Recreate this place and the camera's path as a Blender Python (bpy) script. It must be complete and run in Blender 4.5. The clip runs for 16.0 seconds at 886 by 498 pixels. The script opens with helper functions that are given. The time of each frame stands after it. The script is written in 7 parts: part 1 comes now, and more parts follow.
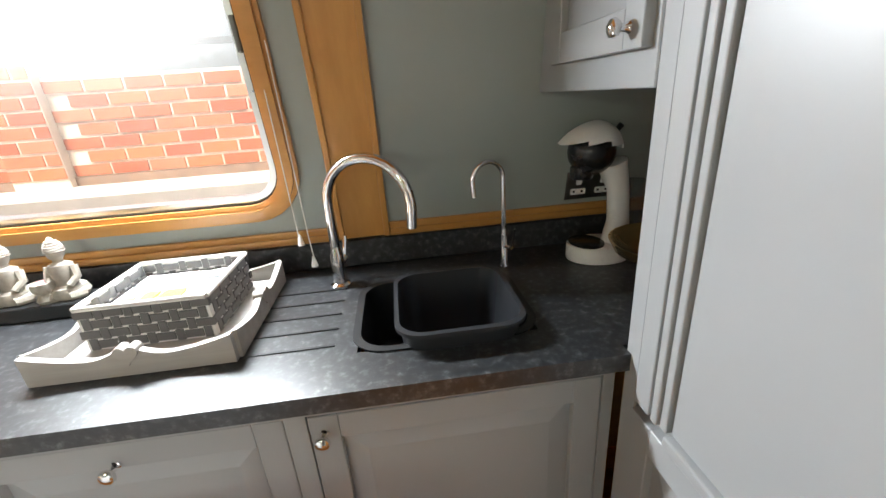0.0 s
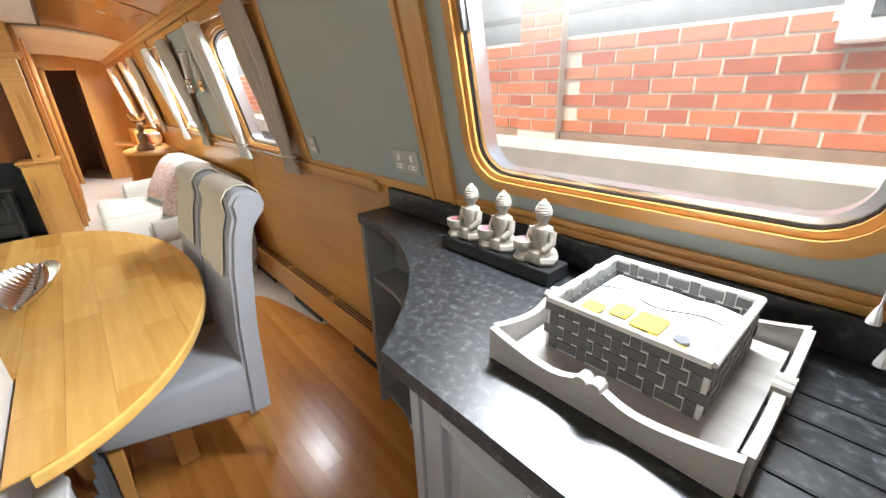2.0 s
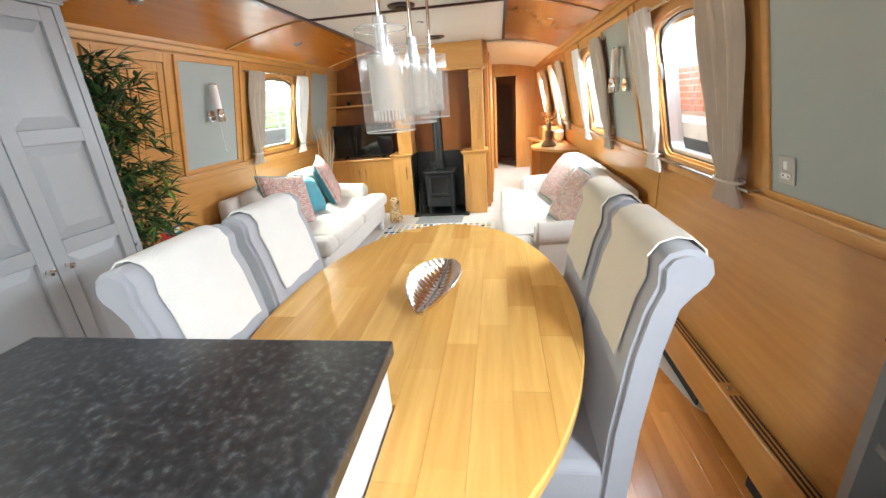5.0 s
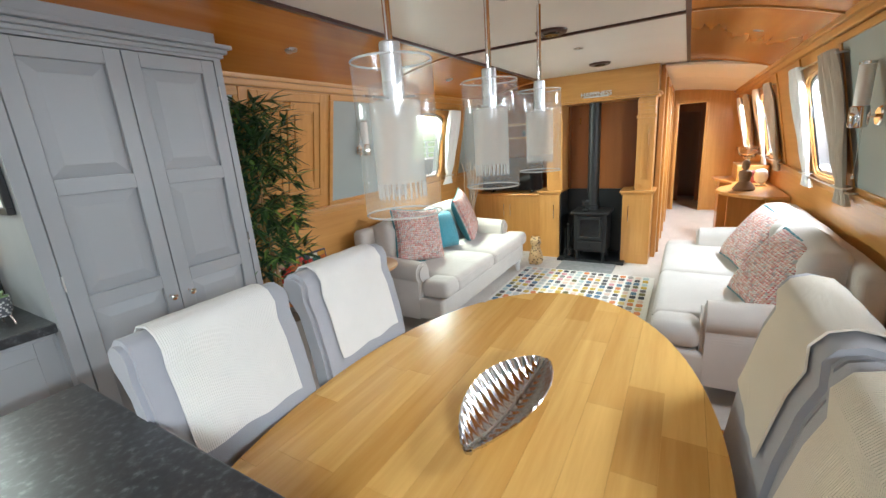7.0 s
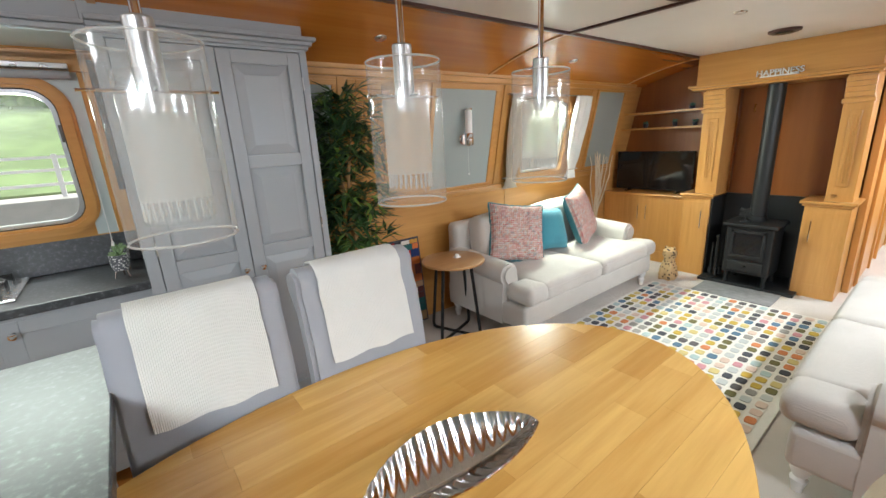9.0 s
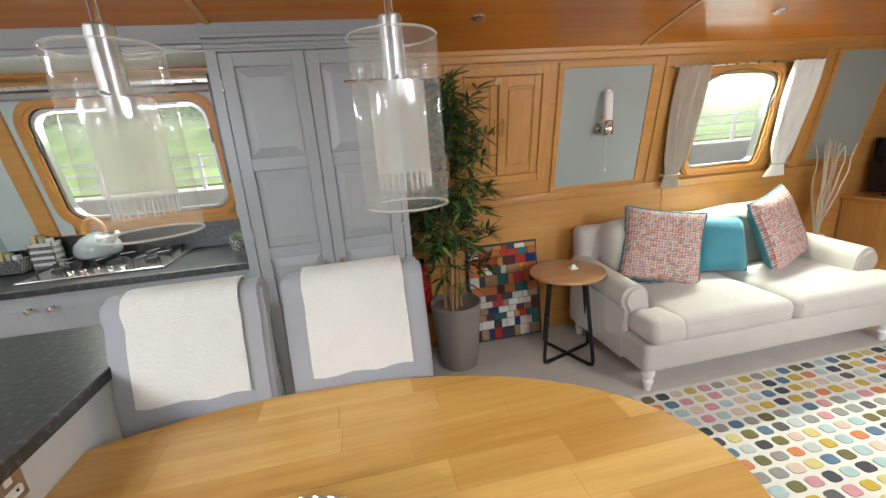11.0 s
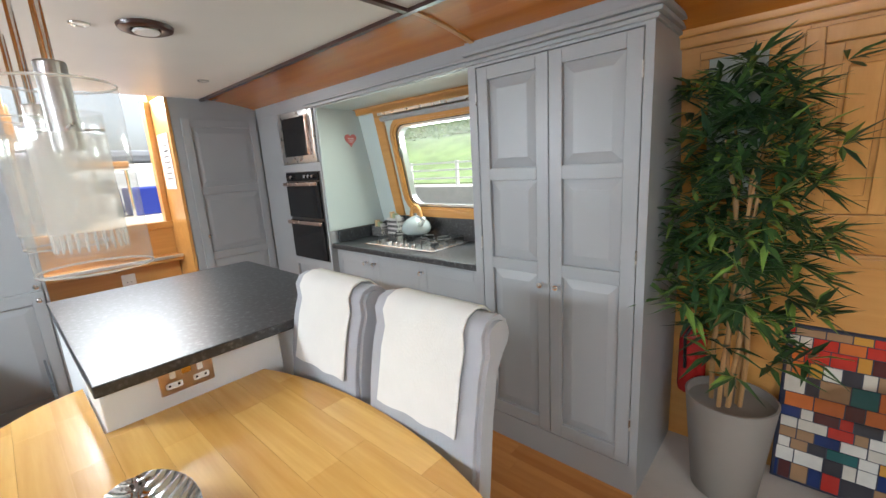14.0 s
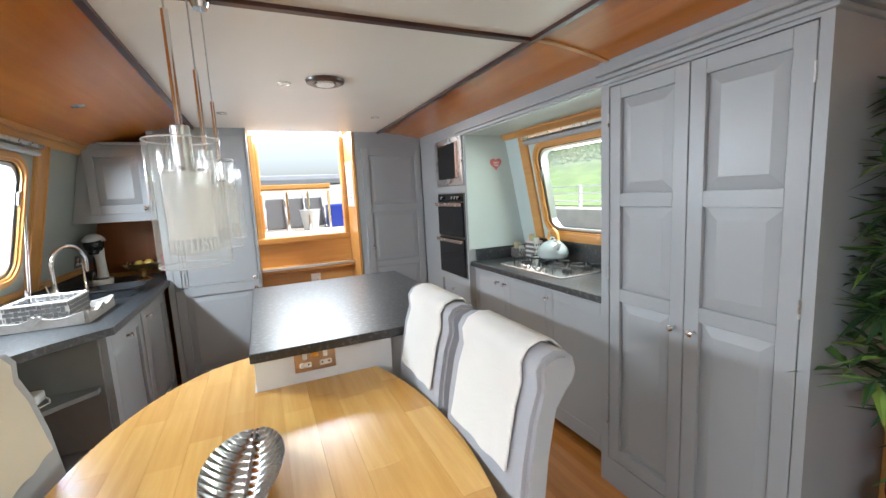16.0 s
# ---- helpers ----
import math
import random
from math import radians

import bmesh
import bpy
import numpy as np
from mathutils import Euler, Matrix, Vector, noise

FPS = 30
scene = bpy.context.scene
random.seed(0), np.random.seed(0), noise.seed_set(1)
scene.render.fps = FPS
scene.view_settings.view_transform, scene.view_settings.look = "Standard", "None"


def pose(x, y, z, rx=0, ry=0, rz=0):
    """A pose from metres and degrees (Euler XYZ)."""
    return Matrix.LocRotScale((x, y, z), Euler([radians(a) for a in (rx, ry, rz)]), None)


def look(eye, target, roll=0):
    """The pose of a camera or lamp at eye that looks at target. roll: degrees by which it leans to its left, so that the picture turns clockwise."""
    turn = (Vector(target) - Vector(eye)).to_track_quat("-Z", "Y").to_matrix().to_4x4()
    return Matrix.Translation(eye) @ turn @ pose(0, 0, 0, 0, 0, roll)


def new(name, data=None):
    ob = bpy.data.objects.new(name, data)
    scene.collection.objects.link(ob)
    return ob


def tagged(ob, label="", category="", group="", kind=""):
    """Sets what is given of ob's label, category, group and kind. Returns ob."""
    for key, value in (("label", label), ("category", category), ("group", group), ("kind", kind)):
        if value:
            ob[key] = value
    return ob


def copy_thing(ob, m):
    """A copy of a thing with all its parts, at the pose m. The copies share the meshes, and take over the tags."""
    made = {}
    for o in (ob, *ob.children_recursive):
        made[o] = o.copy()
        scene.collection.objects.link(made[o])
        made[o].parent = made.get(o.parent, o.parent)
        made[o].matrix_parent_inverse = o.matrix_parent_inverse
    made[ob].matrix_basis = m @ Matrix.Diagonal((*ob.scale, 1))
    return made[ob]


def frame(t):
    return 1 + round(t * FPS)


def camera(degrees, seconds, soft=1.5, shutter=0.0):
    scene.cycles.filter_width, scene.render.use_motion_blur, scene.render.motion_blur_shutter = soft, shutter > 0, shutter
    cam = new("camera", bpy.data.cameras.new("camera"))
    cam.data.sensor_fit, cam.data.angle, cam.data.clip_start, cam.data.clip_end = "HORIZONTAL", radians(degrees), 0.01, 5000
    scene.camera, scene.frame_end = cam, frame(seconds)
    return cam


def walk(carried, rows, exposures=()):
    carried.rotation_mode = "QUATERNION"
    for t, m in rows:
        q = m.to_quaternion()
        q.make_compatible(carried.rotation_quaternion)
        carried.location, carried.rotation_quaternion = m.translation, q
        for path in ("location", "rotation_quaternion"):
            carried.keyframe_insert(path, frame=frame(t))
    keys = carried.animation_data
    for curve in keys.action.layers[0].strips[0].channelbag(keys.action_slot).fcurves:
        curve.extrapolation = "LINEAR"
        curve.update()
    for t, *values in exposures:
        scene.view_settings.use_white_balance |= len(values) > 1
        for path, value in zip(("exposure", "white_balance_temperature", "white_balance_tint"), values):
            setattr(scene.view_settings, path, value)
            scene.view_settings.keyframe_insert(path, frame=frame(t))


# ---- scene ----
cam = camera(95.1, 16.0)
PATH = [
    (0, (-0.092, -0.046, 1.351), (0.093, 1.815, 0.641), -4.1),
    (0.5, (-0.159, 0.026, 1.351), (-0.384, 1.88, 0.635), -3.1),
    (1, (-0.255, 0.079, 1.338), (-0.904, 1.819, 0.596), -2.4),
    (1.5, (-0.358, 0.133, 1.337), (-1.422, 1.649, 0.583), -2.0),
    (2, (-0.403, 0.204, 1.354), (-1.802, 1.415, 0.595), -2.1),
    (2.5, (-0.412, 0.24, 1.364), (-2.048, 1.094, 0.594), -2.7),
    (3, (-0.462, 0.224, 1.362), (-2.208, 0.817, 0.587), -2.7),
    (3.5, (-0.575, 0.243, 1.341), (-2.379, 0.632, 0.57), -3.0),
    (4, (-0.716, 0.233, 1.348), (-2.56, 0.419, 0.598), -3.4),
    (4.5, (-0.822, 0.202, 1.343), (-2.685, 0.156, 0.617), -4.0),
    (5, (-0.951, 0.19, 1.372), (-2.808, -0.097, 0.688), -4.3),
    (5.2, (-1.007, 0.194, 1.386), (-2.854, -0.19, 0.721), -4.3),
    (7.5, (-1.503, 0.347, 1.411), (-3.069, -0.796, 0.919), -3.8),
    (8, (-1.654, 0.423, 1.411), (-3.101, -0.868, 0.921), -3.4),
    (8.5, (-1.754, 0.494, 1.427), (-3.064, -0.934, 0.931), -3.2),
    (9, (-1.784, 0.477, 1.409), (-2.964, -1.049, 0.882), -3.1),
    (9.2, (-1.817, 0.478, 1.397), (-2.907, -1.11, 0.859), -3.5),
    (11.3, (-2.442, 0.482, 1.399), (-2.641, -1.438, 0.875), -4.1),
    (11.5, (-2.49, 0.466, 1.402), (-2.566, -1.46, 0.871), -3.8),
    (12, (-2.679, 0.446, 1.408), (-2.441, -1.469, 0.884), -3.7),
    (12.5, (-2.818, 0.418, 1.405), (-2.288, -1.446, 0.908), -3.8),
    (13, (-2.899, 0.279, 1.412), (-2.076, -1.483, 0.945), -3.8),
    (13.5, (-2.936, 0.141, 1.406), (-1.868, -1.493, 0.973), -3.6),
    (14, (-3.011, 0.038, 1.412), (-1.69, -1.406, 1.002), -3.5),
    (14.5, (-3.101, -0.043, 1.422), (-1.586, -1.291, 1.037), -3.1),
    (15, (-3.154, -0.087, 1.414), (-1.484, -1.129, 1.061), -3.1),
    (15.5, (-3.165, -0.117, 1.424), (-1.403, -1.005, 1.101), -3.1),
    (16, (-3.172, -0.129, 1.412), (-1.36, -0.934, 1.146), -3.0),
]
EXPOSURES = [
    (0, 1.40, 6650, 9), (0.5, 1.56, 6550, 9), (1.0, 1.58, 6550, 10), (1.5, 1.38, 6450, 10), (2.2, 0.85, 6550, 10), (3.0, 0.75, 6800, 10),
    (3.5, 0.80, 6700, 9), (4.0, 0.98, 6900, 10), (4.5, 1.22, 6500, 9), (5.0, 1.34, 6200, 8), (7.5, 0.88, 6000, 7),
    (9.0, 0.88, 6200, 8), (11.5, 0.90, 6400, 9), (12.0, 0.82, 6400, 9), (12.5, 0.93, 6400, 9), (14.0, 1.17, 6200, 8),
    (15, 1.30, 6000, 7), (16, 1.27, 6000, 7),
]
walk(cam, [(t, look(eye, target, roll)) for t, eye, target, roll in PATH], EXPOSURES)

# ---- light ----
world = bpy.data.worlds.new("sky")
scene.world = world
world.use_nodes = True
_wn = world.node_tree.nodes
_sky = _wn.new("ShaderNodeTexSky")
_sky.sky_type, _sky.sun_disc, _sky.sun_elevation, _sky.sun_rotation = "NISHITA", False, radians(48), radians(200)
_sky.air_density, _sky.dust_density, _sky.ozone_density = 1.0, 4.0, 0.6
_pale = _wn.new("ShaderNodeHueSaturation")
_pale.inputs["Saturation"].default_value = 0.35
world.node_tree.links.new(_sky.outputs[0], _pale.inputs["Color"])
world.node_tree.links.new(_pale.outputs[0], _wn["Background"].inputs[0])
_wn["Background"].inputs[1].default_value = 0.15
SUN = bpy.data.lights.new("sun", "SUN")
SUN.energy, SUN.angle, SUN.color = 3.2, radians(14), (1.0, 0.96, 0.9)
new("sun", SUN).matrix_world = look((0, 0, 0), (0.2, 0.42, -1.0))


def window_lamp(x, z, side, w, watts, tone=(0.88, 0.94, 1.0)):
    """A strip of sky light at the head of a window's opening."""
    lamp = bpy.data.lights.new("window_light", "AREA")
    lamp.shape, lamp.size, lamp.size_y, lamp.energy, lamp.color = "RECTANGLE", w, 0.09, watts, tone
    y = 1.08 if side > 0 else -2.04
    new("window_light", lamp).matrix_world = look((x, y, z), (x, y - side, z - 0.8))


for _x, _z, _w, _e in ((-0.80, 1.62, 0.6, 20), (-2.98, 1.60, 0.42, 10), (-4.77, 1.60, 0.42, 22), (-6.75, 1.60, 0.42, 27), (-8.4, 1.60, 0.42, 28)):
    window_lamp(_x, _z, 1, _w, _e)
for _x, _z, _w, _e in ((-1.245, 1.62, 0.7, 4), (-4.92, 1.64, 0.42, 26)):
    window_lamp(_x, _z, -1, _w, _e, (0.90, 1.0, 0.86))
_hatch = bpy.data.lights.new("hatch_light", "AREA")
_hatch.shape, _hatch.size, _hatch.size_y, _hatch.energy = "RECTANGLE", 0.7, 0.3, 14
new("hatch_light", _hatch).matrix_world = look((0.95, -0.5, 2.08), (-0.4, -0.5, 1.0))


# ---- materials ----
def base(name, rough=0.5, metal=0.0):
    m = bpy.data.materials.new(name)
    m.use_nodes = True
    n = m.node_tree.nodes
    b = n["Principled BSDF"]
    b.inputs["Roughness"].default_value, b.inputs["Metallic"].default_value = rough, metal
    return m, n, m.node_tree.links, b


def coords(n, l, scale=(1, 1, 1), rot=(0, 0, 0), source="Object"):
    tc, mp = n.new("ShaderNodeTexCoord"), n.new("ShaderNodeMapping")
    mp.inputs["Scale"].default_value, mp.inputs["Rotation"].default_value = scale, rot
    l.new(tc.outputs[source], mp.inputs[0])
    return mp.outputs[0]


def noisy(n, l, vec, scale, detail=4, rough=0.55):
    t = n.new("ShaderNodeTexNoise")
    t.inputs["Scale"].default_value, t.inputs["Detail"].default_value, t.inputs["Roughness"].default_value = scale, detail, rough
    l.new(vec, t.inputs["Vector"])
    return t.outputs["Fac"]


def ramp(n, l, fac, stops):
    r = n.new("ShaderNodeValToRGB")
    while len(r.color_ramp.elements) < len(stops):
        r.color_ramp.elements.new(0.5)
    for e, (p, c) in zip(r.color_ramp.elements, stops):
        e.position, e.color = p, (*c, 1)
    l.new(fac, r.inputs[0])
    return r.outputs[0]


def bump(n, l, b, fac, strength=0.1, dist=0.002):
    k = n.new("ShaderNodeBump")
    k.inputs["Strength"].default_value, k.inputs["Distance"].default_value = strength, dist
    l.new(fac, k.inputs["Height"])
    l.new(k.outputs[0], b.inputs["Normal"])


def mul(c, k):
    return tuple(min(1.0, v * k) for v in c)


def paint(name, color, rough=0.45, vary=0.06, scale=3.0, grain=60.0, relief=0.03, metal=0.0, coat=0.0):
    """A painted, moulded or cast surface with faint patches and fine grain."""
    m, n, l, b = base(name, rough, metal)
    v = coords(n, l)
    big = noisy(n, l, v, scale)
    l.new(ramp(n, l, big, [(0.3, mul(color, 1 - vary)), (0.7, mul(color, 1 + vary))]), b.inputs["Base Color"])
    fine = noisy(n, l, v, grain, 6)
    bump(n, l, b, fine, relief, 0.002)
    mr = n.new("ShaderNodeMapRange")
    mr.inputs["To Min"].default_value, mr.inputs["To Max"].default_value = max(0.02, rough - 0.07), min(1, rough + 0.08)
    l.new(noisy(n, l, v, scale * 4, 5), mr.inputs["Value"])
    l.new(mr.outputs[0], b.inputs["Roughness"])
    b.inputs["Coat Weight"].default_value = coat
    return m


def wood(name, dark, light, along="x", rough=0.32, scale=1.0, vary=0.0, coat=0.15, relief=0.03):
    """Varnished wood with grain along one axis; vary shifts each piece's tone."""
    m, n, l, b = base(name, rough)
    k = {"x": (0.9, 14, 14), "y": (14, 0.9, 14), "z": (14, 14, 0.9)}[along]
    v = coords(n, l, tuple(a * scale for a in k))
    fac = noisy(n, l, v, 2.2, 8, 0.62)
    v2 = coords(n, l, tuple(a * scale * 0.2 for a in k))
    slow = noisy(n, l, v2, 1.3, 3)
    mixed = n.new("ShaderNodeMath")
    mixed.operation = "MULTIPLY_ADD"
    mixed.inputs[1].default_value = 0.55
    l.new(fac, mixed.inputs[0])
    half = n.new("ShaderNodeMath")
    half.operation = "MULTIPLY"
    half.inputs[1].default_value = 0.45
    l.new(slow, half.inputs[0])
    l.new(half.outputs[0], mixed.inputs[2])
    src = mixed.outputs[0]
    if vary:
        oi = n.new("ShaderNodeObjectInfo")
        sh = n.new("ShaderNodeMapRange")
        sh.inputs["To Min"].default_value, sh.inputs["To Max"].default_value = -vary, vary
        l.new(oi.outputs["Random"], sh.inputs["Value"])
        ad = n.new("ShaderNodeMath")
        l.new(src, ad.inputs[0])
        l.new(sh.outputs[0], ad.inputs[1])
        src = ad.outputs[0]
        off = n.new("ShaderNodeVectorMath")
        off.operation = "SCALE"
        off.inputs[0].default_value = (7, 13, 5)
        l.new(oi.outputs["Random"], off.inputs["Scale"])
    l.new(ramp(n, l, src, [(0.3, dark), (0.52, tuple((p + q) / 2 for p, q in zip(dark, light))), (0.7, light)]), b.inputs["Base Color"])
    bump(n, l, b, fac, relief, 0.001)
    b.inputs["Coat Weight"].default_value, b.inputs["Coat Roughness"].default_value = coat, 0.15
    return m


def cloth(name, color, weave=700.0, rough=0.9, vary=0.07, relief=0.25):
    m, n, l, b = base(name, rough)
    v = coords(n, l)
    l.new(ramp(n, l, noisy(n, l, v, 5), [(0.3, mul(color, 1 - vary)), (0.7, mul(color, 1 + vary))]), b.inputs["Base Color"])
    w = n.new("ShaderNodeTexWave")
    w.inputs["Scale"].default_value, w.inputs["Distortion"].default_value = weave / 6.0, 2.5
    l.new(v, w.inputs["Vector"])
    ad = n.new("ShaderNodeMath")
    l.new(w.outputs["Fac"], ad.inputs[0])
    l.new(noisy(n, l, v, weave / 2, 3), ad.inputs[1])
    bump(n, l, b, ad.outputs[0], relief, 0.002)
    b.inputs["Sheen Weight"].default_value = 0.25
    return m


def metal(name, color, rough=0.15):
    return paint(name, color, rough, 0.04, 6, 200, 0.01, 1.0)


def glass(name, tint=(1, 1, 1), rough=0.0, ior=1.45):
    m, n, l, b = base(name, rough)
    b.inputs["Base Color"].default_value = (*tint, 1)
    b.inputs["Transmission Weight"].default_value, b.inputs["IOR"].default_value = 1.0, ior
    return m


def speckled(name, stops, scale=60.0, rough=0.3, relief=0.02):
    """A mottled stone-like laminate."""
    m, n, l, b = base(name, rough)
    v = coords(n, l)
    v1 = noisy(n, l, v, scale, 4, 0.6)
    l.new(ramp(n, l, v1, stops), b.inputs["Base Color"])
    b.inputs["Specular IOR Level"].default_value = 0.9
    bump(n, l, b, noisy(n, l, v, scale * 4, 3), relief, 0.001)
    return m


def by_piece(name, colors, rough=0.8, vary=0.05, island=False, relief=0.2, grain=80):
    """One tone out of a list for each piece."""
    m, n, l, b = base(name, rough)
    src = n.new("ShaderNodeNewGeometry").outputs["Random Per Island"] if island else n.new("ShaderNodeObjectInfo").outputs["Random"]
    r = n.new("ShaderNodeValToRGB")
    r.color_ramp.interpolation = "CONSTANT"
    while len(r.color_ramp.elements) < len(colors):
        r.color_ramp.elements.new(0.5)
    for k, (e, c) in enumerate(zip(r.color_ramp.elements, colors)):
        e.position, e.color = k / len(colors), (*c, 1)
    l.new(src, r.inputs[0])
    mx = n.new("ShaderNodeMixRGB")
    mx.blend_type, mx.inputs[0].default_value = "MULTIPLY", 1.0
    v = coords(n, l)
    l.new(r.outputs[0], mx.inputs[1])
    l.new(ramp(n, l, noisy(n, l, v, 18, 5), [(0.25, (1 - vary * 4,) * 3), (0.75, (1, 1, 1))]), mx.inputs[2])
    l.new(mx.outputs[0], b.inputs["Base Color"])
    bump(n, l, b, noisy(n, l, v, grain, 4), relief, 0.004)
    return m


OAK_D, OAK_L = (0.45, 0.208, 0.050), (0.62, 0.325, 0.096)
oak_x, oak_y, oak_z = (wood("honey oak, grain along " + a, OAK_D, OAK_L, a) for a in "xyz")
ply = wood("amber ceiling ply", (0.43, 0.135, 0.017), (0.60, 0.225, 0.035), "x", 0.22, 0.5, coat=0.3)
dark_trim = wood("dark reddish trim", (0.035, 0.012, 0.01), (0.07, 0.022, 0.016), "x", 0.35)
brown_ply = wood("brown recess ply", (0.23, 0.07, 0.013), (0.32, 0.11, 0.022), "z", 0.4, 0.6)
table_wood = wood("blond butcher block", (0.54, 0.275, 0.06), (0.78, 0.475, 0.14), "x", 0.26, 1.1, vary=0.14, coat=0.25)
plank_wood = wood("oiled floor plank", (0.37, 0.135, 0.026), (0.58, 0.25, 0.062), "x", 0.26, 0.8, vary=0.12, coat=0.3)
pale_leg = wood("pale oak leg", (0.48, 0.23, 0.06), (0.66, 0.36, 0.11), "z", 0.35)
round_oak = wood("oak veneer", (0.40, 0.20, 0.075), (0.56, 0.32, 0.13), "x", 0.4)
grey_paint = paint("warm grey eggshell paint", (0.315, 0.325, 0.33), 0.38, 0.03)
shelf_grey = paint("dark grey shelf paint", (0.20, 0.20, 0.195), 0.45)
island_white = paint("pale grey island paint", (0.66, 0.66, 0.65), 0.4, 0.02)
sage = paint("sage grey panel", (0.33, 0.365, 0.345), 0.5, 0.05, 1.5, 250, 0.08)
mint = paint("pale mint paint", (0.50, 0.57, 0.55), 0.45, 0.03)
white_panel = paint("white ceiling panel", (0.80, 0.77, 0.73), 0.4, 0.02)
cream = paint("cream corridor ceiling", (0.82, 0.74, 0.62), 0.35, 0.03)
worktop = speckled("dark granite laminate", [(0.40, (0.009, 0.010, 0.012)), (0.53, (0.020, 0.022, 0.025)), (0.62, (0.050, 0.054, 0.058)), (0.74, (0.125, 0.13, 0.135))], 58, 0.36)
carpet_mat = cloth("beige loop carpet", (0.52, 0.46, 0.40), 900, 0.95, 0.08, 0.4)
chair_grey = cloth("blue grey upholstery", (0.34, 0.345, 0.365), 900, 0.85, 0.05)
runner_white = cloth("ribbed off-white cotton", (0.74, 0.72, 0.67), 420, 0.95, 0.05, 0.7)
runner_cream = cloth("ribbed cream cotton", (0.72, 0.66, 0.54), 420, 0.95, 0.05, 0.7)
sofa_cloth = cloth("stone grey sofa cloth", (0.50, 0.465, 0.42), 800, 0.9, 0.05)
curtain_cloth = cloth("oatmeal curtain linen", (0.56, 0.49, 0.41), 600, 0.9, 0.08)
curtain_lining = cloth("white curtain lining", (0.80, 0.79, 0.76), 600, 0.9, 0.04)
teal = cloth("teal velvet", (0.035, 0.22, 0.28), 900, 0.7, 0.15)
chrome = metal("chrome", (0.80, 0.80, 0.80), 0.08)
steel = metal("brushed steel", (0.55, 0.54, 0.52), 0.28)
dark_steel = metal("dark oven steel", (0.16, 0.155, 0.15), 0.3)
copper = metal("pinkish steel", (0.70, 0.55, 0.48), 0.25)
alu = metal("window aluminium", (0.72, 0.73, 0.74), 0.3)
brass = metal("brass", (0.62, 0.42, 0.16), 0.25)
black_iron = paint("black stove iron", (0.010, 0.0105, 0.011), 0.5, 0.2, 8, 150, 0.1)
black_plastic = paint("black plastic", (0.012, 0.012, 0.013), 0.25)
black_gloss = paint("black gloss glass", (0.006, 0.006, 0.007), 0.05, 0.01)
black_matt = paint("black composite", (0.016, 0.017, 0.018), 0.38, 0.1, 10, 300, 0.1)
white_plastic = paint("white plastic", (0.80, 0.79, 0.77), 0.28, 0.01)
white_paint = paint("white paint", (0.80, 0.79, 0.77), 0.45, 0.02)
rubber = paint("black rubber", (0.015, 0.015, 0.015), 0.7)
slate = speckled("grey hearth slate", [(0.3, (0.16, 0.16, 0.16)), (0.7, (0.27, 0.265, 0.26))], 20, 0.6)


def film(name, tint, gloss=1.0, milk=0.0, white=(0.85, 0.83, 0.80)):
    """Thin clear glass: lets light straight through, with mirror gloss by angle; milk adds etched white."""
    m, n, l, b = base(name)
    n.remove(b)
    tr, gl, fr, mx = n.new("ShaderNodeBsdfTransparent"), n.new("ShaderNodeBsdfGlossy"), n.new("ShaderNodeLayerWeight"), n.new("ShaderNodeMixShader")
    tr.inputs[0].default_value, gl.inputs["Roughness"].default_value = (*tint, 1), 0.03
    k = n.new("ShaderNodeMath")
    k.operation = "MULTIPLY"
    k.inputs[1].default_value = gloss * 0.4
    sharp = n.new("ShaderNodeMath")
    sharp.operation = "POWER"
    sharp.inputs[1].default_value = 3.5
    lift = n.new("ShaderNodeMath")
    lift.operation = "ADD"
    lift.inputs[1].default_value = 0.1
    l.new(fr.outputs["Facing"], sharp.inputs[0])
    l.new(sharp.outputs[0], lift.inputs[0])
    l.new(lift.outputs[0], k.inputs[0])
    src = tr.outputs[0]
    if milk:
        df, tl, ad, m2 = n.new("ShaderNodeBsdfDiffuse"), n.new("ShaderNodeBsdfTranslucent"), n.new("ShaderNodeMixShader"), n.new("ShaderNodeMixShader")
        df.inputs[0].default_value = tl.inputs[0].default_value = (*white, 1)
        l.new(df.outputs[0], ad.inputs[1])
        l.new(tl.outputs[0], ad.inputs[2])
        m2.inputs[0].default_value = milk
        l.new(tr.outputs[0], m2.inputs[1])
        l.new(ad.outputs[0], m2.inputs[2])
        src = m2.outputs[0]
    l.new(k.outputs[0], mx.inputs[0])
    l.new(src, mx.inputs[1])
    l.new(gl.outputs[0], mx.inputs[2])
    l.new(mx.outputs[0], n["Material Output"].inputs["Surface"])
    return m


window_glass = film("window glass", (0.97, 0.98, 0.98), 0.5, 0.055)
lamp_glass = film("clear lamp glass", (0.97, 0.975, 0.97), 0.6, 0.12)
dish_glass = glass("clear dish glass", ior=1.45)
frosted = paint("frosted white glass", (0.84, 0.82, 0.79), 0.35, 0.01)
sheer = film("sheer etched glass", (0.97, 0.965, 0.95), 0.3, 0.34, (0.80, 0.78, 0.73))
rim_glass = film("pale glass rim", (0.95, 0.96, 0.95), 1.0, 0.38)


# ---- building helpers ----
ORIGIN = {}


def thing(name, at=(0, 0, 0), label="", category="", group="", kind=""):
    """An Empty at a thing's base; its parts are built in world coordinates."""
    ob = new(name)
    ob.empty_display_size = 0.05
    ob.location = at
    ORIGIN[ob] = Vector(at)
    return tagged(ob, label, category, group, kind)


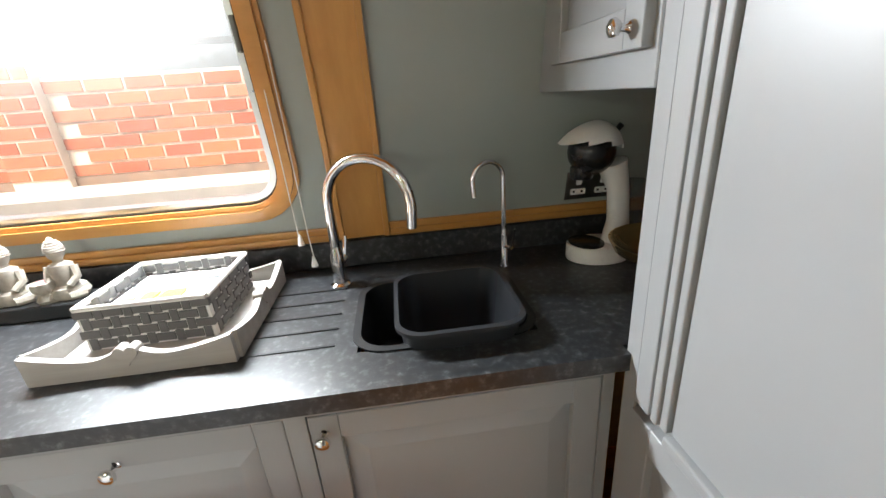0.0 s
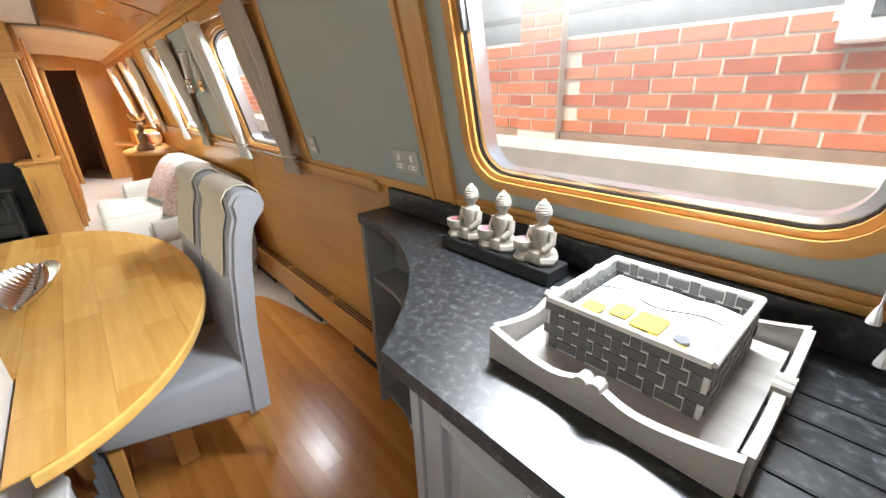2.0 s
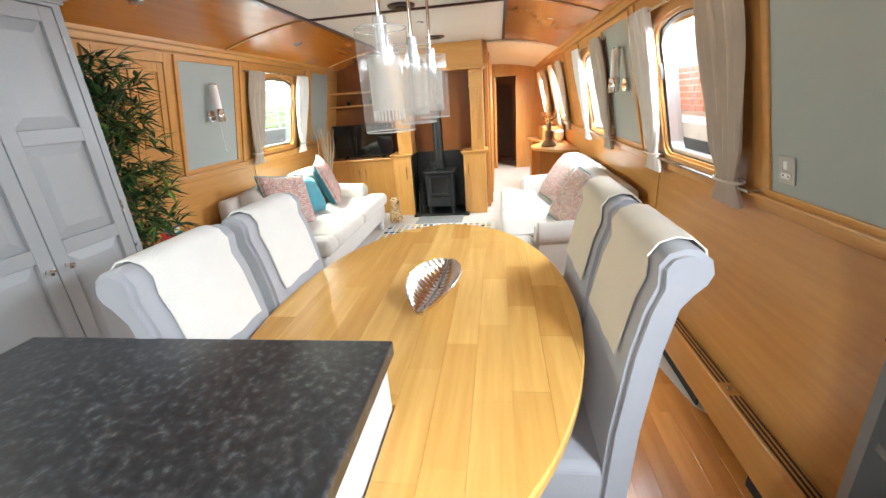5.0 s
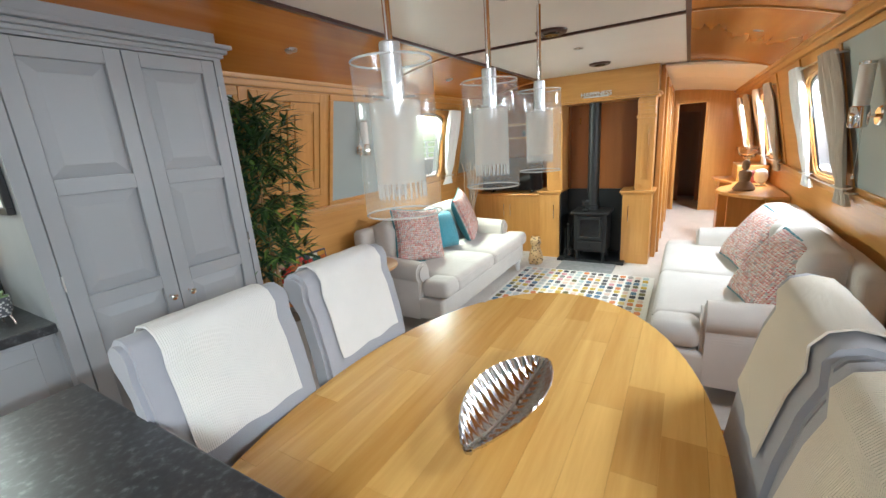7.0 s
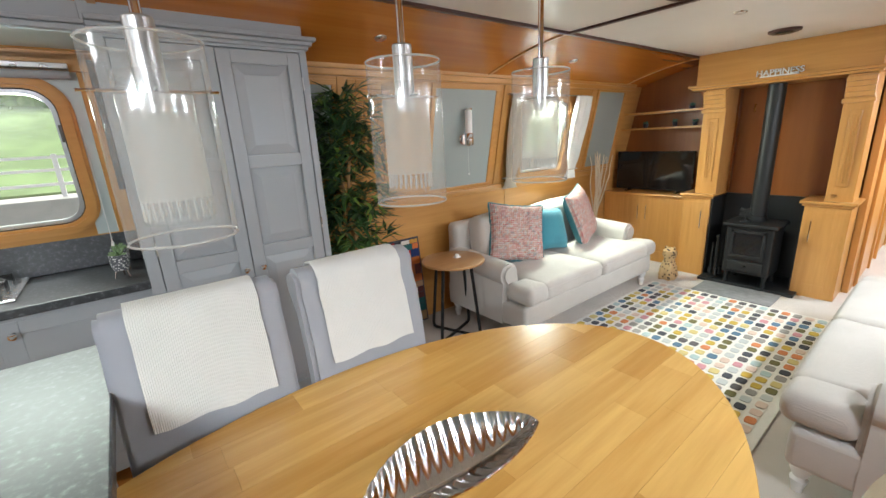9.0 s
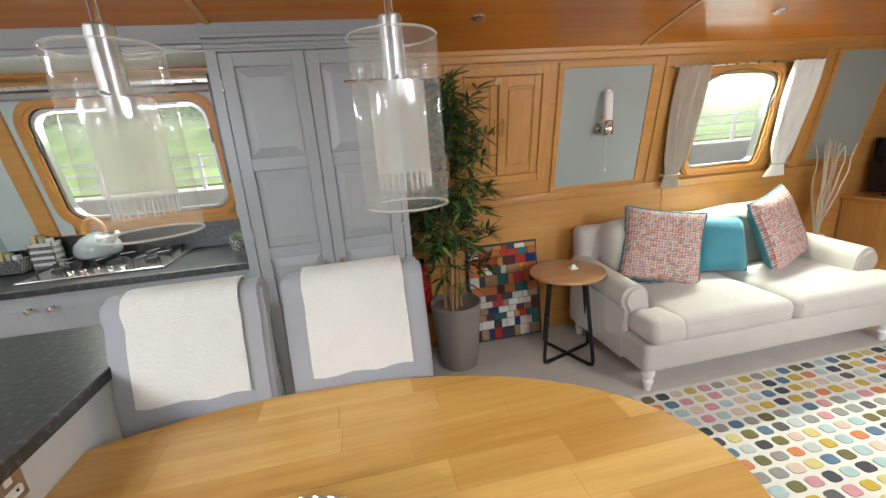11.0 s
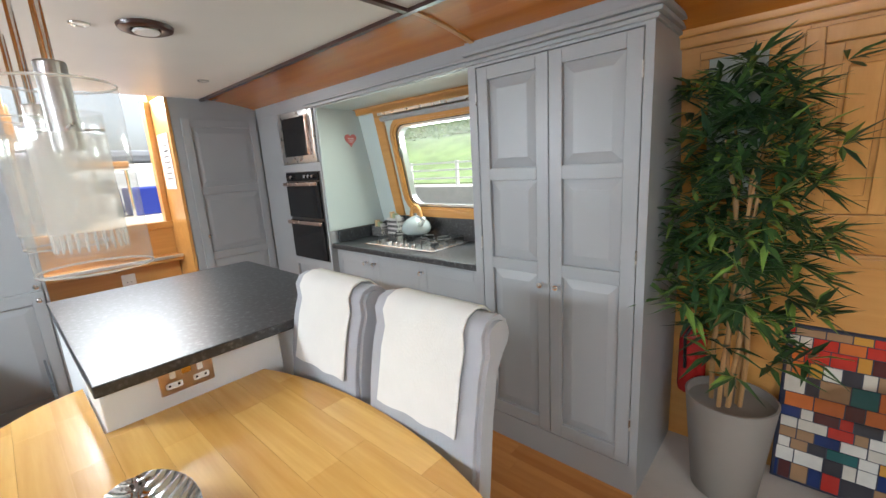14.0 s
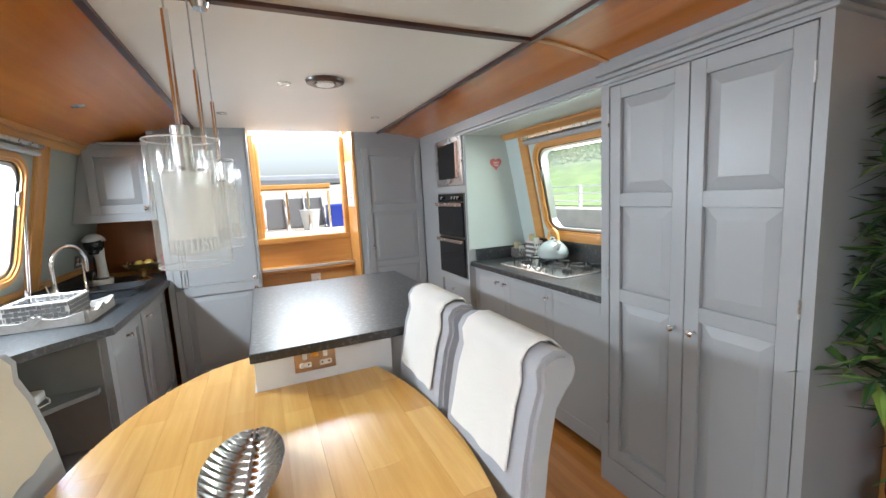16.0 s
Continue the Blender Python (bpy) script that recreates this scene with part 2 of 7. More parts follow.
def part(name, bm, material, parent=None, label="", smooth=False):
    """Links a bmesh as one mesh object, under a thing or a part."""
    o = ORIGIN.get(parent, Vector())
    me = bpy.data.meshes.new(name)
    if o.length:
        bmesh.ops.translate(bm, verts=bm.verts, vec=-o)
    bmesh.ops.recalc_face_normals(bm, faces=bm.faces)
    bm.to_mesh(me)
    bm.free()
    if smooth:
        me.shade_smooth()
        me.set_sharp_from_angle(angle=radians(42))
    me.materials.append(material)
    ob = new(name, me)
    if parent is not None:
        ob.parent = parent
        ORIGIN[ob] = o
    return tagged(ob, label)


def solo(name, bm, material, label="", category="", kind="", group="", smooth=False, at=None):
    """A thing that is one mesh, with its origin at its base."""
    me_at = Vector(at) if at else Vector()
    if at:
        bmesh.ops.translate(bm, verts=bm.verts, vec=-me_at)
    ob = part(name, bm, material, None, label, smooth)
    ob.location = me_at
    ORIGIN[ob] = me_at
    return tagged(ob, "", category, group, kind)


def B():
    return bmesh.new()


def box(bm, x0, x1, y0, y1, z0, z1, bevel=0.0, seg=2, rot=None, about=None):
    x0, x1 = min(x0, x1), max(x0, x1)
    y0, y1 = min(y0, y1), max(y0, y1)
    z0, z1 = min(z0, z1), max(z0, z1)
    m = Matrix.LocRotScale(((x0 + x1) / 2, (y0 + y1) / 2, (z0 + z1) / 2), None, (x1 - x0, y1 - y0, z1 - z0))
    vs = bmesh.ops.create_cube(bm, size=1, matrix=m)["verts"]
    if bevel:
        es = list({e for v in vs for e in v.link_edges})
        r = bmesh.ops.bevel(bm, geom=es, offset=bevel, segments=seg, affect="EDGES", profile=0.5)
        vs = list({v for f in r["faces"] for v in f.verts} | {v for v in vs if v.is_valid})
    if rot is not None:
        c = Vector(about) if about else Vector(((x0 + x1) / 2, (y0 + y1) / 2, (z0 + z1) / 2))
        bmesh.ops.rotate(bm, verts=vs, cent=c, matrix=Euler([radians(a) for a in rot]).to_matrix())
    return vs


def lathe(bm, profile, at=(0, 0, 0), seg=24, cap=True):
    """Revolves (radius, height) pairs about a vertical axis."""
    rings = []
    for r, z in profile:
        if r < 1e-5:
            rings.append([bm.verts.new((at[0], at[1], at[2] + z))])
        else:
            rings.append([bm.verts.new((at[0] + r * math.cos(2 * math.pi * k / seg), at[1] + r * math.sin(2 * math.pi * k / seg), at[2] + z)) for k in range(seg)])
    for a, b in zip(rings, rings[1:]):
        for k in range(seg):
            q = [a[k % len(a)], a[(k + 1) % len(a)], b[(k + 1) % len(b)], b[k % len(b)]]
            q = list(dict.fromkeys(q))
            if len(q) > 2:
                bm.faces.new(q)
    if cap:
        for ring in (rings[0], rings[-1]):
            if len(ring) > 2:
                bm.faces.new(ring)
    return [v for r in rings for v in r]


def tube(bm, pts, r, seg=8, cap=True):
    """A round bar along points; r is one radius or one for each point."""
    pts = [Vector(p) for p in pts]
    rs = r if isinstance(r, (list, tuple)) else [r] * len(pts)
    rings, up = [], None
    for k, p in enumerate(pts):
        d = (pts[min(k + 1, len(pts) - 1)] - pts[max(k - 1, 0)]).normalized()
        if up is None:
            up = d.orthogonal().normalized()
        up = (up - d * up.dot(d)).normalized()
        side = d.cross(up)
        rings.append([bm.verts.new(p + rs[k] * (math.cos(2 * math.pi * j / seg) * up + math.sin(2 * math.pi * j / seg) * side)) for j in range(seg)])
    for a, b in zip(rings, rings[1:]):
        for j in range(seg):
            bm.faces.new((a[j], a[(j + 1) % seg], b[(j + 1) % seg], b[j]))
    if cap:
        bm.faces.new(rings[0])
        bm.faces.new(rings[-1])
    return [v for r in rings for v in r]


def prism(bm, poly, z0, z1, bevel=0.0):
    """A flat outline in x and y, given height."""
    lo = [bm.verts.new((x, y, z0)) for x, y in poly]
    hi = [bm.verts.new((x, y, z1)) for x, y in poly]
    n = len(poly)
    fs = [bm.faces.new(lo), bm.faces.new(hi)] + [bm.faces.new((lo[k], lo[(k + 1) % n], hi[(k + 1) % n], hi[k])) for k in range(n)]
    if bevel:
        bmesh.ops.recalc_face_normals(bm, faces=fs)
        bmesh.ops.bevel(bm, geom=list({e for f in fs[:2] for e in f.edges}), offset=bevel, segments=2, affect="EDGES", profile=0.5)
    return lo + hi


def extrude_x(bm, poly, x0, x1):
    """An outline in y and z, drawn out along x."""
    a = [bm.verts.new((x0, y, z)) for y, z in poly]
    b = [bm.verts.new((x1, y, z)) for y, z in poly]
    n = len(poly)
    bm.faces.new(a)
    bm.faces.new(b)
    for k in range(n):
        bm.faces.new((a[k], a[(k + 1) % n], b[(k + 1) % n], b[k]))
    return a + b


def extrude_y(bm, poly, y0, y1):
    vs = extrude_x(bm, poly, y0, y1)
    for v in vs:
        v.co = Vector((v.co.y, v.co.x, v.co.z))
    return vs


def turn(bm, vs, rot, about):
    bmesh.ops.rotate(bm, verts=vs, cent=Vector(about), matrix=Euler([radians(a) for a in rot]).to_matrix())


def wall_y(side, z):
    """The inner face of the sloping cabin sides."""
    s = 0.2 * max(0.0, z - 0.95)
    return 1.10 - s if side > 0 else -2.06 + s


def lean(bm, side, vs=None):
    """Takes points (x, inward distance, z) onto the sloping side."""
    for v in vs or bm.verts:
        v.co.y = wall_y(side, v.co.z) - side * v.co.y


def round_rect(x0, x1, z0, z1, r, n=6, arch=0.0):
    pts = []
    for cx, cz, a0 in ((x1 - r, z1 - r, 0), (x0 + r, z1 - r, 90), (x0 + r, z0 + r, 180), (x1 - r, z0 + r, 270)):
        for k in range(n + 1):
            a = radians(a0 + 90 * k / n)
            pts.append((cx + r * math.cos(a), cz + r * math.sin(a)))
        if arch and a0 == 0:
            for k in range(1, 10):
                f = k / 10
                pts.append((x1 - r - f * (x1 - x0 - 2 * r), z1))
    if arch:
        mid, half = (x0 + x1) / 2, (x1 - x0) / 2
        pts = [(x, z + arch * (1 - ((x - mid) / half) ** 2) if z > (z0 + z1) / 2 else z) for x, z in pts]
    return pts


def ring(bm, inner, outer, d0, d1, side):
    """A flat frame between two outlines of equal count, on the sloping side, from depth d0 to d1."""
    n = len(inner)
    grid = [[bm.verts.new((x, d, z)) for x, z in o] for o, d in ((inner, d0), (inner, d1), (outer, d1), (outer, d0))]
    for a, b in zip(grid, grid[1:] + grid[:1]):
        for k in range(n):
            bm.faces.new((a[k], a[(k + 1) % n], b[(k + 1) % n], b[k]))
    lean(bm, side, [v for g in grid for v in g])


def slab(bm, x0, x1, z0, z1, d0, d1, side, bevel=0.0):
    lean(bm, side, [v for v in box(bm, x0, x1, d0, d1, z0, z1, bevel, 2) if v.is_valid])


# ---- setting: the cabin ----
STERN, BOW = 0.78, -11.0
floor_base = B()
box(floor_base, BOW - 0.1, STERN + 0.1, -2.2, 1.3, -0.08, -0.014)
solo("floor", floor_base, plank_wood, "wood strip floor of the galley", "floor", "structure")

# carpet with a curved edge round the wooden galley floor
bm = B()
_turns = [Vector(p) for p in ((-2.45, 1.10), (-2.545, 1.035), (-2.916, 0.965), (-3.241, 0.846), (-3.42, 0.5), (-3.38, 0.0), (-3.2, -0.55), (-2.95, -0.94), (-2.757, -1.145), (-2.642, -1.307), (-2.588, -1.467), (-2.565, -1.58), (-2.55, -1.70))]
edge = []
for p0, p1, p2, p3 in zip(_turns, _turns[1:], _turns[2:], _turns[3:]):
    for k in range(4):
        t = k / 4
        q = 0.5 * (2 * p1 + (p2 - p0) * t + (2 * p0 - 5 * p1 + 4 * p2 - p3) * t * t + (3 * p1 - p0 - 3 * p2 + p3) * t ** 3)
        edge.append((q.x, q.y))
poly = [(-2.45, 1.12)] + edge + [(-2.55, -2.08), (BOW, -2.08), (BOW, 1.12)]
prism(bm, poly, -0.012, 0.004)
solo("carpet", bm, carpet_mat, "beige looped carpet with a curved edge", "carpet", "structure")


def side_wall(name, side, holes):
    """A cabin side as one thick wall with window openings: z below 0.95 upright, above it sloping inwards."""
    bm = B()
    slab(bm, BOW, STERN, -0.05, 0.95, -0.068, 0.0, side)
    x = BOW
    for x0, x1, z0, z1 in sorted(holes):
        slab(bm, x, x0, 0.95, 1.86, -0.068, 0.0, side)
        slab(bm, x0, x1, 0.95, z0, -0.068, 0.0, side)
        slab(bm, x0, x1, z1, 1.86, -0.068, 0.0, side)
        x = x1
    slab(bm, x, STERN, 0.95, 1.86, -0.068, 0.0, side)
    return solo(name, bm, oak_x, "honey oak cabin side with window openings", "wall", "structure")


A_WINS = [(-1.215, -0.382, 1.10, 1.69), (-3.27, -2.70, 1.03, 1.62), (-5.06, -4.48, 1.03, 1.62), (-7.05, -6.45, 1.03, 1.62), (-8.75, -8.15, 1.03, 1.62)]
B_WINS = [(-1.655, -0.835, 1.11, 1.70), (-5.22, -4.62, 1.05, 1.66)]
wall_a = side_wall("wall_east", 1, A_WINS)
wall_b = side_wall("wall_west", -1, B_WINS)

# ceiling: white centre, sloping ply sides
bm = B()
for x0, x1 in ((-1.815, 0.40), (-4.08, -1.83), (-6.08, -4.095)):
    box(bm, x0, x1, -1.135, 0.245, 1.985, 2.03)
solo("ceiling", bm, white_panel, "white panelled ceiling", "ceiling", "structure")
bm = B()
for s, y0, y1 in ((1, 0.26, 0.93), (-1, -1.15, -1.89)):
    for x0, x1 in ((-1.83, STERN), (-4.09, -1.838), (-6.08 if s > 0 else -6.56, -4.098)):
        pts = []
        for k in range(9):
            f = k / 8
            pts.append((y0 + (y1 - y0) * f, 1.985 - 0.155 * f ** 1.6))
        extrude_x(bm, pts + [(y, z + 0.04) for y, z in reversed(pts)], x0, x1)
solo("ceiling_sides", bm, ply, "amber varnished ply ceiling curving down to the sides", "ceiling", "structure")
bm = B()
for x in (-1.823, -4.088):
    box(bm, x - 0.013, x + 0.013, -1.15, 0.26, 1.972, 1.99)
for y in (-1.145, 0.253):
    box(bm, -6.08, 0.40, y - 0.012, y + 0.012, 1.97, 1.995)
solo("trim", bm, dark_trim, "dark reddish ceiling trim", "trim", "structure")
bm = B()
for s in (1, -1):
    for x in (-1.834, -4.094, -6.085):
        pts = []
        y0, y1 = (0.27, 0.93) if s > 0 else (-1.16, -1.89)
        for k in range(9):
            f = k / 8
            pts.append((y0 + (y1 - y0) * f, 1.985 - 0.155 * f ** 1.6 - 0.008))
        extrude_x(bm, pts + [(y, z + 0.02) for y, z in reversed(pts)], x - 0.012, x + 0.012)
    # cornice along the wall's head
    for z0, z1, d in ((1.79, 1.86, 0.03), (1.825, 1.86, 0.05)):
        slab(bm, -6.3 if s < 0 else BOW, STERN, z0, z1, 0.0, d, s, 0.006)
    # dado rail
    slab(bm, -6.1 if s < 0 else BOW, -2.58 if s < 0 else -1.80, 0.945, 0.985, 0.0, 0.022, s, 0.006)
    slab(bm, -6.1 if s < 0 else BOW, -2.58 if s < 0 else -1.80, 0.985, 1.0, 0.0, 0.035, s, 0.005)
solo("trim", bm, oak_x, "honey oak cornice, ribs and dado rail", "trim", "structure")

# roof over all and the ends
bm = B()
box(bm, BOW - 0.1, 0.42, -2.2, 1.25, 2.04, 2.1)
solo("roof", bm, cream, "cream cabin roof", "roof", "structure")


def sage_panel(x0, x1, z0, z1, side, frame_w=0.035):
    bm = B()
    slab(bm, x0, x1, z0, z1, 0.002, 0.008, side)
    p = solo("wall_panel", bm, sage, "sage grey wall panel in an oak bead", "panel", "structure")
    bm = B()
    w = frame_w
    for a, b, c, d in ((x0 - w, x1 + w, z0 - w, z0), (x0 - w, x1 + w, z1, z1 + w), (x0 - w, x0, z0, z1), (x1, x1 + w, z0, z1)):
        slab(bm, a, b, c, d, 0.0, 0.016, side, 0.004)
    part("frame", bm, oak_x, p)


sage_panel(-2.40, -1.475, 1.02, 1.76, 1)
sage_panel(-4.32, -3.71, 1.03, 1.75, 1)
sage_panel(-4.225, -3.63, 1.03, 1.745, -1)
sage_panel(-6.15, -5.68, 1.035, 1.77, -1)
# sage around the galley window and beside the posts
bm = B()
for x0, x1, z0, z1 in ((-1.33, -1.215, 1.0, 1.78), (-0.382, -0.272, 1.0, 1.78), (-1.215, -0.382, 1.0, 1.10), (-1.215, -0.382, 1.69, 1.78), (-0.13, STERN, 1.0, 1.86)):
    slab(bm, x0, x1, z0, z1, 0.001, 0.008, 1)
solo("wall_panel", bm, sage, "sage grey panelling round the galley window", "panel", "structure")
for x0, x1 in ((-1.45, -1.33), (-0.272, -0.13)):
    bm = B()
    slab(bm, x0, x1, 0.985, 1.80, 0.0, 0.02, 1, 0.004)
    slab(bm, x0, x0 + 0.016, 0.985, 1.80, 0.02, 0.028, 1, 0.003)
    slab(bm, x1 - 0.016, x1, 0.985, 1.80, 0.02, 0.028, 1, 0.003)
    solo("trim", bm, oak_z, "moulded honey oak post", "trim", "structure")
bm = B()
for x0, x1 in ((-1.33, -0.272), (-0.13, STERN)):
    slab(bm, x0, x1, 0.981, 1.024, 0.0, 0.018, 1, 0.004)
    slab(bm, x0, x1, 0.990, 1.006, 0.018, 0.026, 1, 0.003)
solo("trim", bm, oak_x, "honey oak rail above the worktop upstand", "trim", "structure")


def big_window(x0, x1, z0, z1, side, arch=0.0, r=0.085):
    w = thing("window_1", (x0, wall_y(side, z0), z0), "aluminium boat window in a rounded oak frame", "window", kind="structure")
    bm = B()
    inner, outer = round_rect(x0 + 0.012, x1 - 0.012, z0 + 0.012, z1 - 0.012, r, arch=arch), round_rect(x0 - 0.04, x1 + 0.04, z0 - 0.036, z1 + 0.036, r + 0.045, arch=arch)
    ring(bm, inner, outer, -0.02, 0.02, side)
    mid_i, mid_o = round_rect(x0 - 0.002, x1 + 0.002, z0 - 0.002, z1 + 0.002, r + 0.01, arch=arch), round_rect(x0 - 0.028, x1 + 0.028, z0 - 0.025, z1 + 0.025, r + 0.034, arch=arch)
    ring(bm, mid_i, mid_o, 0.015, 0.030, side)
    part("oak_frame", bm, oak_x, w, smooth=True)
    bm = B()
    i2 = round_rect(x0 + 0.032, x1 - 0.032, z0 + 0.032, z1 - 0.032, r - 0.012, arch=arch)
    ring(bm, i2, inner, -0.045, 0.004, side)
    part("window_frame", bm, alu, w, "silver aluminium frame", True)
    bm = B()
    ring(bm, round_rect(x0 + 0.0165, x1 - 0.0165, z0 + 0.0165, z1 - 0.0165, r - 0.004, arch=arch), round_rect(x0 + 0.0115, x1 - 0.0115, z0 + 0.0115, z1 - 0.0115, r, arch=arch), 0.003, 0.010, side)
    part("gasket", bm, rubber, w, "black rubber gasket")
    bm = B()
    i3 = round_rect(x0 + 0.028, x1 - 0.028, z0 + 0.028, z1 - 0.028, r - 0.01, arch=arch)
    vs = [bm.verts.new((x, -0.035, z)) for x, z in i3]
    bm.faces.new(vs)
    lean(bm, side)
    g = part("pane", bm, window_glass, w)
    g.visible_shadow = False
    bm = B()
    ring(bm, inner, round_rect(x0 - 0.01, x1 + 0.01, z0 - 0.01, z1 + 0.01, r, arch=arch), -0.065, -0.02, side)
    part("reveal", bm, alu, w)
    bm = B()
    for xx in (x0 + 0.02, x1 - 0.02):
        slab(bm, xx - 0.006, xx + 0.006, z0 + (z1 - z0) * 0.62, z0 + (z1 - z0) * 0.74, 0.004, 0.02, side, 0.003)
    part("latch", bm, dark_steel, w, "dark steel latch")
    return w


for k, (x0, x1, z0, z1) in enumerate(A_WINS):
    big_window(x0, x1, z0, z1, 1, 0.0 if k == 0 else 0.045, 0.09 if k == 0 else 0.05)
for k, (x0, x1, z0, z1) in enumerate(B_WINS):
    big_window(x0, x1, z0, z1, -1, 0.0 if k == 0 else 0.045, 0.09 if k == 0 else 0.05)


# ---- joinery ----
def raised_panel(bm, x0, x1, z0, z1, d=0.009):
    """A raised and fielded panel lying in the x-z plane, facing -y at y = 0."""
    e = min(0.045, (x1 - x0) / 5, (z1 - z0) / 5)
    lo = [bm.verts.new(p) for p in ((x0, 0, z0), (x1, 0, z0), (x1, 0, z1), (x0, 0, z1))]
    hi = [bm.verts.new(p) for p in ((x0 + e, -d, z0 + e), (x1 - e, -d, z0 + e), (x1 - e, -d, z1 - e), (x0 + e, -d, z1 - e))]
    bm.faces.new(hi)
    for k in range(4):
        bm.faces.new((lo[k], lo[(k + 1) % 4], hi[(k + 1) % 4], hi[k]))
    return lo + hi


def knob(parent, at, out, material=None, r=0.014):
    """A round turned knob that sticks out along a unit direction."""
    bm = B()
    vs = lathe(bm, [(0.004, 0), (0.009, 0.0), (0.006, 0.004), (0.005, 0.014), (r * 0.8, 0.017), (r, 0.022), (r * 0.9, 0.028), (r * 0.45, 0.032), (0, 0.033)], seg=16)
    m = Vector((0, 0, 1)).rotation_difference(Vector(out)).to_matrix()
    for v in bm.verts:
        v.co = m @ v.co + Vector(at)
    return part("knob", bm, material or chrome, parent, "polished chrome knob", True)


def panel_door(parent, w, h, rails, material, place, name="door", thick=0.022, stile=0.055):
    """A framed door with fielded panels. place: matrix that takes its local x-z plane, facing -y, to its spot. rails: heights of the middle rails."""
    bm = B()
    box(bm, 0.002, w - 0.002, thick - 0.002, thick + 0.002, 0.002, h - 0.002)
    for v in bm.verts:
        v.co = place @ v.co
    d = part(name, bm, material, parent)
    bars = [("stile", 0, stile, 0, h), ("stile", w - stile, w, 0, h)]
    zs = [0.0] + list(rails) + [h]
    for k, z in enumerate(zs):
        a, b = (z, z + stile * 1.15) if k == 0 else (z - stile, z) if k == len(zs) - 1 else (z - stile / 2, z + stile / 2)
        bars.append(("rail", stile, w - stile, a, b))
    for bar, xa, xb, za, zb in bars:
        bm = B()
        box(bm, xa, xb, 0, thick, za, zb, 0.0015, 1)
        for v in bm.verts:
            v.co = place @ v.co
        part(bar, bm, material, d)
    for k in range(len(zs) - 1):
        a = zs[k] + (stile * 1.15 if k == 0 else stile / 2)
        b = zs[k + 1] - (stile if k == len(zs) - 2 else stile / 2)
        bm = B()
        box(bm, stile, w - stile, 0.0165, thick, a, b)
        for v in raised_panel(bm, stile, w - stile, a, b, 0.009):
            v.co.y += 0.0164
        for v in bm.verts:
            v.co = place @ v.co
        part("panel", bm, material, d)
    return d


def facing(x, y, z, way):
    """Place for a door whose face looks along -y, +y, -x or +x; (x, y, z) is its lower corner."""
    return {"-y": pose(x, y, z), "+y": pose(x, y, z, 0, 0, 180), "-x": pose(x, y, z, 0, 0, -90), "+x": pose(x, y, z, 0, 0, 90)}[way]


# sink run: base units under a curved worktop
CT = 0.90
curve = [(-0.953, 0.520), (-0.998, 0.578), (-1.055, 0.645), (-1.12, 0.71), (-1.20, 0.774), (-1.30, 0.833), (-1.41, 0.882), (-1.545, 0.918), (-1.745, 0.937)]
sink_top = B()
SX0, SX1, SY0, SY1 = -0.205, 0.155, 0.63, 0.925
for _ring in ([(-0.953, 0.520)] + curve[1:] + [(-1.745, 1.098), (0.77, 1.098), (0.77, 0.545), (0.285, 0.545), (0.285, 0.516)],
              [(SX0, SY0), (SX1, SY0), (SX1, SY1), (SX0, SY1)]):
    _vs = [sink_top.verts.new((x, y, CT)) for x, y in _ring]
    for p, q in zip(_vs, _vs[1:] + _vs[:1]):
        sink_top.edges.new((p, q))
bmesh.ops.triangle_fill(sink_top, edges=sink_top.edges[:], use_beauty=True, normal=(0, 0, 1))
_low = bmesh.ops.extrude_face_region(sink_top, geom=sink_top.faces[:], use_keep_orig=True)
for v in _low["geom"]:
    if isinstance(v, bmesh.types.BMVert):
        v.co.z -= 0.035
bmesh.ops.recalc_face_normals(sink_top, faces=sink_top.faces[:])
wt = thing("worktop", (-0.5, 0.8, CT - 0.035), "dark speckled granite-look worktop with a concave curved end", "worktop")
part("top", sink_top, worktop, wt)
bm = B()
box(bm, -1.725, 0.77, 1.072, 1.096, CT + 0.001, 0.98, 0.003, 1)
part("upstand", bm, worktop, wt)
bm = B()
for k in range(5):
    y = 0.66 + 0.065 * k
    box(bm, -0.62 + 0.02 * k, -0.25, y, y + 0.006, CT + 0.0005, CT + 0.0025)
part("drainer_groove", bm, black_matt, wt)

unit = thing("sink_unit", (-0.2, 0.56, 0), "warm grey painted base unit under the sink", "cabinet")
for piece, ends in (
    ("frame_post", (-0.93, -0.905, 0.56, 0.585, 0.1, CT - 0.036)), ("frame_post", (-0.342, -0.304, 0.56, 0.585, 0.1, CT - 0.036)),
    ("frame_post", (0.262, 0.285, 0.56, 0.585, 0.1, CT - 0.036)), ("frame_rail", (-0.905, -0.342, 0.56, 0.585, CT - 0.075, CT - 0.036)),
    ("frame_rail", (-0.304, 0.262, 0.56, 0.585, CT - 0.075, CT - 0.036)), ("plinth", (-0.93, 0.285, 0.60, 0.62, 0.0, 0.1)),
    ("end_panel", (-0.93, -0.91, 0.585, 1.09, 0.0, CT - 0.036)), ("front_board", (-0.905, 0.285, 0.584, 0.6, 0.1, CT - 0.3)),
):
    bm = B()
    box(bm, *ends)
    part(piece, bm, grey_paint, unit)
d = panel_door(unit, 0.555, 0.715, (), grey_paint, facing(-0.901, 0.566, 0.105, "-y"))
knob(unit, (-0.642, 0.562, 0.775), (0, -1, 0))
panel_door(unit, 0.562, 0.715, (), grey_paint, facing(-0.302, 0.562, 0.105, "-y"))
knob(unit, (-0.275, 0.558, 0.783), (0, -1, 0))

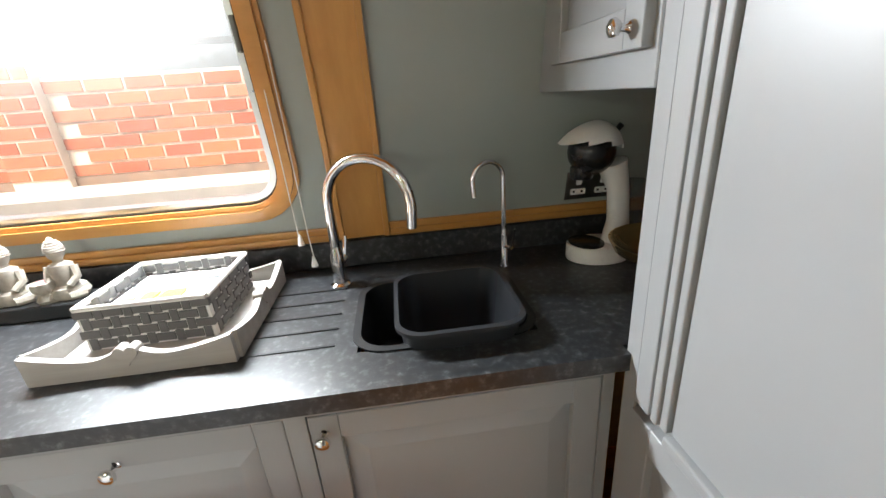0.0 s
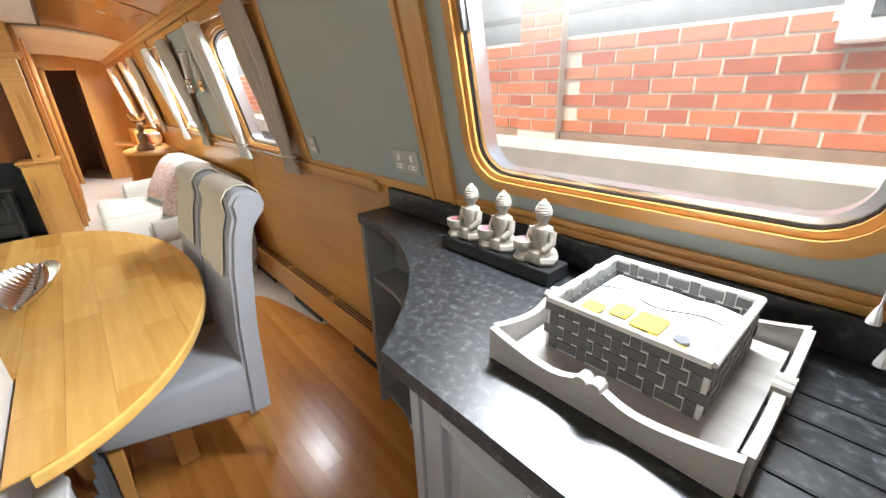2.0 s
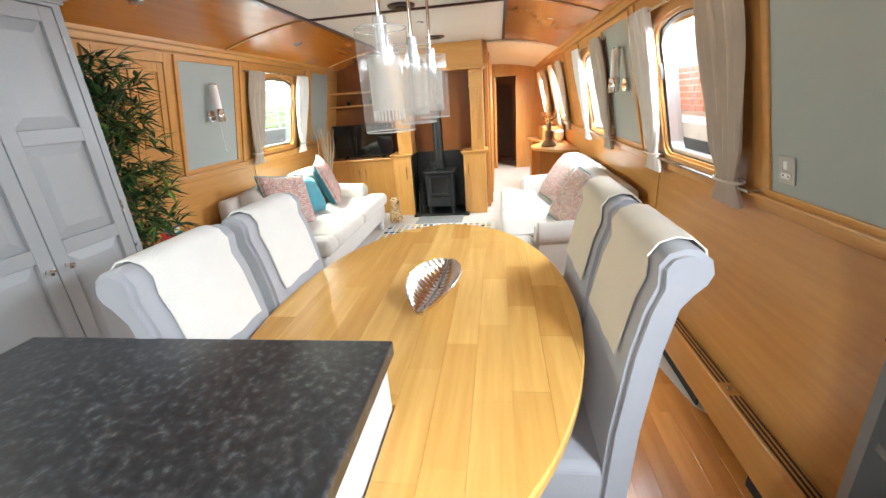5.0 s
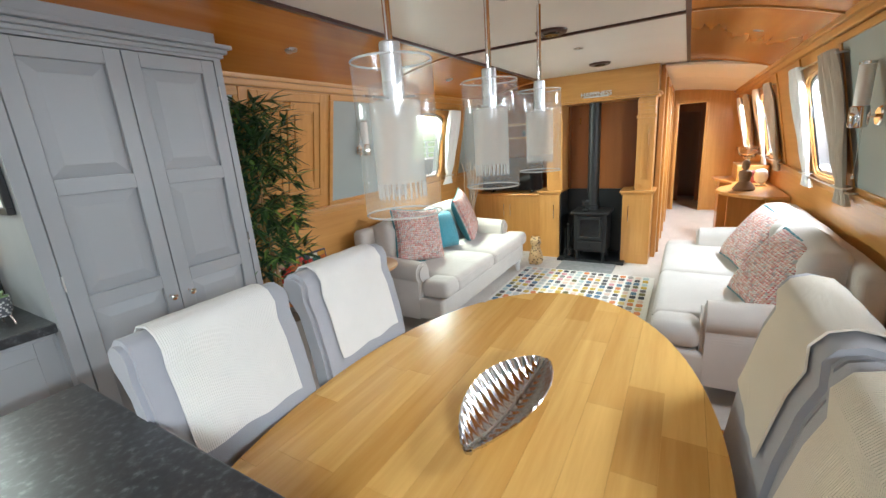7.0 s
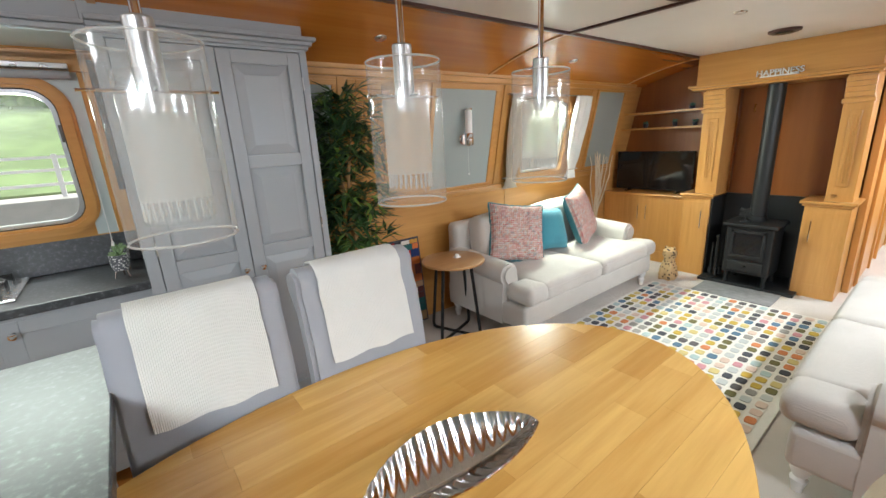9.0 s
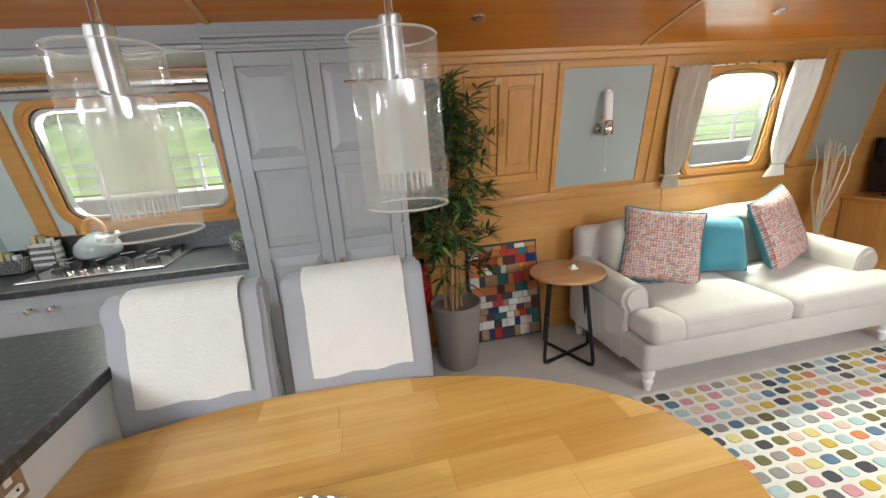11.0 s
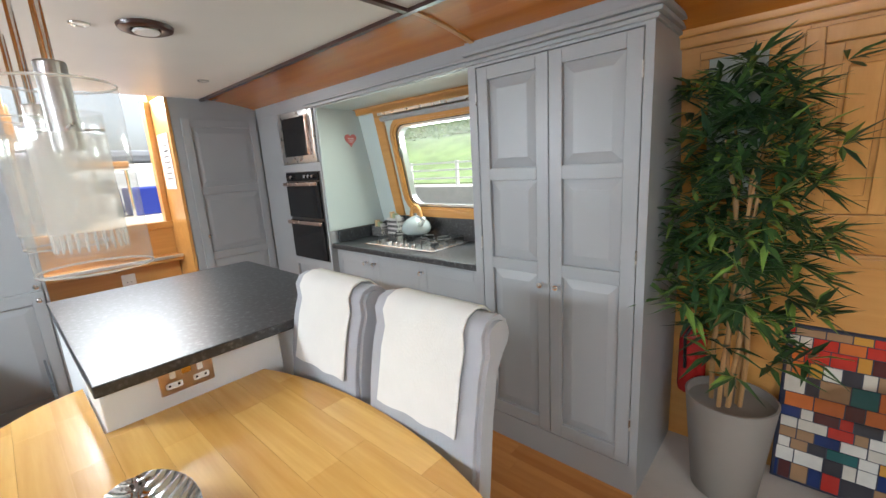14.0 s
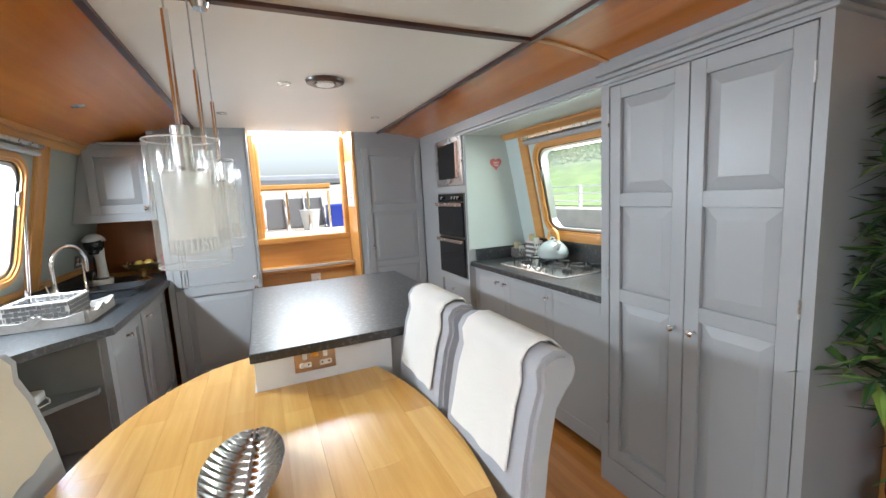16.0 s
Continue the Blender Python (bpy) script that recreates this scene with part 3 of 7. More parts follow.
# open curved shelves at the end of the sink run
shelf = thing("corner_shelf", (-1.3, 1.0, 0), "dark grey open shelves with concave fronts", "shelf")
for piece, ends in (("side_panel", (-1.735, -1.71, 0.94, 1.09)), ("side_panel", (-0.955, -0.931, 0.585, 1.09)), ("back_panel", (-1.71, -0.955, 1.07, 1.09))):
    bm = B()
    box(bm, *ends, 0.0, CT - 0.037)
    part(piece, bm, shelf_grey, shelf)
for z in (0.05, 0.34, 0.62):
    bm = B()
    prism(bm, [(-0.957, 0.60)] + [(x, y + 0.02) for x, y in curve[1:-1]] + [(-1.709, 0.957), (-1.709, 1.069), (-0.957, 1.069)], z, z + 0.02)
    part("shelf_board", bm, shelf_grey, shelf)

# island with overhanging top
isl = thing("kitchen_island", (-1.1, -0.5, 0), "pale painted kitchen island with a dark granite-look top", "island")
bm = B()
box(bm, -1.675, -0.46, -0.955, -0.045, CT - 0.035, CT, 0.004)
part("top", bm, worktop, isl)
bm = B()
box(bm, -1.645, -0.52, -0.56, -0.056, 0.0, CT - 0.036, 0.003, 1)
box(bm, -1.60, -0.52, -0.90, -0.562, 0.0, CT - 0.036, 0.003, 1)
part("body", bm, island_white, isl)

# tall larder
lard = thing("larder_cupboard", (-2.2, -1.8, 0), "tall warm grey larder cupboard with two fielded doors", "cupboard")
bm = B()
LX0, LX1, LY = -2.585, -1.80, -1.525
box(bm, LX0, LX1, -2.05, LY - 0.026, 0.0, 1.86)
part("body", bm, grey_paint, lard)
for a_, b_, c_, d_ in ((LX0, -2.554, 0.0, 1.86), (-1.843, LX1, 0.0, 1.86), (-2.554, -1.843, 0.0, 0.131), (-2.554, -1.843, 1.824, 1.86)):
    bm = B()
    box(bm, a_, b_, LY - 0.026, LY, c_, d_)
    part("face_frame", bm, grey_paint, lard)
bm = B()
box(bm, LX0 + 0.01, LX1 + 0.01, -2.0, LY + 0.005, 1.86, 1.975, 0.002, 1)
part("top_panel", bm, grey_paint, lard)
for k, (dz, dy) in enumerate(((1.835, 0.012), (1.852, 0.026), (1.870, 0.042))):
    bm = B()
    box(bm, LX0 - dy, LX1 + (dy if k == 9 else 0), -1.95, LY + dy, dz, dz + 0.017, 0.004)
    part("cornice", bm, grey_paint, lard)
for x in (-1.847, -2.2005):
    bm_place = facing(x, LY - 0.001, 0.135, "+y")
    panel_door(lard, 0.3495, 1.685, (0.80, 1.215), grey_paint, bm_place)
for x in (-2.163, -2.238):
    knob(lard, (x, LY - 0.001, 0.865), (0, 1, 0))
for x in (-1.8445, -2.5525):
    for z in (0.30, 1.0, 1.66):
        bm = B()
        tube(bm, [(x, LY + 0.003, z), (x, LY + 0.003, z + 0.055)], 0.004, 8)
        part("hinge", bm, steel, lard, "steel butt hinge")

# hob run
hob_top = thing("worktop", (-1.1, -1.8, CT - 0.035), "dark granite-look worktop round the hob", "worktop")
bm = B()
box(bm, -1.80, -0.484, -2.058, -1.545, CT - 0.035, CT, 0.004)
part("top", bm, worktop, hob_top)
bm = B()
box(bm, -1.80, -0.484, -2.062, -2.04, CT + 0.001, 1.05, 0.003, 1)
box(bm, -0.507, -0.484, -2.04, -1.60, CT + 0.001, 0.985, 0.003, 1)
part("upstand", bm, worktop, hob_top)
hu = thing("hob_unit", (-1.1, -1.57, 0), "warm grey painted base cupboards under the hob", "cabinet")
bm = B()
box(bm, -1.80, -0.484, -2.05, -1.585, 0.08, CT - 0.036)
part("body", bm, grey_paint, hu)
for x, wd, kx in ((-0.49, 0.40, -0.85), (-0.90, 0.42, -0.94), (-1.33, 0.46, -1.37)):
    panel_door(hu, wd, 0.74, (), grey_paint, facing(x, -1.583, 0.105, "+y"))
    knob(hu, (kx, -1.563, 0.80), (0, 1, 0))

# oven housing
oh = thing("oven_housing", (-0.1, -1.8, 0), "tall warm grey oven housing", "cupboard")
bm = B()
OX0, OX1, OY = -0.482, 0.38, -1.535
box(bm, OX0, OX1, -2.05, OY - 0.02, 0.0, 1.98)
for a, b, c, dd in ((OX0, -0.459, 0.0, 1.98), (0.026, OX1, 0.0, 1.98), (-0.459, 0.026, 0.0, 0.10), (-0.459, 0.026, 0.70, 0.755), (-0.459, 0.026, 1.42, 1.475), (-0.459, 0.026, 1.84, 1.98)):
    box(bm, a, b, OY - 0.02, OY, c, dd)
part("body", bm, grey_paint, oh)
panel_door(oh, 0.47, 0.58, (), grey_paint, facing(0.019, OY - 0.018, 0.11, "+y"))
knob(oh, (-0.215, OY + 0.002, 0.64), (0, 1, 0))
# mint lining of the hob niche and the bulkhead above it
bm = B()
box(bm, -0.494, -0.484, -2.04, -1.54, CT + 0.09, 1.83)
box(bm, -1.80, -0.492, -1.98, -1.54, 1.83, 1.85)
solo("niche_lining", bm, mint, "pale mint lining of the hob niche", "panel", "structure")
bm = B()
box(bm, -1.80, 0.38, -1.60, -1.53, 1.851, 1.98)
box(bm, -1.80, -0.38, -1.60, -1.515, 1.835, 1.855, 0.004)
box(bm, -1.80, -0.38, -1.60, -1.505, 1.856, 1.87, 0.004)
solo("bulkhead_fascia", bm, grey_paint, "warm grey fascia above the hob niche", "panel", "structure")
# stern cupboard
sc = thing("stern_cupboard", (0.55, -1.25, 0), "tall narrow warm grey cupboard", "cupboard")
bm = B()
box(bm, 0.405, STERN, -1.60, -0.93, 0.0, 1.99)
part("body", bm, grey_paint, sc)
panel_door(sc, 0.54, 1.76, (0.74, 1.24), grey_paint, facing(0.385, -0.985, 0.08, "-x"))
knob(sc, (0.384, -1.03, 0.98), (-1, 0, 0))
# fridge housing
fh = thing("fridge_housing", (0.5, 0.2, 0), "tall warm grey fridge housing with two doors", "cupboard")
bm = B()
box(bm, 0.30, STERN - 0.005, -0.09, 0.53, 0.0, 1.985)
box(bm, 0.285, 0.30, 0.49, 0.532, 0.0, 1.985, 0.003, 1)
box(bm, 0.285, 0.30, -0.092, -0.075, 0.0, 1.985, 0.003, 1)
part("body", bm, grey_paint, fh)
bm = B()
box(bm, 0.289, 0.299, -0.071, 0.40, 0.83, 1.93, 0.002, 1)
fridge_door = part("door", bm, grey_paint, fh)
for xa, ya, yb in ((0.281, 0.402, 0.418), (0.276, 0.42, 0.436), (0.284, 0.4365, 0.442), (0.277, 0.4425, 0.482), (0.282, 0.4825, 0.489)):
    bm = B()
    box(bm, xa, 0.299, ya, yb, 0.83, 1.93, 0.003)
    part("moulding", bm, grey_paint, fridge_door)
bm = B()
box(bm, 0.276, 0.299, -0.071, 0.402, 0.808, 0.829, 0.004)
part("bottom_rail", bm, grey_paint, fridge_door)
panel_door(fh, 0.56, 0.70, (), grey_paint, facing(0.278, 0.488, 0.11, "-x"))
for z in (0.86, 0.78):
    knob(fh, (0.272, -0.045, z), (-1, 0, 0))
# stern bulkhead with the hatch over the steps
bm = B()
box(bm, STERN, STERN + 0.06, -2.2, -0.90, -0.05, 2.1)
box(bm, STERN, STERN + 0.06, -0.10, 1.3, -0.05, 2.1)
box(bm, STERN, STERN + 0.06, -0.90, -0.10, -0.05, 1.05)
solo("wall_south", bm, oak_y, "honey oak stern bulkhead with the hatch opening", "wall", "structure")
bm = B()
box(bm, 0.40, STERN, -0.925, -0.905, 0.0, 2.0)
box(bm, STERN - 0.03, STERN + 0.07, -0.93, -0.07, 1.05, 1.10, 0.006)
box(bm, STERN - 0.02, STERN + 0.065, -0.905, -0.865, 1.10, 2.0, 0.004)
box(bm, STERN - 0.02, STERN + 0.065, -0.135, -0.095, 1.10, 2.0, 0.004)
box(bm, STERN - 0.16, STERN, -0.90, -0.10, 0.80, 0.84, 0.006)
box(bm, STERN - 0.03, STERN, -0.90, -0.10, 0.0, 0.80)
solo("hatch_trim", bm, oak_y, "honey oak hatch surround with a step", "trim", "structure")


# ---- dining: table and chairs ----
TX, TY, TA, TB, TZ = -2.142, -0.08, 0.88, 0.495, 0.75
table = thing("dining_table", (TX, TY, 0), "oval blond butcher-block dining table fixed to the island", "table")


def clip(poly, keep):
    """Cuts a convex outline by a half plane keep(p) >= 0."""
    out = []
    for p, q in zip(poly, poly[1:] + poly[:1]):
        a, b = keep(p), keep(q)
        if a >= 0:
            out.append(p)
        if a * b < 0:
            f = a / (a - b)
            out.append((p[0] + f * (q[0] - p[0]), p[1] + f * (q[1] - p[1])))
    return out


def oval_cut(rect, a, b, cx, cy, n=96):
    poly = rect
    for k in range(n):
        t = 2 * math.pi * (k + 0.5) / n
        nx, ny = math.cos(t) / a, math.sin(t) / b
        poly = clip(poly, lambda p: math.cos(math.pi / n) - ((p[0] - cx) * nx + (p[1] - cy) * ny))
        if len(poly) < 3:
            return []
    return poly


bm = B()
rim = [(TX + (TA + 0.004) * math.cos(t), TY + (TB + 0.004) * math.sin(t)) for t in (2 * math.pi * k / 96 for k in range(96))]
rim = [(x, y) if not (x > -1.645 and y < -0.047) else None for x, y in rim]
outline = []
for p in rim:
    if p is None:
        if outline is not None and (not outline or outline[-1] != (-1.647, -0.05)):
            outline.append((-1.647, -0.05))
    else:
        outline.append(p)
prism(bm, outline, TZ - 0.036, TZ - 0.004, 0.006)
top = part("tabletop", bm, table_wood, table)
rng = random.Random(4)
yy = -0.05 - 0.085 * 7
while yy < TY + TB:
    y1 = yy + 0.085
    x = -3.05 - rng.random() * 0.3
    while x < -1.25:
        ln = rng.choice((0.25, 0.32, 0.4, 0.5, 0.62))
        g = 0.0003
        rect = [(x + g, yy + g), (x + ln - g, yy + g), (x + ln - g, y1 - g), (x + g, y1 - g)]
        if y1 < -0.045:
            rect = clip(rect, lambda p: -1.648 - p[0])
        if len(rect) > 2:
            pl = oval_cut(rect, TA, TB, TX, TY)
            if len(pl) > 2:
                area = abs(sum(p[0] * q[1] - q[0] * p[1] for p, q in zip(pl, pl[1:] + pl[:1]))) / 2
                if area > 2e-4:
                    bm = B()
                    prism(bm, pl, TZ - 0.0042, TZ)
                    part("stave", bm, table_wood, top)
        x += ln
    yy = y1
for x, y in ((-2.85, -0.06), (-2.0, 0.2), (-2.0, -0.33)):
    bm = B()
    box(bm, x - 0.035, x + 0.035, y - 0.035, y + 0.035, 0.0, TZ - 0.036, 0.006)
    part("leg", bm, pale_leg, table)


def dining_chair(runner, label):
    """A high-backed upholstered chair with a rolled top, at the origin, facing +y, with a cotton runner over its back."""
    ch = thing("dining_chair", (0, 0, 0), label, "chair", "chairs round the table")
    w = 0.198
    bm = B()
    box(bm, -w + 0.012, w - 0.012, -0.22, 0.24, 0.24, 0.48, 0.028, 3)
    for v in bm.verts:
        if v.co.z < 0.36:
            v.co.z += (0.48 - v.co.z) / 0.24 * 0.12 * max(0.0, min(1.0, (v.co.y + 0.22) / 0.40))
    part("seat", bm, chair_grey, ch, smooth=True)
    bm = B()
    prof = [(-0.215, 0.25), (-0.235, 0.60), (-0.262, 0.82), (-0.285, 0.93), (-0.305, 0.985)]
    a = [(y + 0.035, z) for y, z in prof] + [(-0.268, 1.03), (-0.285, 1.055), (-0.315, 1.065), (-0.345, 1.06), (-0.368, 1.04), (-0.375, 1.01), (-0.365, 0.985), (-0.345, 0.965)] + [(y - 0.035, z) for y, z in reversed(prof[:-1])]
    extrude_x(bm, a, -w, w)
    bmesh.ops.recalc_face_normals(bm, faces=bm.faces)
    bmesh.ops.bevel(bm, geom=[e for e in bm.edges if len({round(v.co.x, 4) for v in e.verts}) == 1], offset=0.012, segments=2, affect="EDGES")
    part("backrest", bm, chair_grey, ch, smooth=True)
    for x in (-w + 0.05, w - 0.05):
        for y, dy in ((-0.185, -0.04), (0.20, 0.02)):
            bm = B()
            r = 0.021
            tall = 0.26 if y < 0 else 0.375
            vs = box(bm, x - r, x + r, y - r, y + r, 0.0, tall, 0.003, 1)
            for v in vs:
                f = 1 - v.co.z / tall
                v.co.x = x + (v.co.x - x) * (1 - 0.35 * f)
                v.co.y = y + (v.co.y - y) * (1 - 0.35 * f) + dy * f
            part("leg", bm, pale_leg, ch, "pale oak tapered leg")
    # the runner follows the back
    front = [(y + 0.041, z) for y, z in prof if z > 0.8] + [(-0.262, 1.033), (-0.282, 1.061), (-0.315, 1.072), (-0.348, 1.067), (-0.374, 1.043), (-0.382, 1.01), (-0.372, 0.98), (-0.34, 0.95), (-0.312, 0.85), (-0.29, 0.70)]
    front = [(-0.2125, 0.785)] + front
    bm = B()
    rows = []
    wob = random.Random(9)
    for k, (y, z) in enumerate(front):
        rows.append([bm.verts.new((-0.14 + 0.28 * j / 10 + (wob.random() - 0.5) * 0.002, y + 0.001 * math.sin(j * 2.1 + k), z + (0.004 * math.sin(j * 1.3) if k == 0 else 0))) for j in range(11)])
    for r0, r1 in zip(rows, rows[1:]):
        for j in range(10):
            bm.faces.new((r0[j], r0[j + 1], r1[j + 1], r1[j]))
    bmesh.ops.recalc_face_normals(bm, faces=bm.faces)
    bmesh.ops.solidify(bm, geom=bm.faces[:], thickness=-0.004)
    part("runner", bm, runner, ch, "ribbed cotton runner over the back", True)
    return ch


grey_label = "blue-grey upholstered dining chair with rolled top and white runner"
chair = dining_chair(runner_white, grey_label)
chair.matrix_basis = pose(-1.868, -0.362, 0)
copy_thing(chair, pose(-2.312, -0.362, 0))
chair2 = dining_chair(runner_cream, "blue-grey upholstered dining chair with rolled top and cream runner")
chair2.matrix_basis = pose(-1.94, 0.235, 0, 0, 0, 180)
copy_thing(chair2, pose(-2.355, 0.235, 0, 0, 0, 180))


# ---- saloon: fireplace wall ----
MX = -5.98
fire = thing("fireplace_surround", (MX, -0.47, 0), "honey oak fireplace surround with pilasters and a mantel shelf", "fireplace")
bm = B()
box(bm, MX - 0.35, MX, -1.13, 0.02, 1.735, 1.984, 0.003, 1)
part("overmantel", bm, oak_y, fire)
bm = B()
box(bm, MX - 0.34, MX + 0.05, -1.18, 0.055, 1.715, 1.737, 0.005)
box(bm, MX - 0.34, MX + 0.03, -1.155, 0.035, 1.695, 1.715, 0.005)
part("mantel_shelf", bm, oak_y, fire)
for y0, y1 in ((-1.06, -0.885), (-0.145, 0.012)):
    bm = B()
    box(bm, MX - 0.3, MX - 0.03, y0, y1, 0.785, 1.695, 0.003, 1)
    box(bm, MX - 0.03, MX - 0.02, y0 + 0.045, y1 - 0.045, 0.90, 1.45, 0.004)
    for k in (0.0, 0.018, 0.036):
        box(bm, MX - 0.021, MX - 0.014, y0 + 0.062 + k, y0 + 0.072 + k, 0.93, 1.42, 0.003, 1)
    box(bm, MX - 0.03, MX + 0.0, y0 - 0.01, y1 + 0.01, 1.50, 1.53, 0.004)
    for k, dx in enumerate((0.0, 0.008, 0.018, 0.03)):
        box(bm, MX - 0.03, MX - 0.01 + dx, y0, y1, 1.54 + 0.035 * k, 1.575 + 0.035 * k, 0.004)
    part("pilaster", bm, oak_z, fire)
for y0, y1 in ((-1.135, -0.91), (-0.25, 0.02)):
    bm = B()
    box(bm, MX - 0.32, MX, y0, y1, 0.0, 0.755, 0.003, 1)
    part("pedestal", bm, oak_z, fire)
    bm = B()
    box(bm, MX - 0.32, MX + 0.03, y0 - 0.03, y1 + 0.03, 0.765, 0.788, 0.006)
    box(bm, MX - 0.32, MX + 0.015, y0 - 0.015, y1 + 0.015, 0.745, 0.765, 0.005)
    part("ledge", bm, oak_y, fire)
    dr = panel_door(fire, y1 - y0 - 0.05, 0.64, (), oak_z, facing(MX + 0.002, y0 + 0.025, 0.06, "+x"), stile=0.045)
    bm = B()
    hy = y1 - 0.06 if y0 < -0.5 else y0 + 0.06
    tube(bm, [(MX + 0.004, hy, 0.46), (MX + 0.026, hy, 0.47), (MX + 0.026, hy, 0.63), (MX + 0.004, hy, 0.64)], 0.005)
    part("handle", bm, chrome, fire, "slim chrome bar handle", True)
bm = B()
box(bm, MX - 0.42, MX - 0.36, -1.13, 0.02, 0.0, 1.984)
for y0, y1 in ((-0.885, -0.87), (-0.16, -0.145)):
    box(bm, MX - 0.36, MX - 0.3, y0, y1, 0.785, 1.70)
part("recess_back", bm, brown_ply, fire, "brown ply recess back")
bm = B()
box(bm, MX - 0.359, MX - 0.34, -0.909, -0.251, 0.03, 0.765)
box(bm, MX - 0.339, MX - 0.02, -0.909, -0.895, 0.03, 0.765)
box(bm, MX - 0.339, MX - 0.02, -0.265, -0.251, 0.03, 0.765)
part("fireboard", bm, black_matt, fire, "black heat board lining")
bm = B()
box(bm, MX - 0.36, MX + 0.12, -0.905, -0.20, 0.004, 0.03, 0.004)
solo("hearth", bm, black_matt, "black hearth slab under the stove", "hearth", at=(MX, -0.5, 0.004))
bm = B()
box(bm, MX + 0.13, MX + 0.44, -0.83, -0.27, 0.0045, 0.016, 0.003)
solo("hearth_mat", bm, slate, "grey hearth mat on the carpet", "mat", at=(MX + 0.28, -0.47, 0.0045))

stove = thing("wood_stove", (-6.0, -0.55, 0.03), "black cast-iron wood stove with a glazed door", "stove")
SY, SX = -0.55, -6.0
bm = B()
box(bm, SX - 0.15, SX + 0.14, SY - 0.17, SY + 0.17, 0.13, 0.55, 0.012)
part("body", bm, black_iron, stove)
bm = B()
box(bm, SX - 0.17, SX + 0.17, SY - 0.195, SY + 0.195, 0.55, 0.578, 0.008)
part("top_plate", bm, black_iron, stove)
bm = B()
for y in (-0.125, 0.10):
    box(bm, SX + 0.14, SX + 0.165, SY + y, SY + y + 0.025, 0.30, 0.52, 0.004)
box(bm, SX + 0.14, SX + 0.165, SY - 0.125, SY + 0.125, 0.495, 0.52, 0.004)
box(bm, SX + 0.14, SX + 0.165, SY - 0.125, SY + 0.125, 0.28, 0.305, 0.004)
dr = part("door", bm, black_iron, stove)
bm = B()
box(bm, SX + 0.142, SX + 0.152, SY - 0.10, SY + 0.10, 0.305, 0.495)
part("pane", bm, black_gloss, dr)
bm = B()
box(bm, SX + 0.14, SX + 0.16, SY - 0.13, SY + 0.13, 0.16, 0.25, 0.006)
lathe(bm, [(0.012, 0), (0.014, 0.012), (0, 0.016)], (SX + 0.165, SY, 0.20), 12)
part("ash_door", bm, black_iron, stove)
for dx in (-0.12, 0.11):
    for dy in (-0.14, 0.14):
        bm = B()
        lathe(bm, [(0.016, 0), (0.02, 0.01), (0.012, 0.05), (0.022, 0.10)], (SX + dx, SY + dy, 0.03), 10)
        part("leg", bm, black_iron, stove, smooth=True)
bm = B()
lathe(bm, [(0.066, 0.578), (0.066, 0.62), (0.06, 0.625), (0.06, 1.69)], (SX - 0.06, SY - 0.01, 0), 28)
part("flue", bm, black_iron, stove, smooth=True)
fan = thing("stove_fan", (SX + 0.08, SY - 0.06, 0.578), "small black stove-top fan", "fan")
bm = B()
box(bm, SX + 0.05, SX + 0.11, SY - 0.09, SY - 0.03, 0.578, 0.60, 0.004)
tube(bm, [(SX + 0.08, SY - 0.06, 0.60), (SX + 0.08, SY - 0.06, 0.66)], 0.006)
part("base", bm, black_iron, fan)
bm = B()
for k in range(4):
    a = radians(45 + 90 * k)
    vs = box(bm, SX + 0.09, SX + 0.094, SY - 0.075, SY - 0.045, 0.67, 0.715, 0.002, 1)
    turn(bm, vs, (math.degrees(a), 15, 0), (SX + 0.092, SY - 0.06, 0.665))
part("blade", bm, black_iron, fan)
tools = thing("fire_tools", (MX + 0.02, -0.80, 0.03), "black companion set of fire tools on a stand", "fire tools")
bm = B()
lathe(bm, [(0.055, 0.03), (0.06, 0.04), (0.012, 0.055), (0.008, 0.40), (0.018, 0.42), (0, 0.44)], (MX + 0.03, -0.80, 0), 16)
part("stand", bm, black_iron, tools, smooth=True)
for k in range(4):
    bm = B()
    a = radians(90 * k + 30)
    px, py = MX + 0.03 + 0.035 * math.cos(a), -0.80 + 0.035 * math.sin(a)
    tube(bm, [(px, py, 0.08), (px, py, 0.36)], 0.005, 6)
    box(bm, px - 0.016, px + 0.016, py - 0.012, py + 0.012, 0.06, 0.13, 0.004)
    part("tool", bm, black_iron, tools)

# word ornament on the mantel: separate standing letters
def standing_text(text, x, y, z, size, material, name, label, category, out="+x"):
    cu = bpy.data.curves.new("letters", "FONT")
    cu.body, cu.size, cu.extrude, cu.align_x = text, size, 0.008, "CENTER"
    tmp = bpy.data.objects.new("letters", cu)
    me = bpy.data.meshes.new_from_object(tmp)
    bpy.data.objects.remove(tmp)
    me.materials.append(material)
    ob = new(name, me)
    ob.matrix_basis = pose(x, y, z, 90, 0, 90 if out == "+x" else 0)
    return tagged(ob, label, category)


bm = B()
box(bm, MX - 0.005, MX + 0.035, -0.66, -0.42, 1.737, 1.749, 0.002, 1)
solo("ornament_base", bm, white_paint, "small white stand on the mantel shelf", "ornament", at=(MX + 0.02, -0.54, 1.737))
standing_text("HAPPINESS", MX + 0.015, -0.54, 1.751, 0.062, white_paint, "word_ornament", "white wooden word ornament on the mantel shelf", "ornament")
bm = B()
lathe(bm, [(0.035, 0.825), (0.05, 0.84), (0.055, 0.88), (0.045, 0.885), (0.04, 0.84), (0.0, 0.835)], (MX - 0.08, -0.10, -0.037), 20, False)
solo("glass_dish", bm, dish_glass, "clear glass dish on the oak ledge", "dish", at=(MX - 0.08, -0.10, 0.788), smooth=True)
bm = B()
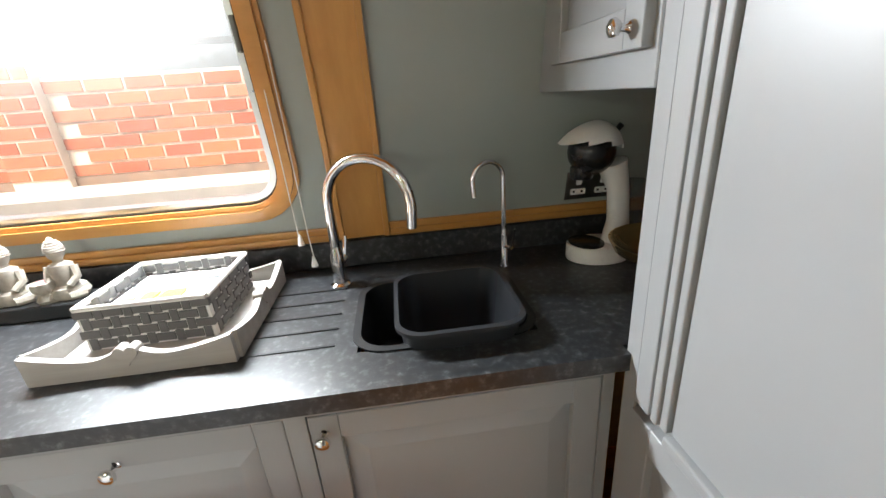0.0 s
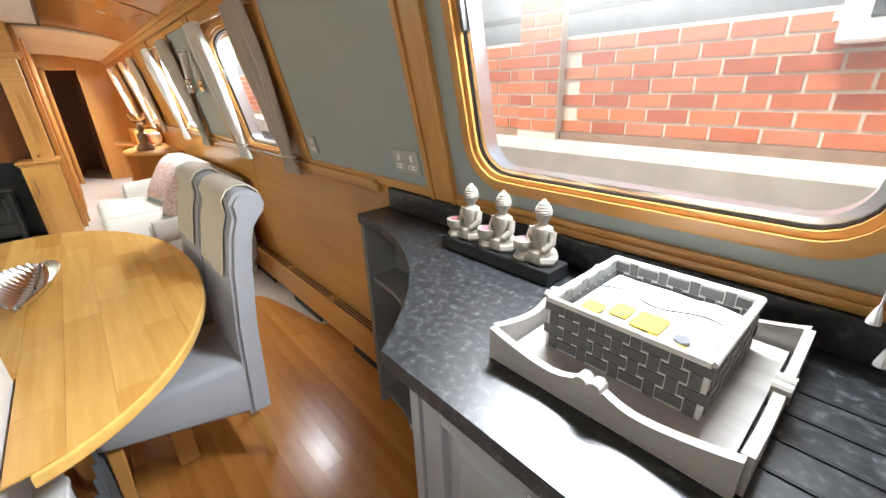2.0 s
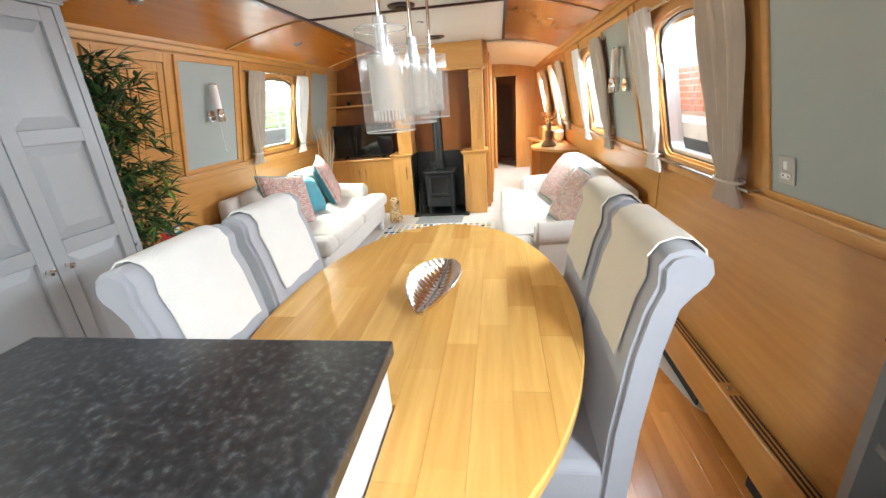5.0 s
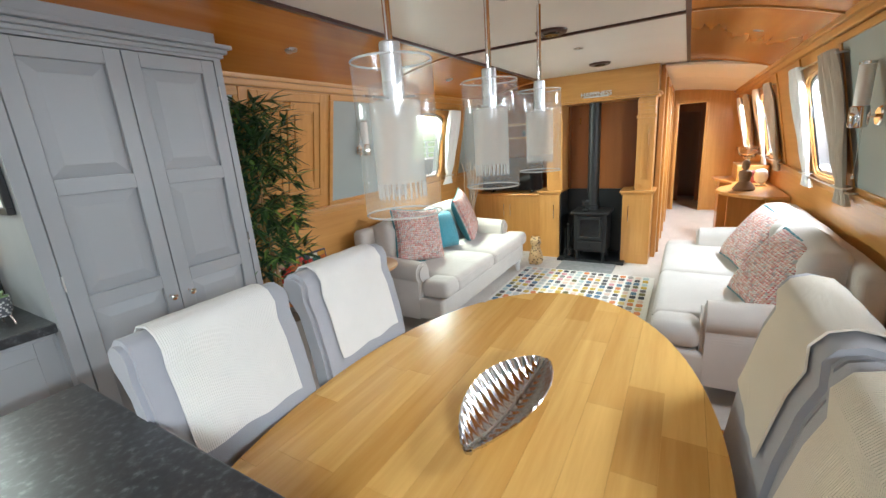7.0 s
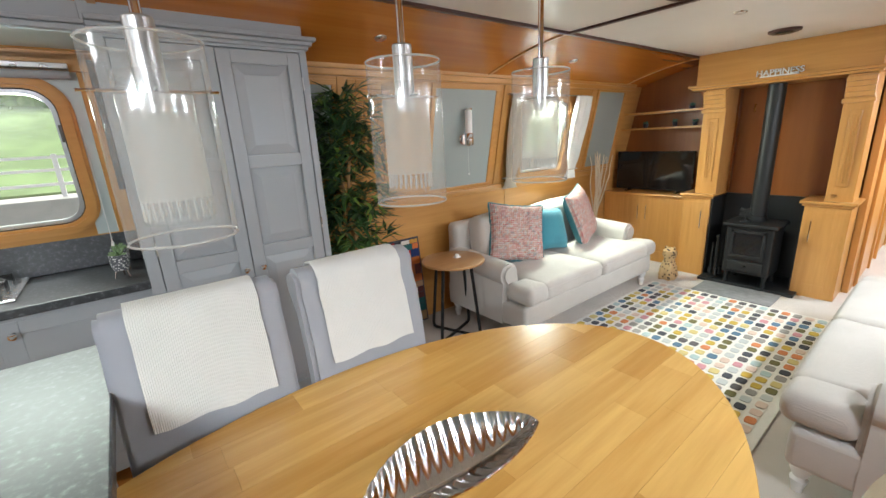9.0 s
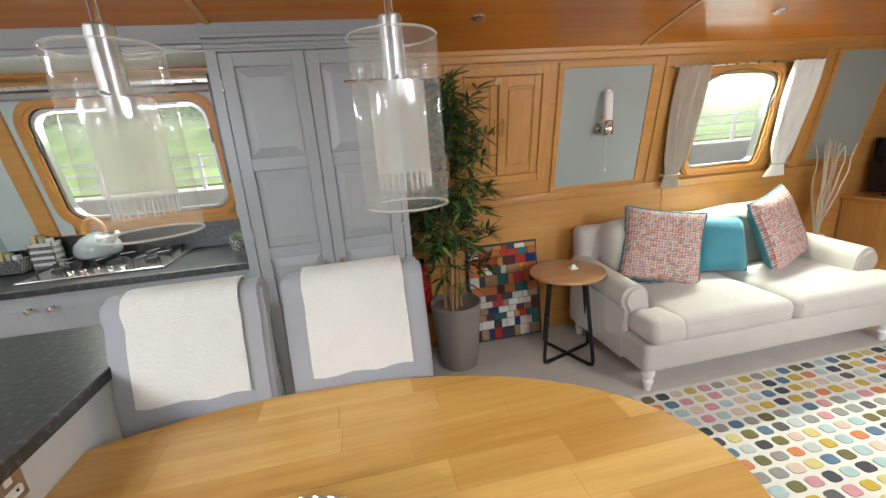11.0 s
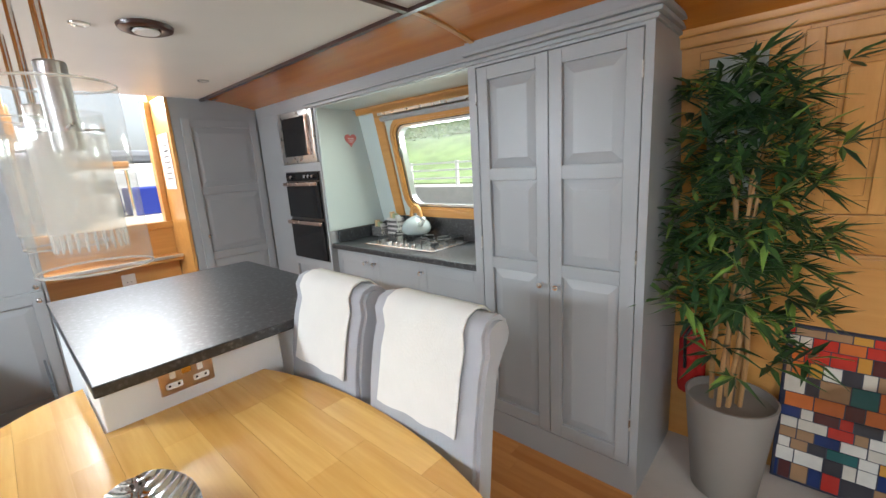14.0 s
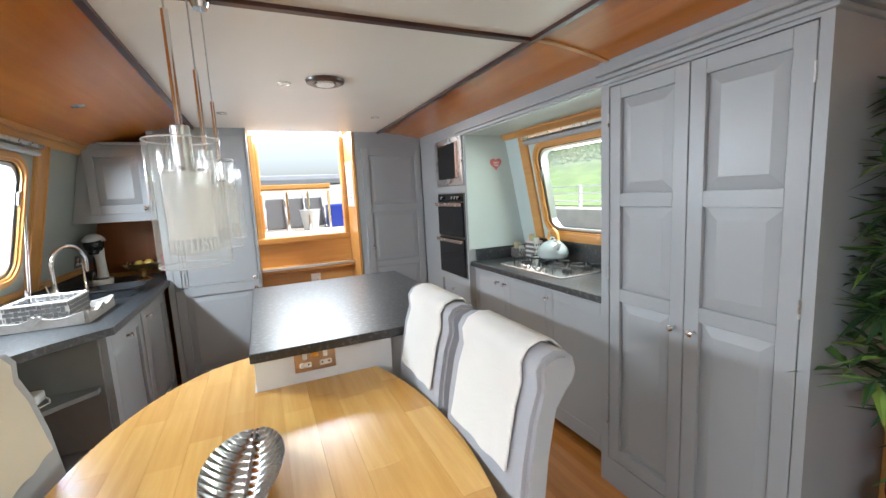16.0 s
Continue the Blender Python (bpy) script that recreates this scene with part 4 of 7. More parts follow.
tube(bm, [(MX - 0.355, -0.76, 1.55), (MX - 0.335, -0.76, 1.55), (MX - 0.325, -0.76, 1.53), (MX - 0.33, -0.76, 1.50), (MX - 0.345, -0.76, 1.49)], 0.006)
solo("hook", bm, brass, "small brass hook on the recess back", "hook", at=(MX - 0.355, -0.76, 1.49))

# television unit in the corner
tvu = thing("tv_cabinet", (-6.3, -1.55, 0), "honey oak low cabinet with fielded doors", "cabinet")
bm = B()
box(bm, -6.55, -6.14, -2.05, -1.14, 0.0, 0.705, 0.003, 1)
part("body", bm, oak_z, tvu)
bm = B()
box(bm, -6.55, -6.11, -2.05, -1.14, 0.707, 0.73, 0.006)
part("top", bm, oak_y, tvu)
for y0 in (-2.03, -1.59):
    panel_door(tvu, 0.435, 0.62, (), oak_z, facing(-6.138, y0, 0.06, "+x"), stile=0.05)
for y in (-1.64, -1.555):
    bm = B()
    tube(bm, [(-6.135, y, 0.45), (-6.112, y, 0.46), (-6.112, y, 0.60), (-6.135, y, 0.61)], 0.005)
    part("handle", bm, chrome, tvu, "slim chrome bar handle", True)
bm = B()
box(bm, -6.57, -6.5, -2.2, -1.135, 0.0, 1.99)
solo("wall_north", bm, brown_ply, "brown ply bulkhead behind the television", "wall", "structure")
for z in (1.38, 1.54):
    bm = B()
    box(bm, -6.5, -6.28, -1.97, -1.137, z, z + 0.02, 0.003, 1)
    solo("wall_shelf", bm, oak_y, "honey oak wall shelf above the television", "shelf", at=(-6.4, -1.5, z))
for y, z, w, h in ((-1.75, 1.40, 0.06, 0.07), (-1.45, 1.40, 0.05, 0.08), (-1.26, 1.40, 0.05, 0.06), (-1.3, 1.56, 0.06, 0.05)):
    pot = thing("potted_succulent", (-6.38, y, z), "small succulent in a dark pot on the shelf", "plant", "succulents on the shelf")
    bm = B()
    lathe(bm, [(w * 0.35, 0), (w * 0.5, h * 0.6), (w * 0.45, h * 0.6), (0, h * 0.5)], (-6.38, y, z), 14)
    part("pot", bm, black_matt, pot, smooth=True)
    bm = B()
    rl = random.Random(int(-y * 100))
    for k in range(14):
        a, e = rl.random() * 6.28, rl.uniform(0.3, 1.2)
        d3 = Vector((math.cos(a) * math.cos(e), math.sin(a) * math.cos(e), math.sin(e)))
        p0 = Vector((-6.38, y, z + h * 0.55))
        tube(bm, [p0, p0 + d3 * 0.02, p0 + d3 * 0.04], [0.004, 0.006, 0.0008], 5)
    part("leaves", bm, paint("succulent green", (0.06, 0.13, 0.06), 0.5), pot, smooth=True)
tv = thing("television", (-6.3, -1.47, 0.73), "black flat-screen television on the oak cabinet", "television")
bm = B()
box(bm, -6.32, -6.28, -1.99, -1.19, 0.75, 1.158, 0.006)
part("casing", bm, black_plastic, tv)
bm = B()
box(bm, -6.281, -6.278, -1.978, -1.202, 0.765, 1.146)
part("screen", bm, black_gloss, tv, "glossy black screen")
for y in (-1.85, -1.33):
    bm = B()
    box(bm, -6.36, -6.23, y - 0.012, y + 0.012, 0.73, 0.74, 0.003)
    box(bm, -6.31, -6.29, y - 0.01, y + 0.01, 0.735, 0.76)
    part("foot", bm, black_plastic, tv)

# ---- corridor beyond the fireplace ----
bm = B()
box(bm, -9.4, MX - 0.42, 0.024, 0.066, 0.0, 2.0)
box(bm, MX - 0.42, MX - 0.30, 0.024, 0.066, 0.0, 2.0)
solo("wall_corridor", bm, oak_z, "honey oak corridor wall", "wall", "structure")
for x in (-6.5, -7.6):
    bm = B()
    box(bm, x - 0.04, x, 0.066, 0.09, 0.0, 1.85, 0.004)
    box(bm, x - 0.72, x - 0.68, 0.066, 0.09, 0.0, 1.85, 0.004)
    box(bm, x - 0.72, x, 0.066, 0.09, 1.85, 1.90, 0.004)
    box(bm, x - 0.66, x - 0.06, 0.066, 0.076, 0.02, 1.83, 0.003)
    solo("door_1", bm, oak_z, "closed honey oak corridor door in its frame", "door", "structure")
bm = B()
box(bm, -9.45, -9.4, 0.066, 0.14, 0.0, 2.0)
box(bm, -9.45, -9.4, 0.53, 1.15, 0.0, 2.0)
box(bm, -9.45, -9.4, 0.14, 0.53, 1.73, 2.0)
solo("wall_far", bm, oak_z, "honey oak bulkhead with a doorway", "wall", "structure")
bm = B()
for y0, y1 in ((0.105, 0.15), (0.52, 0.565)):
    box(bm, -9.4, -9.37, y0, y1, 0.0, 1.78, 0.004)
box(bm, -9.4, -9.37, 0.105, 0.565, 1.73, 1.775, 0.004)
solo("trim", bm, oak_z, "honey oak doorway architrave", "trim", "structure")
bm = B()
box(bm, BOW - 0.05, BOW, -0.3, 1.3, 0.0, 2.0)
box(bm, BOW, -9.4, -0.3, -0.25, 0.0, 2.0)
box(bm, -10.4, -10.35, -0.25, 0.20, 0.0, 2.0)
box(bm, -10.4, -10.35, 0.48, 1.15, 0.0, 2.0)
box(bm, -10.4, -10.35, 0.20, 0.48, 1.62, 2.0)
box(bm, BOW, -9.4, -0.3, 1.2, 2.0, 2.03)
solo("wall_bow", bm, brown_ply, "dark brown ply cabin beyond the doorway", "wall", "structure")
bm = B()
for x0, x1 in ((-7.4, -6.10), (-9.4, -7.41)):
    pts = [(0.066 + 0.894 * k / 8, 1.955 - 0.12 * (k / 8) ** 1.7) for k in range(9)]
    extrude_x(bm, pts + [(y, z + 0.02) for y, z in reversed(pts)], x0, x1)
solo("ceiling_corridor", bm, cream, "cream curved corridor ceiling", "ceiling", "structure")

desk = thing("desk", (-6.9, 0.9, 0), "honey oak built-in desk with a curved front", "desk")
bm = B()
edge_d = [(-5.83, 0.90), (-5.97, 0.74), (-6.15, 0.62), (-6.33, 0.575), (-6.55, 0.62), (-6.75, 0.74), (-6.95, 0.76), (-7.15, 0.69), (-7.35, 0.62), (-7.6, 0.60)]
prism(bm, edge_d + [(-7.6, 1.09), (-5.83, 1.09)], 0.72, 0.75, 0.005)
part("top", bm, oak_x, desk)
for piece, ends in (("side_panel", (-5.89, -5.86, 0.93, 1.09, 0.0, 0.72)), ("shelf", (-6.5, -5.895, 0.86, 1.08, 0.34, 0.36)), ("pedestal", (-7.58, -7.2, 0.66, 1.08, 0.0, 0.72)), ("side_panel", (-6.53, -6.502, 0.70, 1.08, 0.0, 0.72))):
    bm = B()
    box(bm, *ends, 0.002, 1)
    part(piece, bm, oak_z, desk)
bm = B()
box(bm, -7.58, -7.0, 0.80, 1.09, 0.75, 0.92, 0.005)
part("riser", bm, oak_x, desk)
st = B()
lathe(st, [(0.0, 0), (0.085, 0.0), (0.095, 0.02), (0.07, 0.06), (0.045, 0.09), (0.055, 0.15), (0.05, 0.185), (0.02, 0.20), (0.033, 0.225), (0.034, 0.26), (0.02, 0.285), (0, 0.30)], (-6.27, 0.80, 0.75), 16)
solo("statuette", st, paint("bronze brown resin", (0.17, 0.10, 0.055), 0.5, 0.3, 12), "brown seated statuette on the desk", "statue", at=(-6.27, 0.80, 0.75), smooth=True)
bm = B()
lathe(bm, [(0.035, 0), (0.04, 0.01), (0.015, 0.02), (0.05, 0.05), (0.062, 0.10), (0.05, 0.15), (0.02, 0.165), (0, 0.17)], (-6.62, 0.97, 0.75), 18)
solo("globe_lamp", bm, frosted, "white globe table lamp on the desk", "lamp", at=(-6.62, 0.97, 0.75), smooth=True)
bm = B()
lathe(bm, [(0.05, 0), (0.02, 0.02), (0.02, 0.05), (0.09, 0.12), (0.11, 0.20), (0.10, 0.20), (0.08, 0.125), (0.0, 0.07)], (-7.2, 0.9, 0.92), 20, False)
solo("glass_bowl", bm, dish_glass, "clear footed glass bowl on the desk riser", "bowl", at=(-7.2, 0.9, 0.92), smooth=True)
bm = B()
box(bm, -6.98, -6.85, 0.90, 1.02, 0.75, 0.88, 0.02)
solo("red_box", bm, paint("dull red card", (0.25, 0.04, 0.03), 0.6), "small dull red box on the desk", "box", at=(-6.92, 0.96, 0.75))
bm = B()
lathe(bm, [(0.03, 0), (0.035, 0.03), (0.02, 0.04), (0, 0.045)], (-6.1, 0.95, 0.36), 14)
solo("green_dish", bm, paint("bottle green glaze", (0.02, 0.10, 0.06), 0.2), "small green dish on the desk's lower shelf", "dish", at=(-6.1, 0.95, 0.36), smooth=True)


# ---- sofas ----
def puff(bm, x0, x1, y0, y1, z0, z1, r=0.05, crown=0.02):
    """A stuffed block with rounded edges and a crowned top."""
    vs = box(bm, x0, x1, y0, y1, z0, z1, min(r, (z1 - z0) * 0.42), 4)
    bmesh.ops.subdivide_edges(bm, edges=[e for e in {e for v in vs if v.is_valid for e in v.link_edges} if e.calc_length() > 0.2], cuts=5, use_grid_fill=True)
    mx, my, hx, hy, zm = (x0 + x1) / 2, (y0 + y1) / 2, (x1 - x0) / 2, (y1 - y0) / 2, (z0 + z1) / 2
    for v in bm.verts:
        u, w = max(-1, min(1, (v.co.x - mx) / hx)), max(-1, min(1, (v.co.y - my) / hy))
        if v.co.z > zm:
            v.co.z += crown * (1 - u * u) * (1 - w * w) + 0.003 * math.sin(9 * u + 3 * w)


def pillow(name, s, t, front_mat, back_mat, place, label, patterned=False):
    """A scatter cushion; a patterned one has a front of many small triangles."""
    c = thing(name, (0, 0, 0), label, "cushion", "scatter cushions")

    def pt(u, v, sg):
        k = 1 - 0.07 * (1 - abs(u) ** 2) * abs(v) ** 3 - 0.07 * (1 - abs(v) ** 2) * abs(u) ** 3
        h = t * max(0.0, (1 - u ** 4) * (1 - v ** 4)) ** 0.5
        return Vector((u * s / 2 * k, -sg * h, v * s / 2 * k))

    for sg, m in ((1, front_mat), (-1, back_mat)):
        bm = B()
        n = 28 if (patterned and sg > 0) else 12
        for i in range(n):
            for j in range(n):
                u0, u1, v0, v1 = (2 * i / n - 1), (2 * (i + 1) / n - 1), (2 * j / n - 1), (2 * (j + 1) / n - 1)
                q = [pt(u0, v0, sg), pt(u1, v0, sg), pt(u1, v1, sg), pt(u0, v1, sg)]
                tris = ((0, 1, 2), (0, 2, 3)) if (i + j) % 2 else ((0, 1, 3), (1, 2, 3))
                if patterned and sg > 0:
                    tris = ((0, 1, 2), (0, 2, 3))
                for f, tr in enumerate(tris):
                    bm.faces.new([bm.verts.new(q[k]) for k in tr]).material_index = f if patterned and sg > 0 else 0
        if not (patterned and sg > 0):
            bmesh.ops.remove_doubles(bm, verts=bm.verts, dist=1e-5)
        face = part("front" if sg > 0 else "back", bm, m, c, smooth=not patterned)
        if patterned and sg > 0:
            face.data.materials.append(tri_pale)
    if patterned:
        bm = B()
        rim_pts = []
        for k in range(64):
            a = k / 16
            e, f = int(a), 2 * (a - int(a)) - 1
            u, v = ((f, -1), (1, f), (-f, 1), (-1, -f))[e]
            rim_pts.append(pt(u, v, 1))
        tube(bm, rim_pts + [rim_pts[0]], [0.006 + 0.003 * (k % 2) for k in range(65)], 6)
        part("trim", bm, back_mat, c, "teal pompom edging")
    c.matrix_basis = place
    return c


tri_mat = by_piece("dusky red triangle print", [(0.44, 0.10, 0.10), (0.52, 0.20, 0.18), (0.33, 0.16, 0.16), (0.48, 0.15, 0.13), (0.36, 0.33, 0.31), (0.50, 0.24, 0.20)], 0.9, 0.04, True)
tri_pale = by_piece("cream triangle print", [(0.62, 0.55, 0.46), (0.66, 0.61, 0.53), (0.56, 0.50, 0.44), (0.50, 0.38, 0.30), (0.62, 0.54, 0.50), (0.30, 0.31, 0.30)], 0.9, 0.04, True)


def sofa(x0, x1, yf, yb, label):
    """A two-seat sofa with rolled arms; yf is the front, yb the back."""
    s = -1 if yb < yf else 1
    so = thing("sofa", ((x0 + x1) / 2, (yf + yb) / 2, 0.0), label, "sofa", "pair of sofas")
    aw = 0.19
    Y = lambda d: yf + s * d
    bm = B()
    puff(bm, x0 + 0.03, x1 - 0.03, *sorted((Y(0.05), Y(0.85))), 0.13, 0.30, 0.03, 0.0)
    part("base", bm, sofa_cloth, so, smooth=True)
    mid = (x0 + x1) / 2
    for a, b in ((x0 + aw, mid), (mid, x1 - aw)):
        bm = B()
        puff(bm, a + 0.003, b - 0.003, *sorted((Y(0.0), Y(0.62))), 0.30, 0.435, 0.05, 0.03)
        ear = (x0 + 0.035, a + 0.06) if a < mid else (b - 0.06, x1 - 0.035)
        puff(bm, *ear, *sorted((Y(0.002), Y(0.235))), 0.302, 0.43, 0.05, 0.012)
        cu = part("seat_cushion", bm, sofa_cloth, so, smooth=True)
        bm = B()
        tube(bm, [(a + 0.03, Y(0.004), 0.395), (b - 0.03, Y(0.004), 0.395)], 0.005)
        part("piping", bm, sofa_cloth, cu)
        bm = B()
        puff(bm, a + 0.003, b - 0.003, *sorted((Y(0.55), Y(0.76))), 0.42, 0.80, 0.075, 0.02)
        for v in bm.verts:
            v.co.y += s * 0.14 * (v.co.z - 0.42)
        part("back_cushion", bm, sofa_cloth, so, smooth=True)
    bm = B()
    puff(bm, x0 + 0.06, x1 - 0.06, *sorted((Y(0.76), Y(0.87))), 0.13, 0.77, 0.04, 0.01)
    part("back_frame", bm, sofa_cloth, so, smooth=True)
    for a, sg in ((x0, -1), (x1, 1)):
        inner = a - sg * aw
        # scroll section in x and z
        cx, cz, r = a - sg * 0.098, 0.475, 0.082
        sec = [(inner, 0.13), (inner, 0.42)]
        for k in range(13):
            t = radians(190 - 235 * k / 12)
            sec.append((cx + sg * r * math.cos(t), cz + r * math.sin(t)))
        sec += [(a - sg * 0.03, 0.36), (a - sg * 0.025, 0.13)]
        bm = B()
        extrude_y(bm, sec, Y(0.225), Y(0.84))
        for v in bm.verts:
            d = abs(v.co.y - yf)
            v.co.z += 0.06 * max(0.0, (d - 0.3)) if v.co.z > 0.3 else 0.0
        bmesh.ops.recalc_face_normals(bm, faces=bm.faces)
        bmesh.ops.bevel(bm, geom=[e for e in bm.edges if abs(e.verts[0].co.y - e.verts[1].co.y) < 1e-4], offset=0.022, segments=3, affect="EDGES")
        part("arm", bm, sofa_cloth, so, smooth=True)
    for x in (x0 + 0.09, x1 - 0.09):
        for d in (0.10, 0.80):
            bm = B()
            lathe(bm, [(0.018, 0.004), (0.022, 0.03), (0.030, 0.06), (0.022, 0.075), (0.034, 0.10), (0.034, 0.135)], (x, Y(d), 0), 14)
            part("leg", bm, white_paint, so, "white turned leg", True)
    return so


sofa(-5.47, -3.66, -1.10, -2.0, "stone grey two-seat sofa with rolled arms and white legs")
sofa(-5.46, -3.53, 0.19, 1.06, "stone grey two-seat sofa with rolled arms along the panelled side")
tri_label = "square cushion with a red and cream triangle print and teal back"
teal_c = cloth("teal cushion velvet", (0.03, 0.17, 0.20), 900, 0.75, 0.12)
pillow("cushion", 0.46, 0.075, tri_mat, teal_c, pose(-4.12, -1.60, 0.665, -20, 8, 155), tri_label, True)
pillow("cushion", 0.36, 0.07, teal, teal, pose(-4.55, -1.62, 0.62, -22, 5, 172), "plain teal velvet cushion on the sofa")
pillow("cushion", 0.48, 0.075, tri_mat, teal_c, pose(-4.98, -1.60, 0.675, -20, -8, 200), tri_label, True)
pillow("cushion", 0.43, 0.075, tri_mat, teal_c, pose(-3.96, 0.735, 0.625, -32, 6, 16), tri_label, True)
pillow("cushion", 0.43, 0.075, tri_mat, teal_c, pose(-4.74, 0.735, 0.63, -34, 3, 14), tri_label, True)

# rug of small coloured tufts
bm = B()
box(bm, -5.53, -3.625, -1.16, 0.12, 0.005, 0.012, 0.003, 1)
rug = thing("rug", (-4.5, -0.5, 0.005), "cream rug with rows of coloured rounded spots", "rug")
part("ground_weave", bm, cloth("cream wool", (0.66, 0.63, 0.56), 500, 0.95), rug)
bm = B()
rr = random.Random(11)
y = -1.14
while y < 0.08:
    x = -5.51
    wy = 0.068
    while x < -3.70:
        lx = 0.085
        cx, cy = x + lx / 2, y + wy / 2
        a, b = lx / 2 - 0.009 - rr.random() * 0.004, wy / 2 - 0.008 - rr.random() * 0.003
        pts = []
        for k in range(12):
            t = 2 * math.pi * (k + 0.5) / 12
            ct, snt = math.cos(t), math.sin(t)
            pts.append((cx + a * math.copysign(abs(ct) ** 0.55, ct), cy + b * math.copysign(abs(snt) ** 0.55, snt)))
        prism(bm, pts, 0.0125, 0.0155)
        x += lx
    y += wy
spots = part("pile_pattern", bm, by_piece("rug wools", [(0.06, 0.06, 0.07), (0.55, 0.38, 0.06), (0.30, 0.28, 0.25), (0.66, 0.50, 0.40), (0.10, 0.18, 0.26), (0.62, 0.22, 0.08), (0.50, 0.52, 0.50), (0.60, 0.28, 0.30), (0.16, 0.14, 0.05), (0.42, 0.53, 0.52), (0.11, 0.10, 0.10), (0.62, 0.50, 0.20)], 0.95, 0.05, True, 0.4, 300), rug)
tagged(spots, kind="stuff")

# side table, plant, picture, extinguisher
stb = thing("side_table", (-3.53, -1.67, 0.0), "round oak side table on a black tubular frame", "table")
bm = B()
lathe(bm, [(0.0, 0.552), (0.205, 0.552), (0.222, 0.558), (0.225, 0.566), (0.222, 0.574), (0.215, 0.576), (0.0, 0.576)], (-3.53, -1.67, 0), 48)
part("top", bm, round_oak, stb, smooth=True)
for ang in (20, 110):
    bm = B()
    a = radians(ang)
    c, s_ = math.cos(a), math.sin(a)
    P3 = lambda d, z: (-3.53 + c * d, -1.67 + s_ * d, z)
    tube(bm, [P3(-0.14, 0.552), P3(-0.20, 0.05), P3(-0.195, 0.02), P3(-0.17, 0.012), P3(0.17, 0.012), P3(0.195, 0.02), P3(0.20, 0.05), P3(0.14, 0.552)], 0.0115, 8)
    part("frame_loop", bm, black_plastic, stb, "black steel tube", True)
bm = B()
box(bm, -3.60, -3.55, -1.70, -1.66, 0.576, 0.582, 0.002, 1)
lathe(bm, [(0.014, 0), (0.016, 0.012), (0.01, 0.02), (0, 0.02)], (-3.575, -1.68, 0.582), 12)
solo("white_trinket", bm, white_plastic, "small white trinket on the side table", "trinket", at=(-3.575, -1.68, 0.576))

plant = thing("bamboo_plant", (-2.85, -1.80, 0.004), "tall leafy artificial bamboo in a taupe pot", "plant")
bm = B()
lathe(bm, [(0.0, 0.004), (0.108, 0.004), (0.116, 0.012), (0.155, 0.41), (0.158, 0.43), (0.150, 0.432), (0.145, 0.40), (0.0, 0.395)], (-2.85, -1.80, 0), 40)
part("pot", bm, paint("taupe pot", (0.25, 0.225, 0.20), 0.6), plant, "taupe tapered pot", True)
cane = wood("bamboo cane", (0.30, 0.16, 0.06), (0.50, 0.30, 0.13), "z", 0.5)
rl = random.Random(21)
tips = []
for k in range(7):
    a, r0 = rl.random() * 6.28, rl.uniform(0.02, 0.08)
    p = Vector((-2.85 + r0 * math.cos(a), -1.80 + r0 * math.sin(a), 0.39))
    pts = [p.copy()]
    hgt = rl.uniform(0.75, 1.22)
    for q in range(1, 6):
        pts.append(p + Vector((0.05 * q / 5 * math.cos(a + q), 0.05 * q / 5 * math.sin(a + q), hgt * q / 5)))
    bm = B()
    tube(bm, pts, [0.009, 0.009, 0.008, 0.007, 0.006, 0.004], 7)
    part("cane", bm, cane, plant, "pale bamboo cane", True)
    tips.append(pts)
bm = B()
for k in range(330):
    pts = tips[k % len(tips)]
    f = rl.random() ** 0.62
    zrel = 0.10 + 0.9 * f
    seg_f = zrel * 5
    i = min(4, int(seg_f))
    p = pts[i].lerp(pts[i + 1], seg_f - i)
    p.z = 0.58 + 1.08 * f if k % 4 else p.z
    a = rl.random() * 6.28
    reach = rl.uniform(0.02, 0.205) * (0.72 + 0.5 * math.sin(math.pi * min(1, 0.15 + f * 0.8)))
    hub = p + Vector((reach * math.cos(a), reach * math.sin(a), rl.uniform(-0.02, 0.05)))
    hub.y = max(hub.y, -2.0)
    for q in range(7):
        b = a + rl.uniform(-1.6, 1.6)
        e = rl.uniform(-0.5, 0.75)
        d3 = Vector((math.cos(b) * math.cos(e), math.sin(b) * math.cos(e), math.sin(e)))
        ln, wd = rl.uniform(0.085, 0.165), rl.uniform(0.0085, 0.0145)
        side = d3.cross(Vector((0, 0, 1))).normalized() * wd
        droop = Vector((0, 0, -0.03 * rl.random()))
        v0 = bm.verts.new(hub)
        v1 = bm.verts.new(hub + d3 * ln * 0.4 + side + Vector((0, 0, 0.003)))
        v2 = bm.verts.new(hub + d3 * ln * 0.4 - side + Vector((0, 0, 0.003)))
        vm = bm.verts.new(hub + d3 * ln * 0.42 - Vector((0, 0, 0.002)))
        v3 = bm.verts.new(hub + d3 * ln + droop)
        bm.faces.new((v0, v1, vm))
        bm.faces.new((v0, vm, v2))
        bm.faces.new((vm, v1, v3))
        bm.faces.new((vm, v3, v2))
fol = part("foliage", bm, by_piece("bamboo leaves", [(0.03, 0.075, 0.024), (0.045, 0.105, 0.03), (0.07, 0.15, 0.04), (0.025, 0.06, 0.028), (0.20, 0.32, 0.06), (0.05, 0.11, 0.03), (0.03, 0.07, 0.025)], 0.45, 0.05, True, 0.05), plant)
tagged(fol, kind="stuff")

